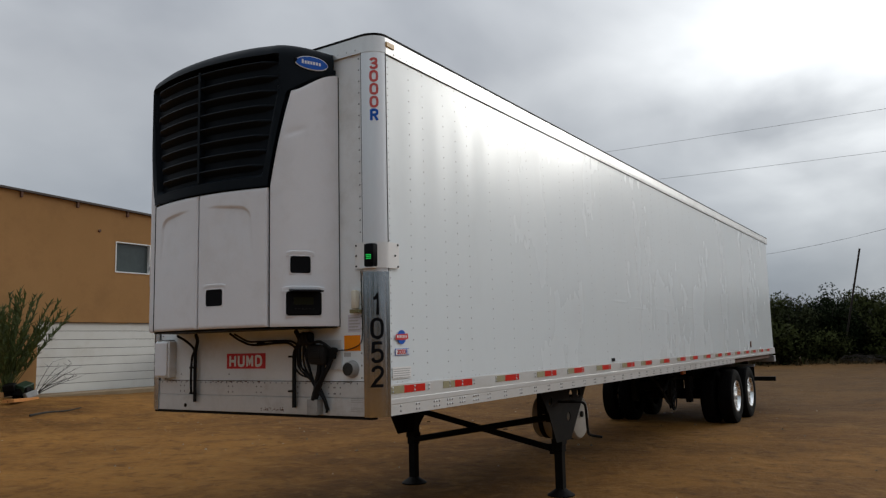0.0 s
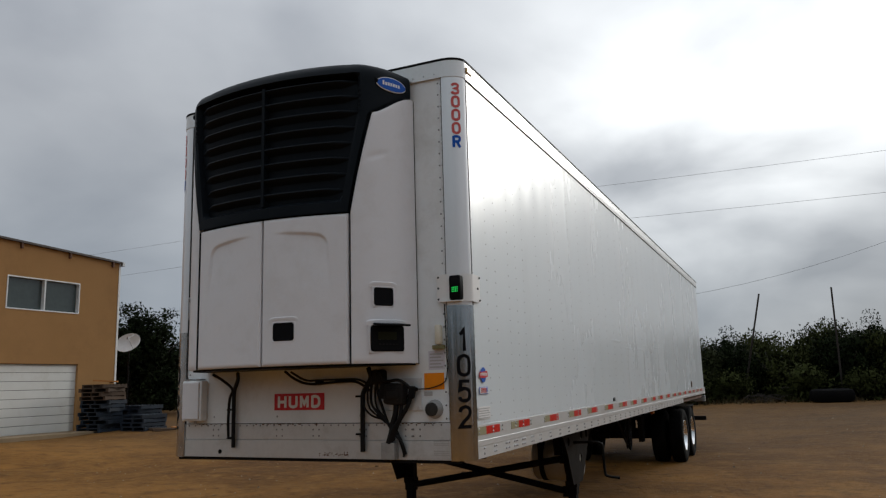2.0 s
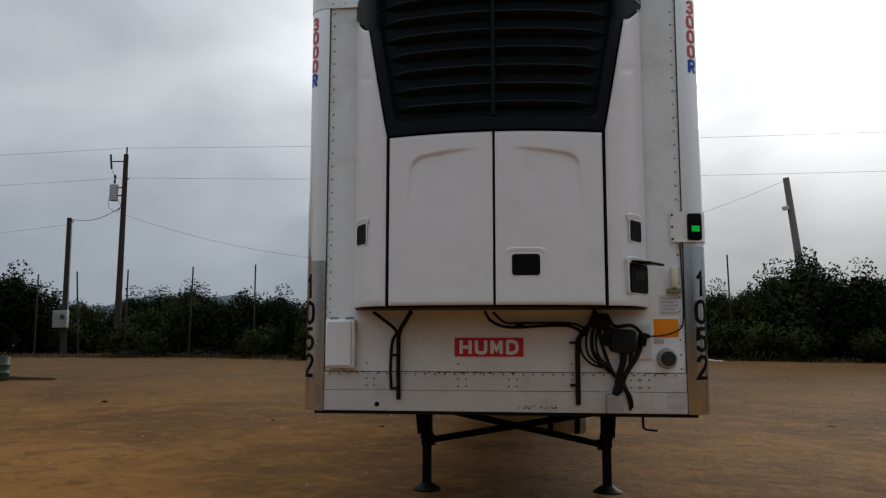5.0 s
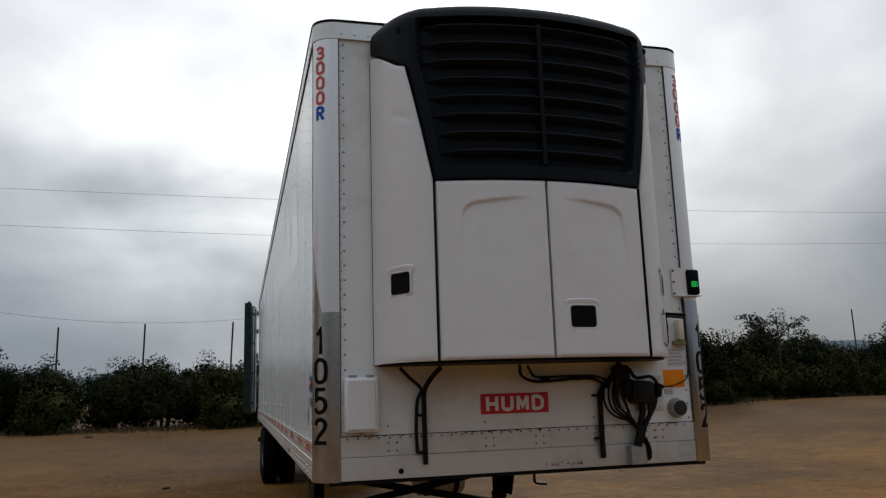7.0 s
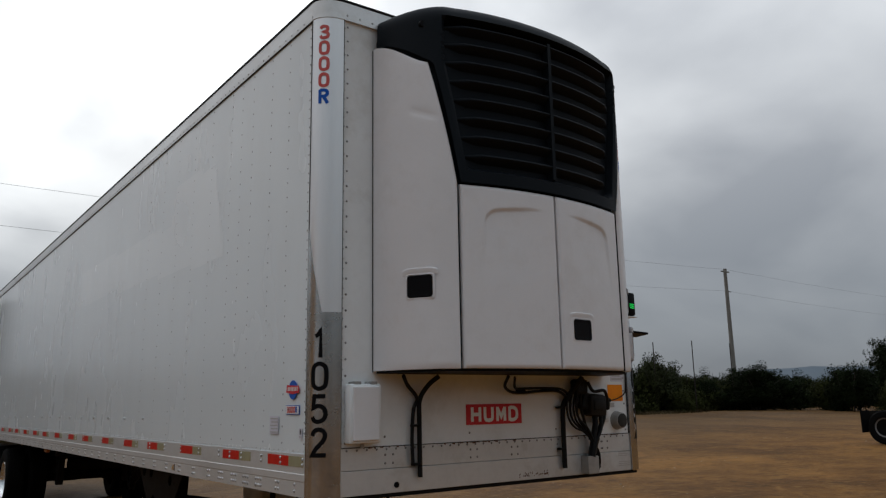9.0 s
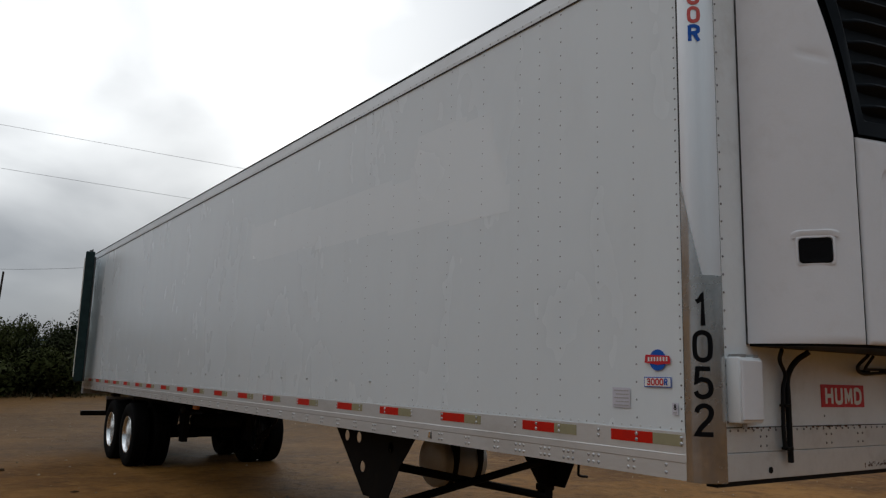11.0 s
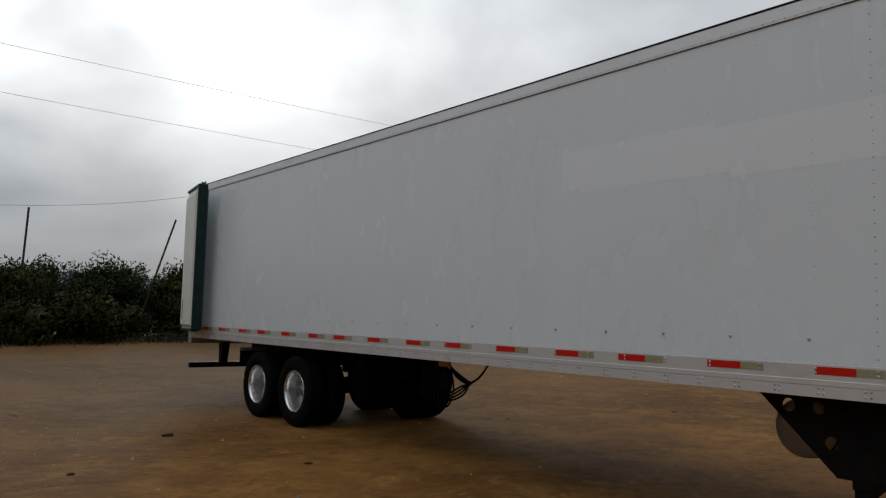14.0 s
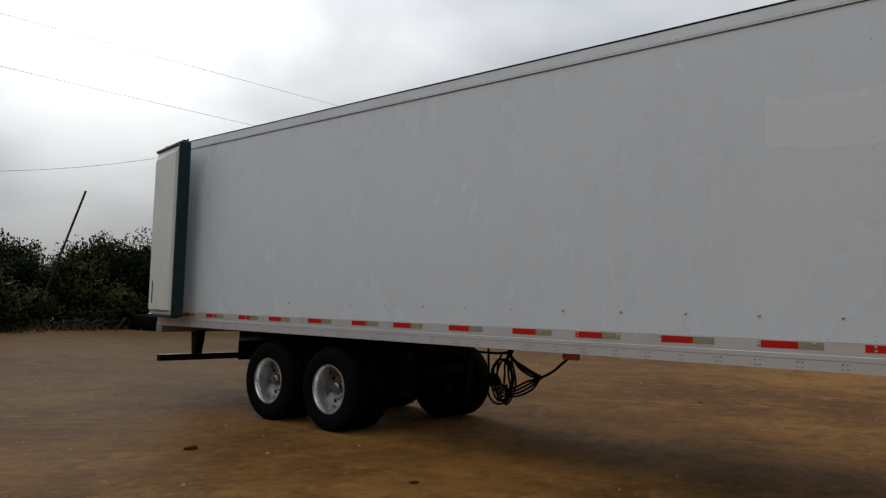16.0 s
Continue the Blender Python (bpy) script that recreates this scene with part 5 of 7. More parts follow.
def build_wheels():
    made = None
    for ay in (11.15, 12.37):
        for side in (-1, 1):
            hub = new("wheel")
            hub.parent = trailer
            hub.matrix_basis = Matrix.Translation((side * 1.275, ay, 0.50)) @ (Matrix.Identity(4) if side == 1 else Matrix.Rotation(math.pi, 4, "Z"))
            tagged(hub, label="twin wheel with a deep dished polished rim")
            if made is None:
                made = []
                for off, nm in ((0.0, "outer_tyre"), (-0.335, "inner_tyre")):
                    b = lathe(bmesh.new(), [(off - 0.235, 0.288), (off - 0.262, 0.33), (off - 0.27, 0.43), (off - 0.25, 0.487), (off - 0.225, 0.50), (off - 0.045, 0.50), (off - 0.02, 0.487), (off, 0.43), (off - 0.008, 0.33), (off - 0.035, 0.288)], (0, 0, 0), "x", 56, False)
                    for gx in (-0.19, -0.135, -0.08):
                        lathe(b, [(off + gx - 0.005, 0.496), (off + gx - 0.005, 0.5035), (off + gx + 0.03, 0.5035), (off + gx + 0.03, 0.496)], (0, 0, 0), "x", 56, False)
                    made.append(part(nm, b, RUBBER, hub, "dusty black tyre", smooth=35))
                b = lathe(bmesh.new(), [(-0.05, 0.284), (-0.026, 0.297), (-0.014, 0.292), (-0.016, 0.276), (-0.04, 0.264), (-0.10, 0.257), (-0.20, 0.250), (-0.245, 0.238)], (0, 0, 0), "x", 48, False)
                made.append(part("rim", b, RIM, hub, "deep dished polished metal rim", smooth=35))
                b = lathe(bmesh.new(), [(-0.243, 0.240), (-0.232, 0.20), (-0.222, 0.15), (-0.220, 0.0001)], (0, 0, 0), "x", 48, False)
                made.append(part("wheel_disc", b, RIM_DISC, hub, "metal wheel disc, coloured darker for the shade in its deep dish", smooth=35))
                for k in range(8):
                    a = 2 * math.pi * k / 8 + 0.2
                    b = lathe(bmesh.new(), [(-0.24, 0.031), (-0.2255, 0.031)], (0, 0.186 * math.cos(a), 0.186 * math.sin(a)), "x", 14)
                    made.append(part("hand_hole", b, BLACK_INK, hub))
                for k in range(10):
                    a = 2 * math.pi * k / 10
                    b = lathe(bmesh.new(), [(-0.225, 0.016), (-0.195, 0.014)], (0, 0.143 * math.cos(a), 0.143 * math.sin(a)), "x", 6)
                    made.append(part("wheel_nut", b, GALV, hub))
                b = lathe(bmesh.new(), [(-0.225, 0.10), (-0.19, 0.095), (-0.175, 0.08), (-0.13, 0.075), (-0.115, 0.055), (-0.113, 0.0001)], (0, 0, 0), "x", 24)
                made.append(part("hub_cap", b, RIM_DISC, hub, smooth=35))
            else:
                for o in made:
                    q = new(o.name.split(".")[0], o.data)
                    q.parent = hub
                    if "label" in o:
                        q["label"] = o["label"]
        b = bmesh.new()
        tube(b, [(-0.95, ay, 0.50), (0.95, ay, 0.50)], 0.065, 12)
        for s in (-1, 1):
            obox(b, (s * 0.52, ay - 0.2, 0.60), (0.10, 0.62, 0.10), (-8, 0, 0), 0.01)
            lathe(b, [(-0.13, 0.09), (-0.11, 0.12), (0.05, 0.13), (0.08, 0.10)], (s * 0.52, ay + 0.16, 0.76), "z", 16)
            lathe(b, [(-0.08, 0.075), (0.12, 0.075)], (s * 0.30, ay - 0.22, 0.52), "x", 12)
        part("axle", b, BLACK_STEEL, trailer, "black axle beam with air springs")
    b = bmesh.new()
    for s in (-1, 1):
        box(b, (s * 0.52 - 0.05, 10.7, 0.86), (s * 0.52 + 0.05, 14.1, 1.07), 0.006)
        for y in (10.55, 11.80):
            prism(b, [(y - 0.16, 0.9), (y + 0.16, 0.9), (y + 0.08, 0.42), (y - 0.08, 0.42)], "x", s * 0.52 - 0.045, s * 0.52 + 0.045)
    for y in (10.78, 11.2, 11.85, 13.1, 14.0):
        box(b, (-0.52, y - 0.05, 0.88), (0.52, y + 0.05, 1.04))
    part("slider_frame", b, BLACK_STEEL, trailer, "black sliding suspension frame")
    b = bmesh.new()
    lathe(b, [(-0.42, 0.02), (-0.40, 0.11), (0.40, 0.11), (0.42, 0.02)], (0.0, 10.55, 0.74), "x", 20)
    part("air_tank", b, BLACK_STEEL, trailer)
    b = lathe(bmesh.new(), [(-0.02, 0.02), (-0.02, 0.05), (0.03, 0.055), (0.03, 0.02)], (-0.60, 10.42, 0.93), "x", 16)
    part("sensor_cap", b, LENS_GREY, trailer, "small grey round cap on the suspension", smooth=35)
    # mudflap brackets and flaps behind the wheels
    for s in (-1, 1):
        b = bmesh.new()
        box(b, (s * 0.98 - 0.24, 13.12, 0.98), (s * 0.98 + 0.24, 13.16, 1.03))
        fl = part("flap_bracket", b, GALV, trailer)
        b = bmesh.new()
        box(b, (s * 0.98 - 0.23, 13.135, 0.72), (s * 0.98 + 0.23, 13.145, 0.98))
        part("mud_flap", b, RUBBER, fl, "short torn black mud flap")
    # rear under-ride guard
    b = bmesh.new()
    box(b, (-1.27, LEN - 0.14, 0.57), (1.27, LEN - 0.04, 0.67), 0.006)
    g = part("rear_guard", b, BLACK_STEEL, trailer, "black steel under-ride guard")
    for s in (-1, 1):
        b = bmesh.new()
        prism(b, [(LEN - 0.22, 1.04), (LEN - 0.02, 1.04), (LEN - 0.05, 0.66), (LEN - 0.13, 0.66)], "x", s * 0.62 - 0.07, s * 0.62 + 0.07)
        part("guard_strut", b, BLACK_STEEL, g)
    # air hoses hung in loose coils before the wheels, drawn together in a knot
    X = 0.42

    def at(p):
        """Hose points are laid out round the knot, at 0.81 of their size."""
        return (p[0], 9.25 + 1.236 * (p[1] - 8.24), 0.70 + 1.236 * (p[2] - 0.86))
    strands = [[(X, 9.5, 1.08), (X, 9.1, 1.07), (X, 8.75, 1.07), (X, 8.58, 1.10)], [(X, 8.887, 1.22), (X, 8.88, 1.0), (X, 8.87, 0.82)],
               [(X, 8.24, 0.86), (X, 8.10, 0.93), (X - 0.02, 7.99, 1.01), (X - 0.08, 7.88, 1.08), (X - 0.10, 7.75, 1.22)],
               [(X, 8.88, 0.83), (X, 8.885, 0.70), (X, 8.84, 0.60), (X, 8.75, 0.562), (X, 8.66, 0.59), (X, 8.58, 0.67)]]
    for k in range(3):
        strands.append([(X - 0.01 * k, 8.61, 1.10), (X - 0.01 * k, 8.56 - 0.03 * k, 1.02 - 0.03 * k), (X, 8.43 - 0.02 * k, 0.955 - 0.035 * k), (X, 8.24, 0.875 - 0.012 * k)])
    for k in range(4):
        strands.append([(X - 0.008 * k, 8.24, 0.86), (X - 0.01 * k, 8.33 + 0.02 * k, 0.745 + 0.022 * k), (X - 0.012 * k, 8.50 + 0.02 * k, 0.665 + 0.022 * k), (X - 0.01 * k, 8.68, 0.645 + 0.032 * k),
                        (X - 0.01 * k, 8.81 - 0.012 * k, 0.71 + 0.035 * k), (X, 8.87 - 0.02 * k, 0.80 + 0.02 * k), (X, 8.84 - 0.03 * k, 0.86 - 0.01 * k), (X + 0.01, 8.75 - 0.02 * k, 0.79 - 0.02 * k), (X + 0.01, 8.64, 0.70 + 0.02 * k)])
    for k in range(2):
        strands.append([(X, 8.61, 1.10), (X, 8.63 + 0.035 * k, 0.98), (X, 8.62 + 0.05 * k, 0.85), (X, 8.60 + 0.08 * k, 0.74), (X, 8.66 + 0.05 * k, 0.67)])
    rnd = random.Random(9)
    for k in range(4):
        cy, cz, ry, rz = 8.66 + rnd.uniform(-0.05, 0.06), 0.83 + rnd.uniform(-0.03, 0.04), rnd.uniform(0.09, 0.17), rnd.uniform(0.20, 0.27)
        strands.append([(X + 0.03 * math.sin(a * 0.5 + k), cy + ry * math.cos(a) + rnd.uniform(-0.015, 0.015), cz + rz * math.sin(a)) for a in (1.2 + 2 * math.pi * q / 9 for q in range(10))])
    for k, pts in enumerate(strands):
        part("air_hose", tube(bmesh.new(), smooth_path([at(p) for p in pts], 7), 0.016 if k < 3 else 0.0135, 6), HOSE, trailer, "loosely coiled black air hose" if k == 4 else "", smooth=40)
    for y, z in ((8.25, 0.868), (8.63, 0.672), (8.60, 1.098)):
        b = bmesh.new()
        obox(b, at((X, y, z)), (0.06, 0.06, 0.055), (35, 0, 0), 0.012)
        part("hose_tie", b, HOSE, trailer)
    for s, y in ((-1, 7.80), (1, 7.80)):
        b = bmesh.new()
        obox(b, (s * 1.20, y, 1.095), (0.04, 0.17, 0.06), (0, 0, 0), 0.008)
        part("marker_lamp", b, AMBER, trailer, "amber side marker lamp under the rail")


build_wheels()


# ---- fittings on the front wall ----
def build_front_fittings():
    b = bmesh.new()
    box(b, (-0.293, -0.0045, 1.470), (0.143, 0.0, 1.590))
    sign = part("name_sticker", b, RED_INK, trailer, "red rectangular sticker with pale block capitals")
    b = bmesh.new()
    box(b, (-0.285, -0.0052, 1.477), (0.135, -0.0046, 1.583))
    part("sticker_field", b, RED_INK, sign)
    for k, ch in enumerate("HUMD"):
        g = glyph_bm(ch, 0.080, 0.084, 0.0215)
        for v in g.verts:
            v.co = Vector((-0.075 - 0.147 + 0.098 * k + v.co.x, -0.0068 - v.co.z, 1.530 + v.co.y))
        part("capital", g, WHITE_INK, sign)

    # document box with a hinged lid
    b = bmesh.new()
    box(b, (-1.118, -0.075, 1.397), (-0.925, -0.002, 1.707), 0.012)
    doc = part("document_box", b, WHITE_FRONT, trailer, "white plastic document box with a hinged lid", smooth=30)
    b = bmesh.new()
    box(b, (-1.105, -0.088, 1.412), (-0.945, -0.074, 1.694), 0.006)
    part("lid", b, UNIT_WHITE, doc)
    for x in (-1.07, -0.97):
        b = bmesh.new()
        box(b, (x - 0.02, -0.07, 1.705), (x + 0.02, -0.004, 1.720))
        part("lid_hinge", b, GREY_BOX, doc)
    b = bmesh.new()
    tube(b, [(-1.02, -0.03, 1.397), (-1.02, -0.03, 1.372)], 0.012, 8)
    part("drain", b, GREY_BOX, doc)

    # hoses
    def hose(pts, r=0.014, label=""):
        b = bmesh.new()
        tube(b, smooth_path(pts, 7), r, 8)
        return part("hose", b, HOSE, trailer, label, smooth=40)
    hose([(-0.80, -0.10, 1.75), (-0.74, -0.05, 1.70), (-0.665, -0.03, 1.63), (-0.69, -0.03, 1.56), (-0.70, -0.03, 1.40), (-0.695, -0.03, 1.27)], 0.0105, "black drain hose clipped to the front wall")
    hose([(-0.56, -0.10, 1.75), (-0.60, -0.05, 1.70), (-0.645, -0.03, 1.62), (-0.65, -0.03, 1.50), (-0.648, -0.03, 1.20)], 0.0145)
    hose([(-0.09, -0.16, 1.75), (-0.05, -0.08, 1.69), (0.06, -0.05, 1.655), (0.30, -0.05, 1.665), (0.44, -0.045, 1.66), (0.54, -0.04, 1.60)], 0.0095)
    hose([(-0.04, -0.16, 1.745), (0.03, -0.08, 1.685), (0.12, -0.05, 1.68), (0.32, -0.05, 1.682), (0.46, -0.045, 1.675), (0.55, -0.04, 1.63)], 0.008)
    hose([(0.58, -0.12, 1.75), (0.56, -0.06, 1.68), (0.49, -0.035, 1.59), (0.478, -0.03, 1.50), (0.476, -0.03, 1.18)], 0.017)
    for dx, dz in ((0, 0), (0.03, 0.02), (0.06, 0.01)):
        hose([(0.56 + dx, -0.07, 1.72), (0.53 + dx, -0.05, 1.58), (0.545 + dx, -0.05, 1.48), (0.63 + dx * 0.6, -0.05, 1.41), (0.70, -0.05, 1.36)], 0.007)
    hose([(0.62, -0.09, 1.74), (0.615, -0.06, 1.60), (0.655, -0.05, 1.46), (0.70, -0.05, 1.35)], 0.010)
    hose([(0.865, -0.04, 1.56), (0.835, -0.05, 1.48), (0.765, -0.055, 1.37), (0.725, -0.055, 1.26)], 0.016)
    hose([(0.755, -0.05, 1.52), (0.75, -0.055, 1.44), (0.725, -0.055, 1.36), (0.705, -0.055, 1.25)], 0.020)
    hose([(0.75, -0.055, 1.36), (0.72, -0.055, 1.30), (0.70, -0.055, 1.24)], 0.026)
    hose([(0.745, -0.04, 1.32), (0.78, -0.03, 1.24), (0.80, -0.02, 1.165)], 0.014)
    hose([(0.90, -0.03, 1.60), (1.0, -0.015, 1.605), (1.10, -0.012, 1.64), (1.125, -0.012, 1.70), (1.128, -0.014, 1.85), (1.12, -0.014, 2.17)], 0.004)
    for pts, r in (([(0.60, -0.08, 1.73), (0.57, -0.07, 1.62), (0.575, -0.07, 1.50), (0.66, -0.07, 1.42), (0.715, -0.065, 1.34)], 0.008),
                   ([(0.66, -0.09, 1.72), (0.70, -0.10, 1.66), (0.80, -0.10, 1.665), (0.86, -0.07, 1.62), (0.875, -0.05, 1.58)], 0.011),
                   ([(0.56, -0.06, 1.66), (0.50, -0.055, 1.60), (0.50, -0.055, 1.50), (0.56, -0.055, 1.43), (0.66, -0.055, 1.40)], 0.007),
                   ([(0.80, -0.06, 1.50), (0.79, -0.065, 1.42), (0.74, -0.065, 1.34), (0.71, -0.06, 1.26)], 0.013),
                   ([(0.71, -0.06, 1.33), (0.77, -0.05, 1.27), (0.80, -0.03, 1.20), (0.79, -0.02, 1.15)], 0.009)):
        hose(pts, r)
    for x, z in ((-0.675, 1.48), (-0.672, 1.27), (0.12, 1.668), (0.34, 1.674), (0.455, 1.56), (0.455, 1.30)):
        b = bmesh.new()
        obox(b, (x, -0.03, z), (0.055, 0.035, 0.014), (0, 0, 0), 0.003)
        part("hose_clip", b, BLACK_STEEL, trailer)
    b = bmesh.new()
    box(b, (0.645, -0.075, ZB + 0.005), (0.745, -0.009, 1.245), 0.004)
    part("socket_box", b, GREY_BOX, trailer, "small grey metal cable box")
    # coupling bracket and sockets
    b = bmesh.new()
    box(b, (0.572, -0.014, 1.457), (0.931, -0.001, 1.677), 0.003)
    domes(b, [(x, -0.0138, z) for x in (0.60, 0.905) for z in (1.478, 1.655)], 0.007, 0.005, (0, -1, 0))
    part("coupling_plate", b, KICK, trailer, "pale square metal plate behind the couplings")
    b = bmesh.new()
    obox(b, (0.752, -0.052, 1.570), (0.158, 0.10, 0.145), (0, 4, 0), 0.026)
    box(b, (0.70, -0.108, 1.535), (0.80, -0.098, 1.605), 0.008)
    part("power_socket", b, DARK_PLASTIC, trailer, "square dark plastic power socket with rounded corners", smooth=40)
    b = bmesh.new()
    obox(b, (0.872, -0.04, 1.580), (0.045, 0.06, 0.085), (0, 12, 15), 0.012)
    obox(b, (0.895, -0.045, 1.60), (0.04, 0.03, 0.025), (0, 0, 0), 0.006)
    part("gladhand", b, BLACK_STEEL, trailer)
    b = bmesh.new()
    obox(b, (0.62, -0.05, 1.69), (0.11, 0.07, 0.10), (0, 0, 0), 0.02)
    obox(b, (0.66, -0.05, 1.60), (0.06, 0.05, 0.12), (0, 20, 0), 0.015)
    part("cable_clamp", b, HOSE, trailer)
    b = lathe(bmesh.new(), [(-0.055, 0.030), (-0.05, 0.052), (-0.02, 0.058), (0.0, 0.064)], (1.022, -0.001, 1.464), "y", 24)
    cl = part("round_lamp", b, GREY_BOX, trailer, "round grey lamp housing with a flat lens", smooth=35)
    b = lathe(bmesh.new(), [(-0.0575, 0.002), (-0.0572, 0.036), (-0.0555, 0.0455), (-0.045, 0.0465)], (1.022, -0.001, 1.464), "y", 24)
    part("lens", b, LENS_GREY, cl, "dull dark lens", smooth=40)
    # stickers by the corner
    def sticker(lo, hi, mat, label):
        b = bmesh.new()
        box(b, (lo[0], -0.0022, lo[1]), (hi[0], -0.0006, hi[1]))
        return part("sticker", b, mat, trailer, label)
    sticker((0.948, 1.594), (1.098, 1.706), ORANGE_INK, "bright orange square sticker")
    s = sticker((0.985, 1.728), (1.105, 1.855), LABEL_PAPER, "pale inspection sticker with grey print")
    b = bmesh.new()
    for k in range(5):
        box(b, (0.995, -0.003, 1.74 + 0.022 * k), (1.095 - 0.015 * (k % 2), -0.0024, 1.75 + 0.022 * k))
    part("print_lines", b, GREY_INK, s)
    sticker((0.946, 1.552), (1.008, 1.582), GREY_INK, "small grey sticker")
    for z in (1.16, 1.225):
        b = bmesh.new()
        for k in range(3):
            box(b, (1.01, -0.0092, z + 0.012 * k), (1.125, -0.0082, z + 0.006 + 0.012 * k))
        part("stamped_lines", b, GREY_INK, trailer)
    # ivory door sensor and its bracket
    b = bmesh.new()
    box(b, (1.055, -0.055, 1.895), (1.10, -0.002, 2.03), 0.012)
    part("sensor_housing", b, IVORY, trailer, "ivory plastic sensor housing", smooth=30)
    b = bmesh.new()
    box(b, (1.03, -0.04, 1.865), (1.115, -0.002, 1.892), 0.004)
    part("sensor_bracket", b, OLIVE, trailer)
    # bent bracket with a black temperature readout round the corner
    pts = [(1.064, -0.012), (1.118, -0.016)] + corner(0.012, 1)[1:] + [(1.297, 0.215)]
    b = bmesh.new()
    inner = [(p[0] - 0.003 * (1 if p[0] > 1.2 else 0), p[1] + 0.003 * (1 if p[1] < 0.1 else 0)) for p in pts]
    prism(b, pts + inner[::-1], "z", 2.185, 2.375)
    prism(b, [(1.105, -0.045), (1.258, -0.045), (1.258, -0.005), (1.105, -0.012)], "z", 2.182, 2.188)
    br = part("readout_bracket", b, WHITE_INK, trailer, "bent white metal bracket round the corner", smooth=30)
    spots = [(1.299, 0.20, 2.20), (1.299, 0.20, 2.36), (1.299, 0.165, 2.28)]
    part("bolts", domes(bmesh.new(), spots, 0.009, 0.006, (1, 0, 0)), BLACK_STEEL, br)
    for z in (2.204, 2.281, 2.356):
        part("bolt", domes(bmesh.new(), [(1.077, -0.0135, z)], 0.008, 0.006, (0, -1, 0)), BLACK_STEEL, br)
    b = bmesh.new()
    box(b, (1.166, -0.042, 2.193), (1.254, 0.022, 2.362), 0.014)
    rd = part("temperature_readout", b, BLACK_INK, trailer, "black box readout with green lit digits", smooth=30)
    b = bmesh.new()
    for r in range(3):
        for k in range(4):
            box(b, (1.191 + 0.0125 * k, -0.0438, 2.247 + 0.0135 * r), (1.197 + 0.0125 * k, -0.0423, 2.253 + 0.0135 * r))
    part("green_digits", b, GREEN_LED, rd)


build_front_fittings()


# ---- building across the yard ----
BX, BZ = -20.8, 0.28


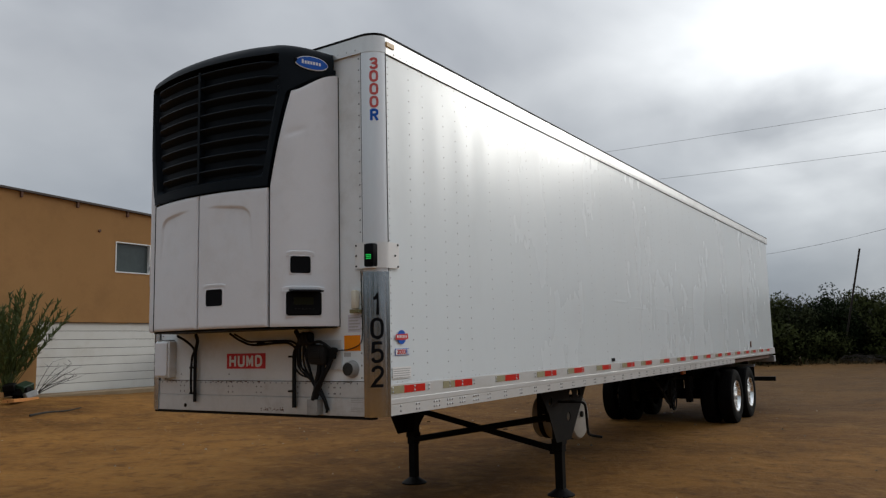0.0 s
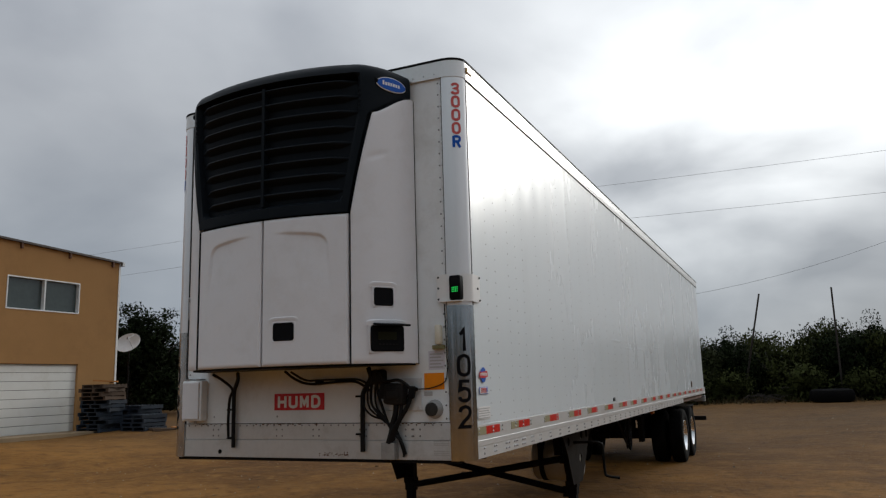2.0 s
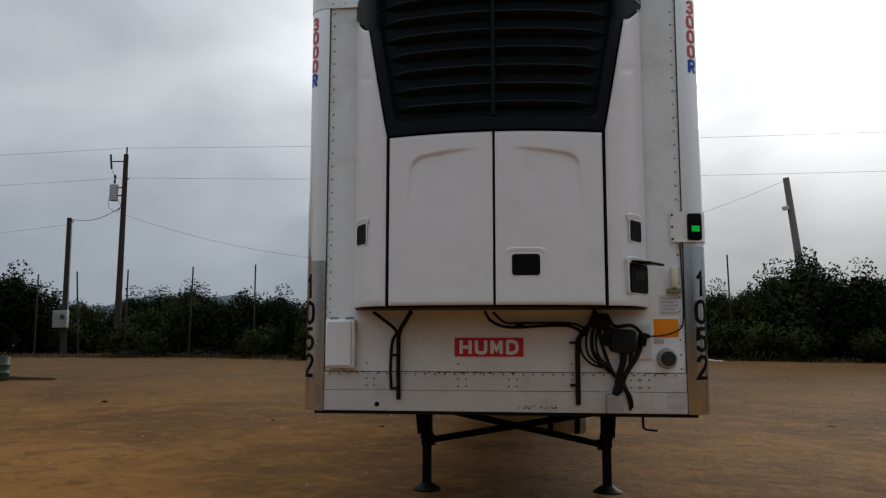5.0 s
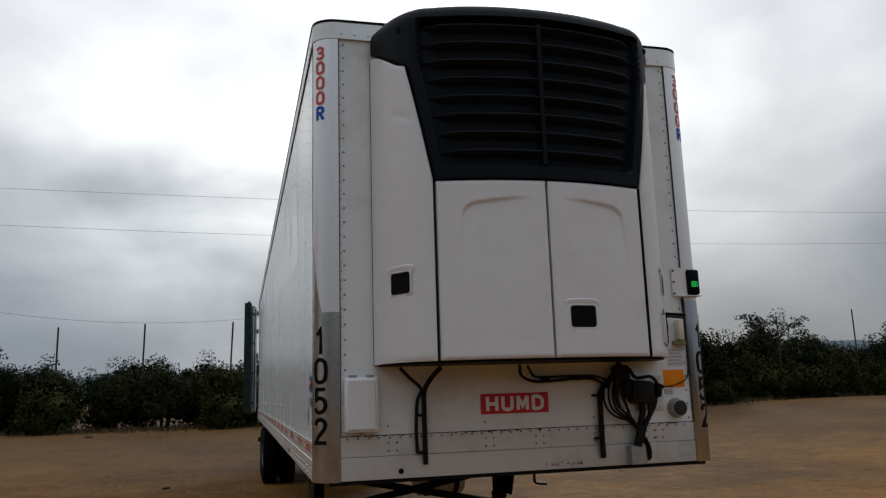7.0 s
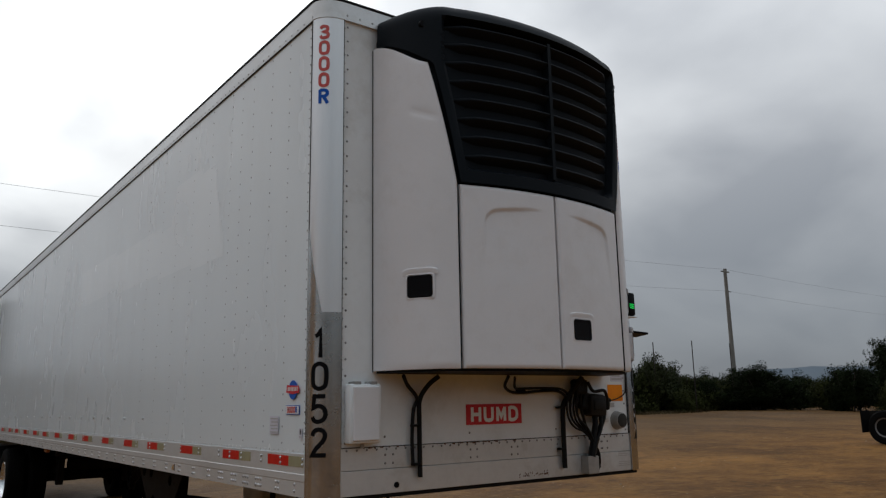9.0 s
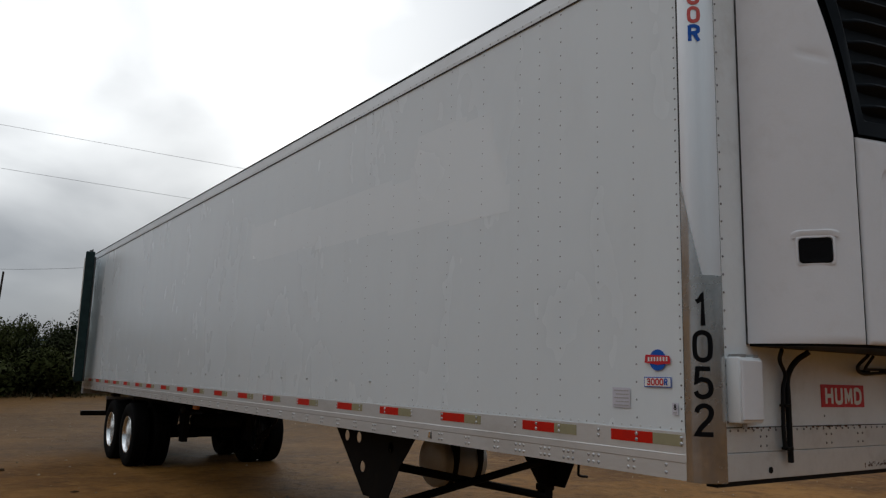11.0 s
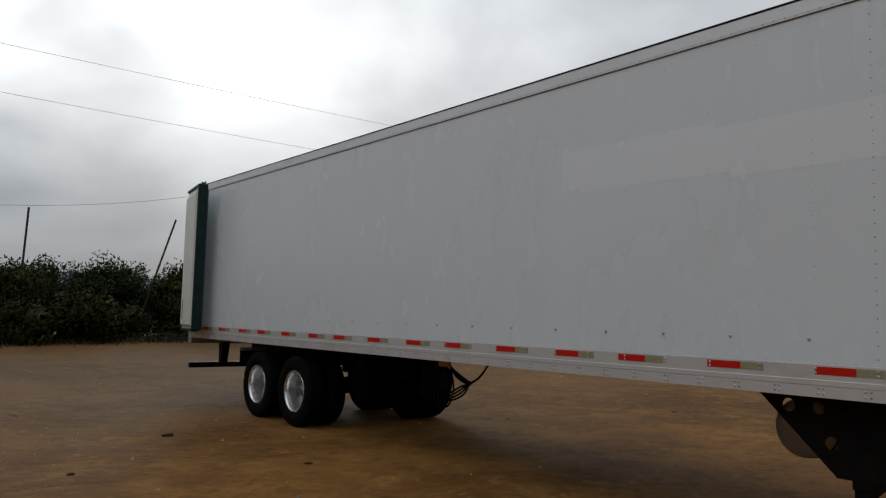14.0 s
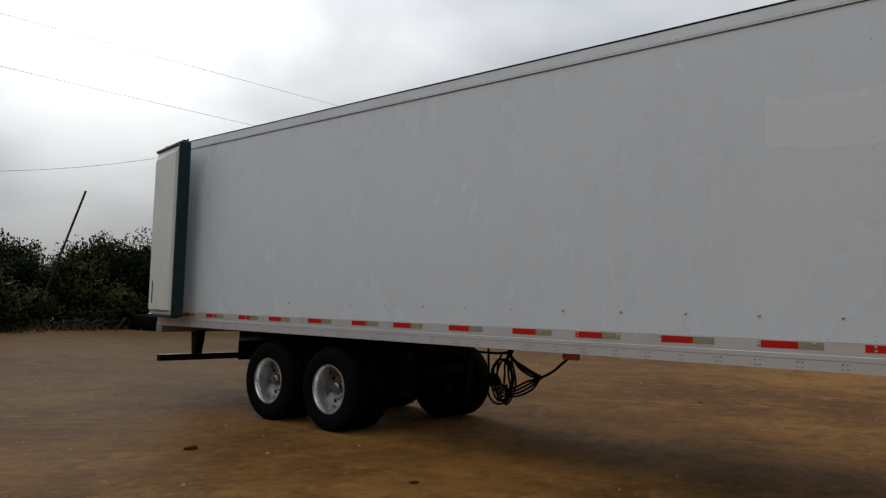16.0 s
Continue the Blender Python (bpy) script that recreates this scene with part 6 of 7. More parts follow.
def build_house():
    house = thing("warehouse_building", "tan stuccoed two-storey building with a white garage door", "building")
    y0, y1 = 1.0, 17.65

    def roof_z(y):
        return 6.66 + (17.65 - y) * 0.042
    # street wall with openings: built of blocks round the window and the door
    gy0, gy1, gz = 10.02, 15.90, 2.68
    wy0, wy1, wz0, wz1 = 12.82, 15.79, 4.53, 5.68
    b = plate_with_holes(bmesh.new(), [(y0, -0.1), (gy0, -0.1), (gy0, gz), (gy1, gz), (gy1, -0.1), (y1, -0.1), (y1, roof_z(y1)), (y0, roof_z(y0))], (), BX - 0.25, BX,
                         [[(wy0, wz0), (wy1, wz0), (wy1, wz1), (wy0, wz1)]])
    part("wall", b, STUCCO, house, "tan stucco street wall")
    b = bmesh.new()
    prism(b, [(BX - 14, -0.1), (BX - 0.25, -0.1), (BX - 0.25, roof_z(y1)), (BX - 14, roof_z(y1))], "y", y1 - 0.25, y1)
    prism(b, [(BX - 14, -0.1), (BX - 0.25, -0.1), (BX - 0.25, roof_z(y0)), (BX - 14, roof_z(y0))], "y", y0, y0 + 0.25)
    box(b, (BX - 14.2, y0, -0.1), (BX - 14, y1, roof_z(y1)))
    part("side_wall", b, STUCCO, house)
    b = bmesh.new()
    box(b, (BX - 0.01, y1 - 0.06, BZ), (BX + 0.025, y1 + 0.02, roof_z(y1) - 0.05))
    part("corner_trim", b, TRIM_WHITE, house, "thin pale corner trim")
    b = bmesh.new()
    prism(b, [(y0 - 0.1, roof_z(y0)), (y1 + 0.06, roof_z(y1)), (y1 + 0.06, roof_z(y1) + 0.07), (y0 - 0.1, roof_z(y0) + 0.07)], "x", BX - 14.2, BX + 0.12)
    part("roof", b, TRIM_DARK, house, "low dark sheet roof edge")
    b = bmesh.new()
    obox(b, (BX + 0.10, y1 + 0.04, roof_z(y1) - 0.02), (0.12, 0.12, 0.16))
    part("gutter_end", b, GALV, house)
    for k in range(8):
        y = 3.4 + k * 2.0 - 0.15
        b = bmesh.new()
        box(b, (BX, y - 0.035, roof_z(y) - 0.20), (BX + 0.10, y + 0.035, roof_z(y) + 0.005))
        part("purlin_end", b, RUST, house)
    # window
    b = bmesh.new()
    box(b, (BX - 0.15, wy0 + 0.05, wz0 + 0.05), (BX - 0.13, wy1 - 0.05, wz1 - 0.05))
    win = part("window", b, GLASS_DARK, house, "dark sliding window in a white frame")
    b = bmesh.new()
    for a, c in (((wy0, wz0), (wy1, wz0 + 0.04)), ((wy0, wz1 - 0.04), (wy1, wz1)), ((wy0, wz0 + 0.04), (wy0 + 0.04, wz1 - 0.04)), ((wy1 - 0.04, wz0 + 0.04), (wy1, wz1 - 0.04)),
                 ((14.28, wz0 + 0.04), (14.33, wz1 - 0.04))):
        box(b, (BX - 0.14, a[0], a[1]), (BX + 0.02, c[0], c[1]))
    part("window_frame", b, TRIM_WHITE, win)
    # garage door of ribbed panels
    b = bmesh.new()
    box(b, (BX - 0.17, gy0, BZ - 0.1), (BX - 0.15, gy1, gz))
    gar = part("garage_door", b, TRIM_DARK, house, "white sectional garage door, closed")
    n = 8
    for k in range(n):
        z0 = BZ + (gz - BZ) * k / n
        z1 = BZ + (gz - BZ) * (k + 1) / n - 0.014
        b = bmesh.new()
        box(b, (BX - 0.15, gy0, z0), (BX - 0.10, gy1, z1), 0.008)
        part("door_section", b, DOOR_WHITE, gar)
    b = bmesh.new()
    box(b, (BX - 0.02, 9.0, -0.1), (BX + 1.3, 17.7, BZ + 0.005), 0.01)
    ap = part("concrete_apron", b, CONCRETE, None, "worn concrete apron before the garage door")
    tagged(ap, category="pavement", kind="structure")
    # vent spot
    b = lathe(bmesh.new(), [(0.0, 0.06), (0.05, 0.05)], (BX, 12.15, 6.0), "x", 10)
    part("vent_pipe", b, RUST, house)


build_house()


# ---- greenery ----
NRM = []          # soft normals of the leaves made last


def leaf_cloud(rnd, centres, per, spread_, size, squash=0.8, fresh=True):
    """Vertices and faces of many small folded leaves round the centres."""
    V, F = [], []
    NRM.clear() if fresh else None
    for c, s in centres:
        for _ in range(per):
            d = Vector((rnd.gauss(0, 1), rnd.gauss(0, 1), rnd.gauss(0, squash)))
            if d.length > 1.4:
                d = d * (1.4 / d.length)
            p = c + d * (spread_ * s * 0.5)
            u = Vector((rnd.gauss(0, 1), rnd.gauss(0, 1), rnd.gauss(0, 0.7))).normalized()
            w = u.orthogonal().normalized()
            w = (w * math.cos(rnd.random() * 6.3) + u.cross(w) * math.sin(rnd.random() * 6.3)).normalized()
            ln, wd = size * rnd.uniform(0.6, 1.5), size * rnd.uniform(0.25, 0.5)
            k = len(V)
            out = (d.normalized() + Vector((0, 0, 0.25)) + Vector((rnd.gauss(0, 0.2), rnd.gauss(0, 0.2), rnd.gauss(0, 0.2)))).normalized()
            if u.cross(w).dot(out) > 0:
                w = -w
            V += [p - u * ln * 0.5 - w * wd, p - u * ln * 0.5 + w * wd, p + u * ln * 0.6]
            NRM.extend([out] * 3)
            F.append((k, k + 1, k + 2))
    return V, F


def bush(seed, width, height, clumps, mat, leaf=0.092, per=100, low=0.12, name="brush_bush", label="", crown_shape=0.5):
    rnd = random.Random(seed)
    root = thing(name, label, "bush" if height < 4.6 else "tree", "brush along the fence")
    limbs = bmesh.new()
    centres = []
    stems = rnd.randint(4, 6)
    for s in range(stems):
        a = 2 * math.pi * s / stems + rnd.uniform(-0.4, 0.4)
        reach = width * rnd.uniform(0.18, 0.42)
        top = Vector((math.cos(a) * reach, math.sin(a) * reach, height * rnd.uniform(0.62, 0.92)))
        mid = Vector((math.cos(a) * reach * 0.45, math.sin(a) * reach * 0.45, height * 0.4)) + Vector((rnd.uniform(-0.15, 0.15), rnd.uniform(-0.15, 0.15), 0))
        foot = Vector((math.cos(a) * 0.15, math.sin(a) * 0.15, -0.1))
        path = smooth_path([foot, mid, top], 4)
        tube(limbs, path, 0.055 * height / 3, 5, 0.012)
        for t in range(5):
            q = path[2 + t] if 2 + t < len(path) else path[-1]
            tip = q + Vector((rnd.uniform(-0.7, 0.7), rnd.uniform(-0.7, 0.7), rnd.uniform(0.05, 0.7))) * (width / 3.4)
            tube(limbs, [q, (q + tip) / 2 + Vector((0, 0, 0.06)), tip], 0.018, 4, 0.006)
            centres.append((tip, rnd.uniform(0.7, 1.2)))
    while len(centres) < clumps:
        a, r = rnd.uniform(0, 2 * math.pi), math.sqrt(rnd.random())
        zz = rnd.uniform(low, 1.0)
        lim = width * 0.5 * (1 - max(0, zz - crown_shape) ** 2 * 2.2) * (0.75 + 0.25 * noise.noise((math.cos(a) * 1.5, math.sin(a) * 1.5, seed + zz * 2)))
        centres.append((Vector((math.cos(a) * r * lim, math.sin(a) * r * lim, zz * height * (0.82 + 0.22 * noise.noise((math.cos(a) * r * 2, math.sin(a) * r * 2, seed))))), rnd.uniform(0.6, 1.25)))
    part("trunk", limbs, BARK, root, "several thin grey stems")
    V, F = leaf_cloud(rnd, centres, per, 0.62, leaf)
    V2, F2 = leaf_cloud(rnd, [(Vector((c.x * 0.72, c.y * 0.72, c.z * 0.84)), s) for c, s in centres], per // 7, 0.7, leaf * 2.4, 0.8, False)
    F += [tuple(i + len(V) for i in f) for f in F2]
    V += V2
    me = bpy.data.meshes.new("crown")
    me.from_pydata([tuple(v) for v in V], [], F)
    me.normals_split_custom_set_from_vertices([tuple(v) for v in NRM])
    me.materials.append(mat)
    crown = new("crown", me)
    crown.parent = root
    return root


def spread_tree(x, y):
    """A small open tree: crooked limbs that fan out flat, with a thin scatter of leaves."""
    rnd = random.Random(77)
    root = thing("small_tree", "small sparse tree with a flat open crown above the brush", "tree", "brush along the fence", (x, y, terrain(x, y)))
    limbs, tips = bmesh.new(), []
    tube(limbs, [(0, 0, -0.1), (0.05, 0, 1.6), (-0.05, 0.05, 2.9)], 0.075, 7, 0.05)
    for k in range(11):
        a = 2 * math.pi * k / 11 + rnd.uniform(-0.2, 0.2)
        r = rnd.uniform(0.7, 1.55)
        tip = Vector((math.cos(a) * r, math.sin(a) * r, 3.5 + rnd.uniform(-0.35, 0.6)))
        path = smooth_path([(-0.05, 0.05, 2.6 + rnd.uniform(0, 0.3)), (tip.x * 0.5, tip.y * 0.5, tip.z - 0.25), tip], 4)
        tube(limbs, path, 0.03, 5, 0.01)
        for q in range(3):
            t = path[-1 - 2 * q] + Vector((rnd.uniform(-0.3, 0.3), rnd.uniform(-0.3, 0.3), rnd.uniform(0.05, 0.3)))
            tube(limbs, [path[-1 - 2 * q], t], 0.012, 4, 0.005)
            tips.append((t, rnd.uniform(0.6, 1.1)))
    part("trunk", limbs, BARK, root, "thin crooked trunk with spreading limbs")
    V, F = leaf_cloud(rnd, tips, 34, 0.55, 0.1, 0.5)
    me = bpy.data.meshes.new("crown")
    me.from_pydata([tuple(v) for v in V], [], F)
    me.normals_split_custom_set_from_vertices([tuple(v) for v in NRM])
    me.materials.append(LEAF_A)
    new("crown", me).parent = root


def plant_row():
    rnd = random.Random(21)
    kinds = [bush(1, 3.6, 3.0, 95, LEAF_A, label="dense dark green thorny brush bush"), bush(2, 3.2, 2.6, 85, LEAF_B, label="olive green brush bush with fine leaves"),
             bush(3, 4.2, 3.3, 110, LEAF_A, label="dense dark green thorny brush bush"), bush(4, 3.0, 3.4, 70, LEAF_C, label="thin grey-green brush bush with open twigs", low=0.3),
             bush(5, 3.8, 2.3, 90, LEAF_B, label="olive green brush bush with fine leaves", low=0.03), bush(6, 2.6, 1.5, 55, LEAF_B, label="low olive brush at the foot of the thicket", low=0.0)]
    first = [True] * len(kinds)

    tops = [max(v.co.z for c in b.children for v in c.data.vertices) for b in kinds]
    CREST = ((-10.0, 3.55), (-8.6, 3.6), (-7.8, 3.3), (-6.3, 3.45), (-4.6, 3.6), (-3.2, 3.6), (-1.6, 3.5), (-0.4, 3.2), (0.3, 3.25), (1.2, 3.5), (2.4, 3.3), (3.5, 3.3), (4.5, 3.65), (6.2, 3.9), (8.5, 3.95), (9.8, 3.6), (11.0, 3.5))

    def crest(x):
        """Height of the thicket's uneven top along the trailer's end of the yard."""
        for (xa, za), (xb, zb) in zip(CREST, CREST[1:]):
            if xa <= x <= xb:
                return (0.25 + za + (zb - za) * (x - xa) / (xb - xa)) * (0.95 if x < 0 else 1.0)
        return None

    def put(k, x, y, s, turn, share=1.0):
        c = crest(x) if 20 < y < 40 and k != 5 else None
        if c is not None:
            rnd.random()
            tz = (c - terrain(x, y)) * share / tops[k] * 1.03
            s = min(s, 0.85)
            m = Matrix.Translation((x, y, terrain(x, y) - 0.05)) @ Matrix.Rotation(turn, 4, "Z") @ Matrix.Diagonal((s, s, tz, 1))
        else:
            m = Matrix.Translation((x, y, terrain(x, y) - 0.05)) @ Matrix.Rotation(turn, 4, "Z") @ Matrix.Diagonal((s, s, s * rnd.uniform(0.92, 1.1), 1))
        if first[k]:
            kinds[k].matrix_basis, first[k] = m, False
        else:
            ob = copy_thing(kinds[k], Matrix.Identity(4))
            ob.matrix_basis = m

    def front_y(x):
        return 26.9 + (5.6 if -27 < x < -18.5 else 0) + 1.2 * math.sin(x * 0.31) + (0.0 if x > -14 else 0.28 * (-14 - x) * 0.6) + (0 if x < 22 else (x - 22) * 0.12)
    x = -46.0
    while x < 64:
        tall = 0.97 + (0.26 if x < -24 else -0.07 if -8 < x < 6 else 0.28 if 6 < x < 20 else -0.09 if -17 < x < -8 else 0.0)
        put(rnd.choice((0, 1, 2, 3, 4)), x + rnd.uniform(-0.5, 0.5), front_y(x) + rnd.uniform(0.4, 1.4), tall * rnd.uniform(0.78, 1.1), rnd.uniform(0, 6.3), 0.84)
        put(rnd.choice((0, 2, 2, 4)), x + rnd.uniform(0.2, 1.5), front_y(x) + rnd.uniform(2.6, 4.2), tall * rnd.uniform(0.95, 1.25), rnd.uniform(0, 6.3))
        if rnd.random() < 0.75:
            put(5, x + rnd.uniform(-0.8, 0.8), front_y(x) - rnd.uniform(0.3, 0.9), rnd.uniform(0.7, 1.1), rnd.uniform(0, 6.3))
        x += 1.9
    # thin taller bushes standing out of the row
    for x, y, k in ((27.6, 30.2, 1.08), (33.5, 30.5, 1.12)):
        put(3, x, y, k, x)
    spread_tree(24.9, 29.6)
    # taller trees: behind the building, and by the far tractor
    tree = bush(31, 6.0, 5.6, 170, LEAF_A, leaf=0.12, label="large dark evergreen tree beside the building", name="yard_tree")
    tree.matrix_basis = pose(-24.7, 22.5, terrain(-24, 22), 0, 0, 30) @ Matrix.Diagonal((1.05, 1.05, 1.0, 1))
    for tx, ty, s in ((-28.5, 25.5, 0.9), (-31.5, 29.0, 0.72)):
        copy_thing(tree, Matrix.Identity(4)).matrix_basis = Matrix.Translation((tx, ty, terrain(tx, ty))) @ Matrix.Rotation(tx, 4, "Z") @ Matrix.Diagonal((s, s, s, 1))
    for tx, ty, s, tall in ((52.5, 20.5, 0.80, 0.98), (55.0, 16.6, 0.85, 0.82), (64.0, 12.0, 1.04, 0.64), (46.0, 27.0, 0.97, 0.60)):
        copy_thing(tree, Matrix.Identity(4)).matrix_basis = Matrix.Translation((tx, ty, terrain(tx, ty))) @ Matrix.Rotation(tx, 4, "Z") @ Matrix.Diagonal((s, s, tall, 1))
    # brush closing the yard on its other edges
    for k in range(34):
        a = radians(-8 + k * 0.9)
        put(rnd.choice((0, 2, 4)), 66 + rnd.uniform(-2, 2), 34 - k * 1.9, 1.05 * rnd.uniform(0.85, 1.15), rnd.uniform(0, 6.3))
    for k in range(16):
        put(rnd.choice((0, 2, 4, 1)), 47 + rnd.uniform(-1.5, 1.5) + 0.3 * k, 31 - k * 1.9, rnd.uniform(0.75, 1.0), rnd.uniform(0, 6.3))
    for k in range(15):
        put(rnd.choice((0, 2, 4)), -44 + k * 6.8 + rnd.uniform(-1, 1), -34 + rnd.uniform(-2, 2), 1.9 * rnd.uniform(0.85, 1.15), rnd.uniform(0, 6.3))


plant_row()


def build_grass():
    rnd = random.Random(8)
    V, F = [], []
    for k in range(17000):
        x = rnd.uniform(-40, 44)
        y = 26.1 + 1.2 * math.sin(x * 0.31) + (0.0 if x > -14 else 0.17 * (-14 - x)) + (0 if x < 22 else (x - 22) * 0.12) + rnd.gauss(0.25, 0.6)
        h = rnd.uniform(0.05, 0.26)
        z = terrain(x, y) - 0.02
        dx, dy = rnd.uniform(-0.2, 0.2), rnd.uniform(-0.2, 0.2)
        a = rnd.uniform(0, 6.3)
        w = 0.02
        i = len(V)
        V += [(x - w * math.cos(a), y - w * math.sin(a), z), (x + w * math.cos(a), y + w * math.sin(a), z), (x + dx, y + dy, z + h)]
        F.append((i, i + 1, i + 2))
    me = bpy.data.meshes.new("dry_grass")
    me.from_pydata(V, [], F)
    me.materials.append(DRY_GRASS)
    tagged(new("dry_grass", me), "dry straw-coloured grass along the foot of the brush", "grass", kind="stuff")


build_grass()


def build_brush_piles():
    """Heaps of dead branches at the foot of the thicket."""
    for k, (x, y, r) in enumerate(((-13.4, 27.0, 1.3), (-9.6, 27.6, 0.9), (2.2, 26.3, 0.8), (12.4, 27.2, 1.0), (-17.0, 26.8, 0.9))):
        rnd = random.Random(60 + k)
        root = thing("brush_pile", "low heap of dead grey-brown branches", "brush pile", "dead brush heaps", (x, y, terrain(x, y)))
        b = bmesh.new()
        for q in range(46):
            a = rnd.uniform(0, 6.3)
            p = Vector((rnd.gauss(0, r * 0.45), rnd.gauss(0, r * 0.25), 0.02 + abs(rnd.gauss(0, 0.16))))
            d = Vector((math.cos(a), math.sin(a) * 0.7, rnd.uniform(-0.15, 0.35))) * rnd.uniform(0.3, 0.8)
            tube(b, [p - d * 0.5, p + Vector((0, 0, 0.04)), p + d * 0.5], rnd.uniform(0.008, 0.024), 4, 0.006)
        part("tangle", b, BARK, root, kind="stuff")


build_brush_piles()


# ---- fence posts, poles and wires ----
def build_posts():
    post = None
    spots = [(-21.9, 27.6, 4.3, 0, 0), (-17.4, 27.2, 4.45, 0, 0), (-14.4, 27.2, 4.55, 1, 0), (-11.5, 27.0, 4.6, 0, 0), (-8.35, 27.0, 4.45, 0, 1), (-5.3, 27.0, 4.56, 1, 0), (-2.03, 26.9, 4.60, 2, 0),
             (2.42, 26.9, 4.66, 13, -12.5), (4.95, 27.6, 4.8, 0, 0), (8.3, 27.5, 4.87, -1, 0), (11.6, 27.0, 4.6, 0, 0), (15.0, 27.0, 4.55, 0, 0), (18.8, 27.0, 4.80, 1, 0), (23.2, 27.2, 4.7, 0, 0),
             (27.98, 27.6, 5.08, 0, 0), (32.7, 27.8, 5.02, 0, 0), (36.75, 28.0, 5.22, 0, 0), (41.2, 28.3, 5.50, 0, 0), (46.0, 28.6, 5.5, 0, 0)]
    for x, y, top, lean, nod in spots:
        h = top - terrain(x, y)
        if post is None:
            b = bmesh.new()
            lathe(b, [(-0.3, 0.036), (1.0, 0.036), (2.5, 0.033), (4.0, 0.032)], (0, 0, 0), "z", 10)
            post = part("fence_post", b, POLE_WOOD, None, "tall thin dark fence post rising out of the brush", smooth=40)
            tagged(post, category="post", group="fence posts")
            ob = post
        else:
            ob = copy_thing(post, Matrix.Identity(4))
        if lean > 5:
            tagged(ob, label="tall thin dark fence post leaning over")
        way_up = Vector((math.tan(radians(lean)), math.tan(radians(nod)), 1.0))
        ob.matrix_basis = Matrix.Translation((x - way_up.x * h, y - way_up.y * h, terrain(x, y))) @ Vector((0, 0, 1)).rotation_difference(way_up).to_matrix().to_4x4() @ Matrix.Diagonal((1, 1, h * way_up.length / 4.0, 1))


build_posts()


def pole(name, label, x, y, top, r, mat, lean=0.0):
    z = terrain(x, y)
    b = bmesh.new()
    lathe(b, [(-0.4, r * 1.25), (2.0, r * 1.15), ((top - z) * 0.6, r), (top - z, r * 0.85)], (0, 0, 0), "z", 14)
    root = thing(name, label, "utility pole")
    part("pole_shaft", b, mat, root, smooth=40)
    root.matrix_basis = pose(x, y, z, 0, lean, 0)
    return root, top - z


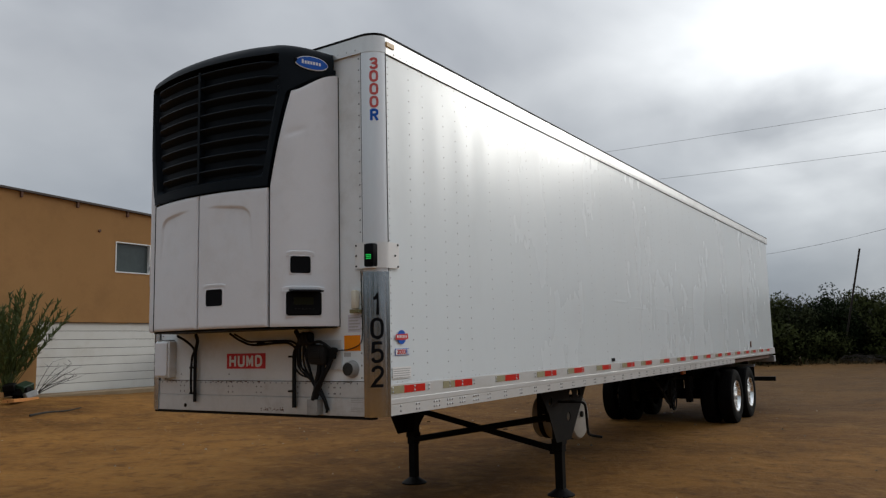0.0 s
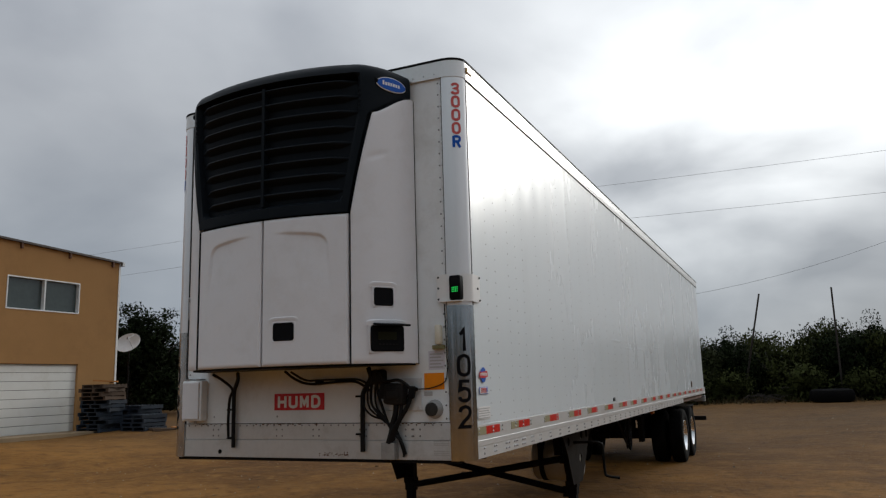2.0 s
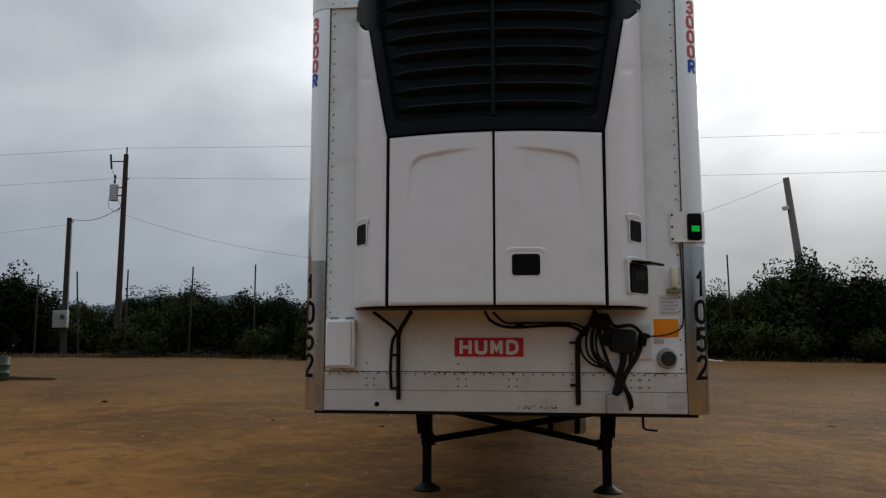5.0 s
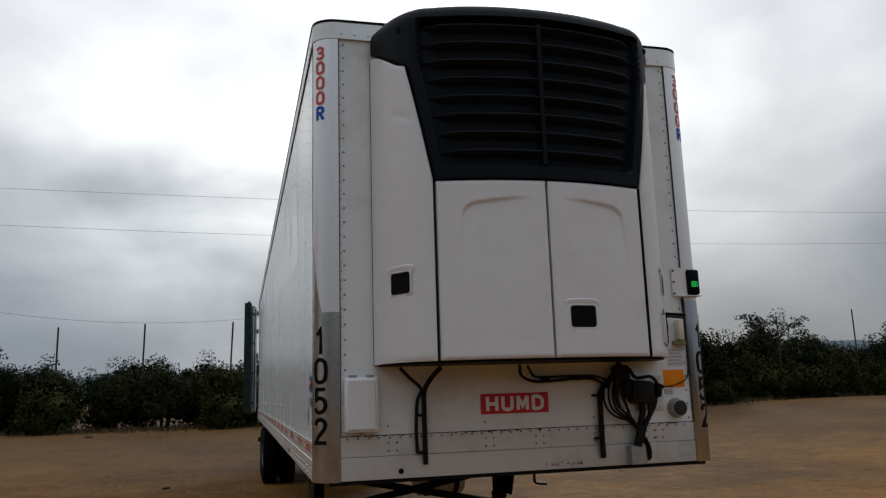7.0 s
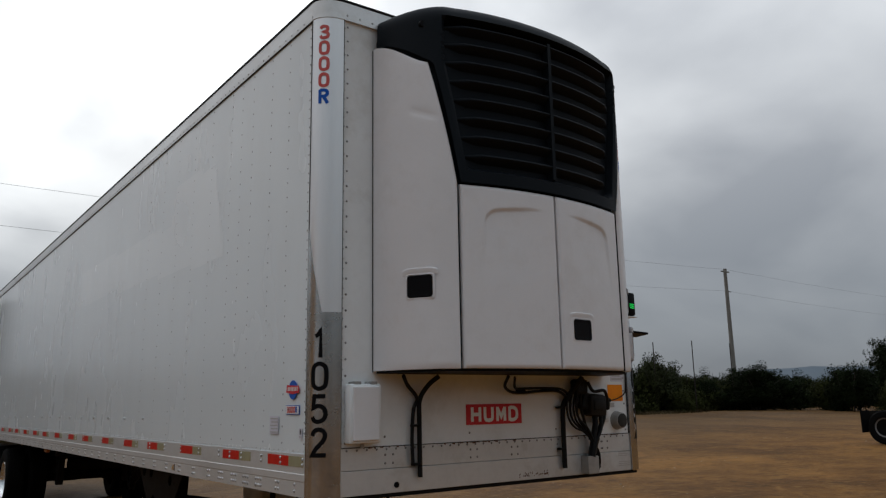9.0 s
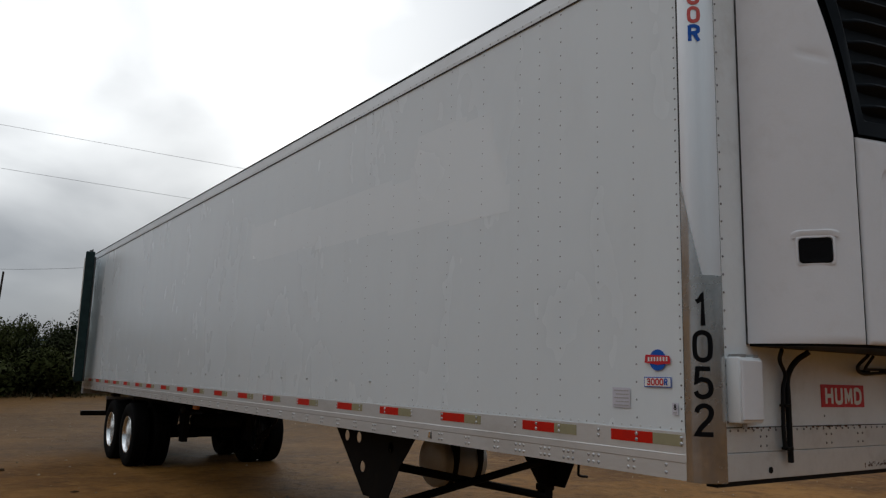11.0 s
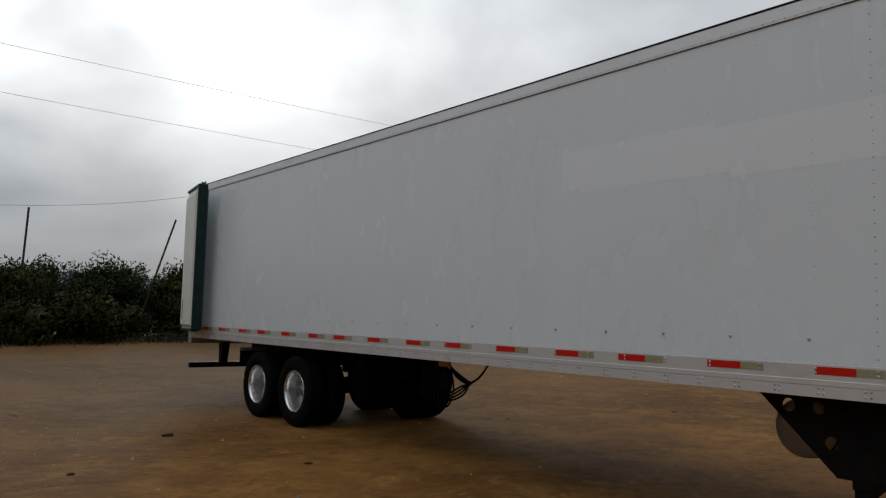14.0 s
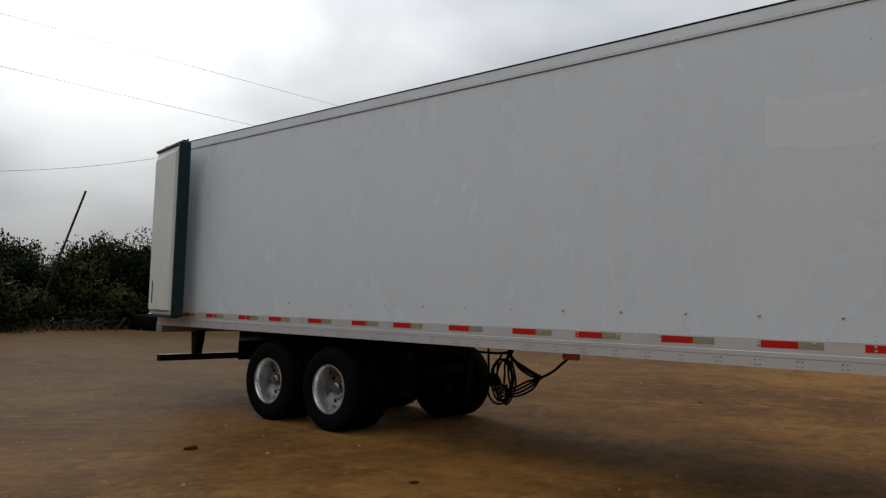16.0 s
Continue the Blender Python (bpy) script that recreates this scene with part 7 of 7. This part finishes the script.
def build_poles():
    p, h = pole("utility_pole", "tall dark wooden utility pole with a transformer can", -19.92, 31.0, 10.6, 0.135, POLE_WOOD, 0.3)
    b = lathe(bmesh.new(), [(-0.45, 0.02), (-0.45, 0.23), (0.32, 0.23), (0.40, 0.16), (0.42, 0.02)], (-0.50, -0.05, h - 1.9), "z", 20)
    can = part("transformer_can", b, GALV, p, "grey cylindrical transformer can", smooth=35)
    b = bmesh.new()
    for z in (1.7, 2.1):
        part("can_bracket", obox(bmesh.new(), (-0.22, -0.05, h - z), (0.30, 0.06, 0.05)), BLACK_STEEL, can)
    lathe(b, [(0, 0.05), (0.28, 0.035), (0.34, 0.07), (0.44, 0.03)], (-0.50, -0.05, h - 1.48), "z", 10)
    part("bushing", b, BLACK_STEEL, can)
    b = bmesh.new()
    obox(b, (-0.36, 0, h - 0.35), (0.75, 0.05, 0.05))
    tube(b, [(-0.74, 0, h - 0.72), (-0.82, 0, h + 0.02)], 0.05, 6)
    tube(b, [(0.03, 0, h), (0.03, 0, h + 0.38)], 0.04, 6)
    tube(b, [(0.22, 0, h - 1.25), (0.0, 0, h - 1.25)], 0.03, 6)
    part("cutout_arm", b, BLACK_STEEL, p)
    for pts, r in (([(-0.78, 0, h - 0.6), (-0.66, 0, h - 0.9), (-0.52, 0, h - 1.1)], 0.012), ([(-0.75, 0, h - 1.95), (-0.8, 0, h - 2.6), (-0.45, 0, h - 2.9), (-0.2, 0, h - 2.75)], 0.014),
                   ([(-0.35, 0, h - 2.3), (-0.15, 0, h - 2.6), (-0.3, 0, h - 2.95)], 0.012)):
        part("jumper_wire", tube(bmesh.new(), smooth_path(pts, 5), r, 5), WIRE, p)
    p2, h2 = pole("service_pole", "short wooden service pole carrying a grey meter box", -22.67, 31.0, 7.42, 0.135, POLE_WOOD, -0.4)
    b = bmesh.new()
    obox(b, (-0.05, -0.25, 1.75), (0.75, 0.22, 0.85), (0, 0, 0), 0.02)
    mb = part("meter_box", b, GALV, p2, "grey meter box")
    b = lathe(bmesh.new(), [(-0.42, 0.11), (-0.36, 0.13)], (0.1, 0.0, 1.85), "y", 14)
    part("meter", b, GLASS_DARK, mb)
    b = bmesh.new()
    tube(b, [(0.2, -0.1, 2.2), (0.2, -0.1, h2 - 0.3), (0.3, -0.1, h2 - 0.1)], 0.03, 6)
    part("conduit", b, GALV, p2)
    p3, h3 = pole("lamp_pole", "leaning grey wooden pole with a small lamp", 13.45, 33.0, 9.15, 0.17, POLE_PALE, -6.0)
    b = lathe(bmesh.new(), [(-0.12, 0.02), (-0.10, 0.15), (0.05, 0.17), (0.12, 0.08)], (-0.25, -0.05, h3 - 1.45), "z", 14)
    part("lamp_head", b, DISH_GREY, p3, smooth=35)
    p4, h4 = pole("utility_pole", "tall grey wooden utility pole with a short crossarm", 53.0, 33.0, 12.2, 0.16, POLE_PALE)
    b = bmesh.new()
    obox(b, (0, 0, h4 - 0.25), (1.1, 0.08, 0.1))
    obox(b, (0.25, 0, h4 - 1.9), (0.6, 0.06, 0.06))
    part("crossarm", b, POLE_PALE, p4)
    p5, h5 = pole("guy_post", "thin dark leaning post beside the service pole", -21.75, 30.8, 4.7, 0.04, POLE_WOOD, -4.0)

    def wire(name, pts, r=0.007, label="thin dark overhead wire"):
        b = bmesh.new()
        tube(b, pts, r, 5)
        tagged(part(name, b, WIRE, None, label), category="cable", group="overhead wires")

    def span(a, c, sag, n=24):
        a, c = Vector(a), Vector(c)
        return [a.lerp(c, i / n) - Vector((0, 0, 4 * sag * (i / n) * (1 - i / n))) for i in range(n + 1)]
    wire("overhead_wire", span((-19.92, 31, 10.93), (53, 33, 12.15), 0.55))
    wire("overhead_wire", span((-19.92, 31, 9.41), (53, 33, 10.35), 0.75))
    wire("overhead_wire", span((-100, 34, 11.6), (-19.92, 31, 10.93), 0.6))
    wire("overhead_wire", span((-100, 34, 9.6), (-19.92, 31, 9.41), 0.7))
    wire("overhead_wire", span((53, 33, 12.15), (120, 32, 12.4), 0.6))
    wire("overhead_wire", span((53, 33, 10.35), (120, 32, 10.6), 0.7))
    wire("service_wire", span((-19.92, 31, 7.57), (12.55, 33, 9.0), 3.2))
    wire("service_wire", span((-20.0, 31, 7.95), (-22.67, 31, 7.38), 0.33), 0.016)
    wire("service_wire", span((-22.67, 31, 7.1), (-70, 30, 7.0), 1.4))


build_poles()


# ---- yard clutter ----
def build_clutter():
    # satellite dish on a mast beside the building
    dish = thing("satellite_dish", "pale oval satellite dish on a mast", "dish", at=(-21.6, 19.0, terrain(-21.6, 19)))
    b = bmesh.new()
    rows = []
    for k in range(7):
        r = 0.50 * k / 6 + 0.001
        rows.append([(r * math.cos(a), r * math.sin(a) * 0.78, 0.16 * (r / 0.5) ** 2) for a in (2 * math.pi * q / 28 for q in range(28))])
    rows += [[(x * 1.02, y * 1.02, z - 0.012) for x, y, z in rows[-1]]] + [[(x, y, z - 0.014) for x, y, z in rows[k]] for k in range(5, -1, -1)]
    rings(b, rows)
    m = pose(0, 0, 3.18, 62, 0, 38) @ Matrix.Rotation(radians(38), 4, "Z")
    b.transform(m)
    part("reflector", b, DISH_GREY, dish, smooth=40)
    b = bmesh.new()
    for p in ((0.0, -0.38, 0.16), (0.42, 0.15, 0.16)):
        tube(b, [m @ Vector(p), m @ Vector((0, -0.1, 0.62))], 0.012, 5)
    obox(b, tuple(m @ Vector((0, -0.1, 0.62))), (0.07, 0.07, 0.10))
    part("feed_arm", b, GALV, dish)
    b = bmesh.new()
    tube(b, [(-0.05, 0.1, 0), (-0.05, 0.1, 3.25)], 0.03, 8)
    part("mast", b, BLACK_STEEL, dish)
    # pallets in stacks
    def pallet(wood):
        p = thing("pallet", "stacked worn wooden pallet, %s" % ("faded blue paint" if wood is PALLET_BLUE else "bare brown boards"), "pallet", "pallet stack")
        for k in range(7):
            b = bmesh.new()
            box(b, (-0.6, -0.5 + k * 0.15, 0.12), (0.6, -0.40 + k * 0.15, 0.14))
            part("deck_board", b, wood, p)
        for k in range(3):
            b = bmesh.new()
            box(b, (-0.6, -0.5 + k * 0.46, 0.0), (0.6, -0.42 + k * 0.46, 0.02))
            part("bottom_board", b, wood, p)
            b = bmesh.new()
            box(b, (-0.6 + k * 0.55, -0.5, 0.02), (-0.5 + k * 0.55, 0.5, 0.12))
            part("stringer", b, wood, p)
        return p
    rnd = random.Random(4)
    blue, bare = pallet(PALLET_BLUE), pallet(PALLET_WOOD)
    used = {blue: False, bare: False}
    for sx, sy, n, mix_ in ((-19.75, 16.15, 12, 4), (-19.0, 17.25, 6, 0), (-18.2, 16.6, 4, 0)):
        for k in range(n):
            src = bare if k >= n - mix_ else blue
            m = pose(sx + rnd.uniform(-0.07, 0.07), sy + rnd.uniform(-0.07, 0.07), terrain(sx, sy) - 0.01 + k * 0.141, 0, 0, rnd.uniform(-15, 15))
            if used[src]:
                copy_thing(src, m)
            else:
                src.matrix_basis, used[src] = m, True
    b = bmesh.new()
    obox(b, (-19.6, 16.1, terrain(-19.6, 16.1) + 1.80), (0.9, 0.12, 0.05), (0, 4, 20))
    obox(b, (-19.5, 16.3, terrain(-19.6, 16.1) + 1.76), (0.7, 0.10, 0.05), (0, -3, -35))
    tagged(part("loose_boards", b, LUMBER, None, "loose orange-brown boards on top of the pallets"), category="boards")
    # timber scraps beside the pallets
    for k, (x, y, ln, rz) in enumerate(((-17.2, 16.4, 1.2, 20), (-16.6, 16.7, 0.9, -15), (-16.9, 16.2, 0.7, 60), (-14.4, 16.6, 1.3, 10), (-17.8, 8.0, 2.3, 135), (-17.7, 7.8, 1.8, 128))):
        b = bmesh.new()
        obox(b, (x, y, terrain(x, y) + 0.05), (ln, 0.14, 0.09), (0, 2, rz), 0.004)
        tagged(part("timber", b, LUMBER if k in (1, 4, 5) else PALLET_WOOD, None, "short timber offcut lying on the dirt"), category="timber", group="timber offcuts")
    # steel drum
    dr = thing("steel_drum", "dark green dented steel drum standing on the dirt", "drum", at=(-15.25, 16.3, terrain(-15.2, 16.3)))
    b = lathe(bmesh.new(), [(z * 0.80, r * 0.86) for z, r in [(0.0, 0.28), (0.02, 0.29), (0.28, 0.285), (0.30, 0.297), (0.32, 0.285), (0.57, 0.285), (0.59, 0.297), (0.61, 0.285), (0.86, 0.29), (0.88, 0.285), (0.86, 0.27)]], (0, 0, 0), "z", 28)
    part("drum_body", b, DRUM_GREEN, dr, smooth=35)
    # old tyre at the edge of the brush
    ty = lathe(bmesh.new(), [(0.0, 0.44), (-0.03, 0.56), (0.02, 0.69), (0.12, 0.74), (0.30, 0.74), (0.40, 0.69), (0.45, 0.56), (0.41, 0.44), (0.30, 0.42), (0.12, 0.42)], (4.52, 26.25, terrain(4.52, 26.25)), "z", 34, False)
    tagged(part("old_tyre", ty, RUBBER, None, "large old black tyre lying flat at the edge of the brush", smooth=40), category="tyre")
    # spiky yucca-like shrub by the building corner, with a bare branchy bush
    yu = thing("desert_shrub", "feathery green desert shrub beside the garage", "shrub", at=(-20.0, 8.6, terrain(-20, 8.6)))
    rnd = random.Random(12)
    V, F = [], []
    stems = bmesh.new()
    for k in range(64):
        a, tilt = rnd.uniform(0, 6.3), rnd.uniform(0.05, 0.62)
        ln = rnd.uniform(2.0, 3.4)
        d = Vector((math.cos(a) * math.sin(tilt), math.sin(a) * math.sin(tilt), math.cos(tilt)))
        foot = Vector((rnd.uniform(-0.12, 0.12), rnd.uniform(-0.12, 0.12), 0.2))
        tip = foot + d * ln + Vector((0, 0, -0.12 * ln * math.sin(tilt)))
        tube(stems, [foot, foot.lerp(tip, 0.5) + Vector((0, 0, 0.1)), tip], 0.014, 4, 0.004)
        for q in range(44):
            t = 0.25 + 0.75 * q / 43
            p = foot.lerp(tip, t) + Vector((0, 0, 0.1 * math.sin(t * 3.1)))
            u = (d + Vector((rnd.gauss(0, 0.5), rnd.gauss(0, 0.5), rnd.gauss(0, 0.3)))).normalized()
            w = u.orthogonal().normalized() * 0.028
            i = len(V)
            V += [p - w, p + w, p + u * rnd.uniform(0.14, 0.30)]
            F.append((i, i + 1, i + 2))
    part("trunk", stems, PALM_LEAF, yu)
    me = bpy.data.meshes.new("crown")
    me.from_pydata([tuple(v) for v in V], [], F)
    me.materials.append(PALM_LEAF)
    new("crown", me).parent = yu
    tw = thing("bare_shrub", "bare twiggy grey shrub beside the garage", "shrub", at=(-19.9, 9.5, terrain(-20, 9.5)))
    b = bmesh.new()
    for k in range(9):
        a = rnd.uniform(-0.6, 1.4)
        p = Vector((0, 0, 0.05))
        d = Vector((rnd.uniform(-0.3, 0.3), math.cos(a) * 0.8, rnd.uniform(0.35, 0.9))).normalized()
        pts = [p]
        for q in range(5):
            d = (d + Vector((rnd.gauss(0, 0.12), rnd.gauss(0, 0.12), -0.05))).normalized()
            pts.append(pts[-1] + d * rnd.uniform(0.22, 0.36))
            if q > 1:
                tube(b, [pts[-1], pts[-1] + Vector((rnd.gauss(0, 0.12), rnd.gauss(0.05, 0.15), 0.12))], 0.006, 4, 0.003)
        tube(b, pts, 0.013, 5, 0.004)
    part("twigs", b, BARK, tw)
    rub = thing("scrap_pile", "small dark pile of scrap beside the shrub", "scrap", at=(-19.3, 8.9, terrain(-20, 9.0)))
    for k in range(6):
        b = bmesh.new()
        obox(b, (rnd.uniform(-0.4, 0.4), rnd.uniform(-0.5, 0.4), 0.12 + 0.12 * (k % 3)), (rnd.uniform(0.3, 0.8), rnd.uniform(0.2, 0.5), 0.2), (rnd.uniform(-20, 20), rnd.uniform(-20, 20), rnd.uniform(0, 90)), 0.02)
        part("scrap", b, (RUBBER, BLACK_STEEL, DRUM_GREEN, GREY_BOX)[k % 4], rub)
    # litter
    for x, y, s in ((-0.5, 26.2, 0.13), (7.25, 25.8, 0.42)):
        b = bmesh.new()
        obox(b, (x, y, terrain(x, y) + 0.03), (s * 1.6, s * 0.7, 0.05), (3, 5, 15), 0.01)
        tagged(part("litter", b, DISH_GREY, None, "small scrap of litter on the ground"), category="litter", group="litter")


    b = bmesh.new()
    tube(b, smooth_path([(-13.9, 6.0, terrain(-13.9, 6) + 0.03), (-14.0, 6.5, terrain(-14, 6.5) + 0.05), (-14.15, 7.1, terrain(-14, 7) + 0.03), (-14.2, 7.5, terrain(-14.2, 7.5) + 0.06)], 4), 0.03, 6, 0.012)
    tagged(part("fallen_branch", b, BARK, None, "thin dark dead branch lying on the dirt"), category="branch")
    # clods of dark soil
    for k, (x, y, r) in enumerate(((-3.0, 11.2, 0.055), (-2.4, 8.6, 0.035), (-6.4, 22.8, 0.10), (-4.6, 9.3, 0.03), (5.4, 9.4, 0.05), (-4.4, 13.5, 0.05), (-9.5, 12.0, 0.05))):
        b = bmesh.new()
        bmesh.ops.create_icosphere(b, subdivisions=2, radius=r)
        for v in b.verts:
            v.co *= 1 + 0.45 * noise.noise(v.co * (1.6 / r) + Vector((k, 0, 0)))
            v.co = Vector((x + v.co.x * 1.5, y + v.co.y, terrain(x, y) + 0.006 + v.co.z * 0.45))
        tagged(part("clod", b, CLOD, None, "dark crumbly clod of soil", smooth=40), category="clod", group="clods of soil")


build_clutter()


def build_tractor():
    tr = thing("tractor_unit", "parked white road tractor with a bare rear frame", "truck", at=(22.6, 6.1, terrain(22.6, 6.1)))
    # built heading towards -y
    b = bmesh.new()
    for s in (-1, 1):
        box(b, (s * 0.43 - 0.05, -4.2, 0.72), (s * 0.43 + 0.05, 2.15, 0.98))
    for y in (-2.0, 0.2, 1.9):
        box(b, (-0.42, y, 0.74), (0.42, y + 0.12, 0.95))
    part("chassis", b, BLACK_STEEL, tr)
    for y in (0.05, 1.40):
        for s in (-1, 1):
            b = lathe(bmesh.new(), [(-0.52, 0.29), (-0.56, 0.40), (-0.52, 0.49), (-0.30, 0.5), (-0.05, 0.5), (-0.01, 0.46), (0.0, 0.34), (-0.04, 0.28)], (0, 0, 0), "x", 36)
            b.transform(pose(s * 1.22, y, 0.5, 0, 0, 0 if s == 1 else 180))
            wh = part("wheel", b, RUBBER, tr, smooth=35)
            b = lathe(bmesh.new(), [(-0.05, 0.29), (-0.02, 0.285), (-0.04, 0.25), (-0.16, 0.22), (-0.17, 0.12), (-0.10, 0.11), (-0.05, 0.09), (-0.05, 0.0001)], (0, 0, 0), "x", 30)
            b.transform(pose(s * 1.22, y, 0.5, 0, 0, 0 if s == 1 else 180))
            part("rim", b, DULL_RIM, wh, smooth=35)
    for s in (-1, 1):
        b = bmesh.new()
        box(b, (s * 0.98 - 0.28, 2.02, 0.35), (s * 0.98 + 0.28, 2.05, 1.0))
        part("mud_flap", b, RUBBER, tr)
        b = bmesh.new()
        rr = [[(s * 1.24, 0.05 + 0.56 * math.cos(a), 0.5 + 0.56 * math.sin(a)), (s * 0.70, 0.05 + 0.56 * math.cos(a), 0.5 + 0.56 * math.sin(a)),
               (s * 0.70, 0.05 + 0.54 * math.cos(a), 0.5 + 0.54 * math.sin(a)), (s * 1.24, 0.05 + 0.54 * math.cos(a), 0.5 + 0.54 * math.sin(a))] for a in (radians(20 + 14 * k) for k in range(11))]
        rings(b, rr)
        part("quarter_fender", b, DULL_RIM, tr)
    b = bmesh.new()
    prism(b, [(0.25, 1.0), (1.25, 1.0), (1.35, 1.08), (0.45, 1.16)], "x", -0.45, 0.45)
    part("fifth_wheel", b, BLACK_STEEL, tr)
    b = bmesh.new()
    prism(b, [(-1.15, 0.95), (-1.10, 3.75), (-3.4, 3.65), (-3.7, 2.3), (-5.9, 2.0), (-6.0, 0.7), (-1.15, 0.7)], "x", -1.2, 1.2)
    cab = part("cab", b, TRUCK_WHITE, tr, "white sleeper cab")
    for s in (-1, 1):
        part("fairing_edge", box(bmesh.new(), (s * 1.165 - 0.065, -1.08, 1.0), (s * 1.165 + 0.065, -0.95, 3.72)), BLACK_STEEL, tr)
    b = bmesh.new()
    box(b, (-1.206, -3.2, 2.35), (-1.2, -2.5, 3.2))
    part("side_window", b, GLASS_DARK, cab)
    # unit code, each character turned on its side
    for k, ch in enumerate("G03"):
        g = glyph_bm(ch, 0.12, 0.17, 0.034)
        for v in g.verts:
            v.co = Vector((-1.204 - v.co.z, -1.365 - v.co.y, 3.015 - 0.2 * k - v.co.x))
        part("letter" if ch == "G" else "digit", g, BLACK_INK, cab)
    b = lathe(bmesh.new(), [(0, 0.06), (0.06, 0.06), (0.12, 0.02)], (-0.7, -1.4, 3.74), "z", 10)
    part("roof_lamp", b, BLACK_STEEL, cab)
    b = bmesh.new()
    tube(b, smooth_path([(-0.5, -0.9, 1.3), (-0.6, -0.7, 1.05), (-0.5, -0.5, 0.98)], 5), 0.03, 6)
    tube(b, [(-0.75, -0.95, 0.75), (-0.75, -0.55, 1.05)], 0.05, 8)
    part("air_lines", b, HOSE, tr)
    for s in (-1, 1):
        b = lathe(bmesh.new(), [(-2.6, 0.02), (-2.6, 0.30), (-1.2, 0.30), (-1.2, 0.02)], (s * 0.9, 0, 0.62), "y", 20)
        part("side_tank", b, RIM, tr, smooth=35)


build_tractor()


def build_hills():
    bm = bmesh.new()
    n = 120
    low, high = [], []
    for i in range(n + 1):
        a = math.pi * (0.02 + 0.96 * i / n)
        x, y = 620 * math.cos(a), 620 * math.sin(a)
        h = 26 + 20 * noise.noise((i * 0.11, 0, 2)) + 6 * noise.noise((i * 0.5, 3, 0))
        low.append(bm.verts.new((x, y, -5)))
        high.append(bm.verts.new((x * 1.15, y * 1.15, max(6, h))))
    for i in range(n):
        bm.faces.new((low[i], low[i + 1], high[i + 1], high[i]))
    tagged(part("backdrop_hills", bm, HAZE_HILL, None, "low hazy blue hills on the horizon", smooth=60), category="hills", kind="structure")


build_hills()
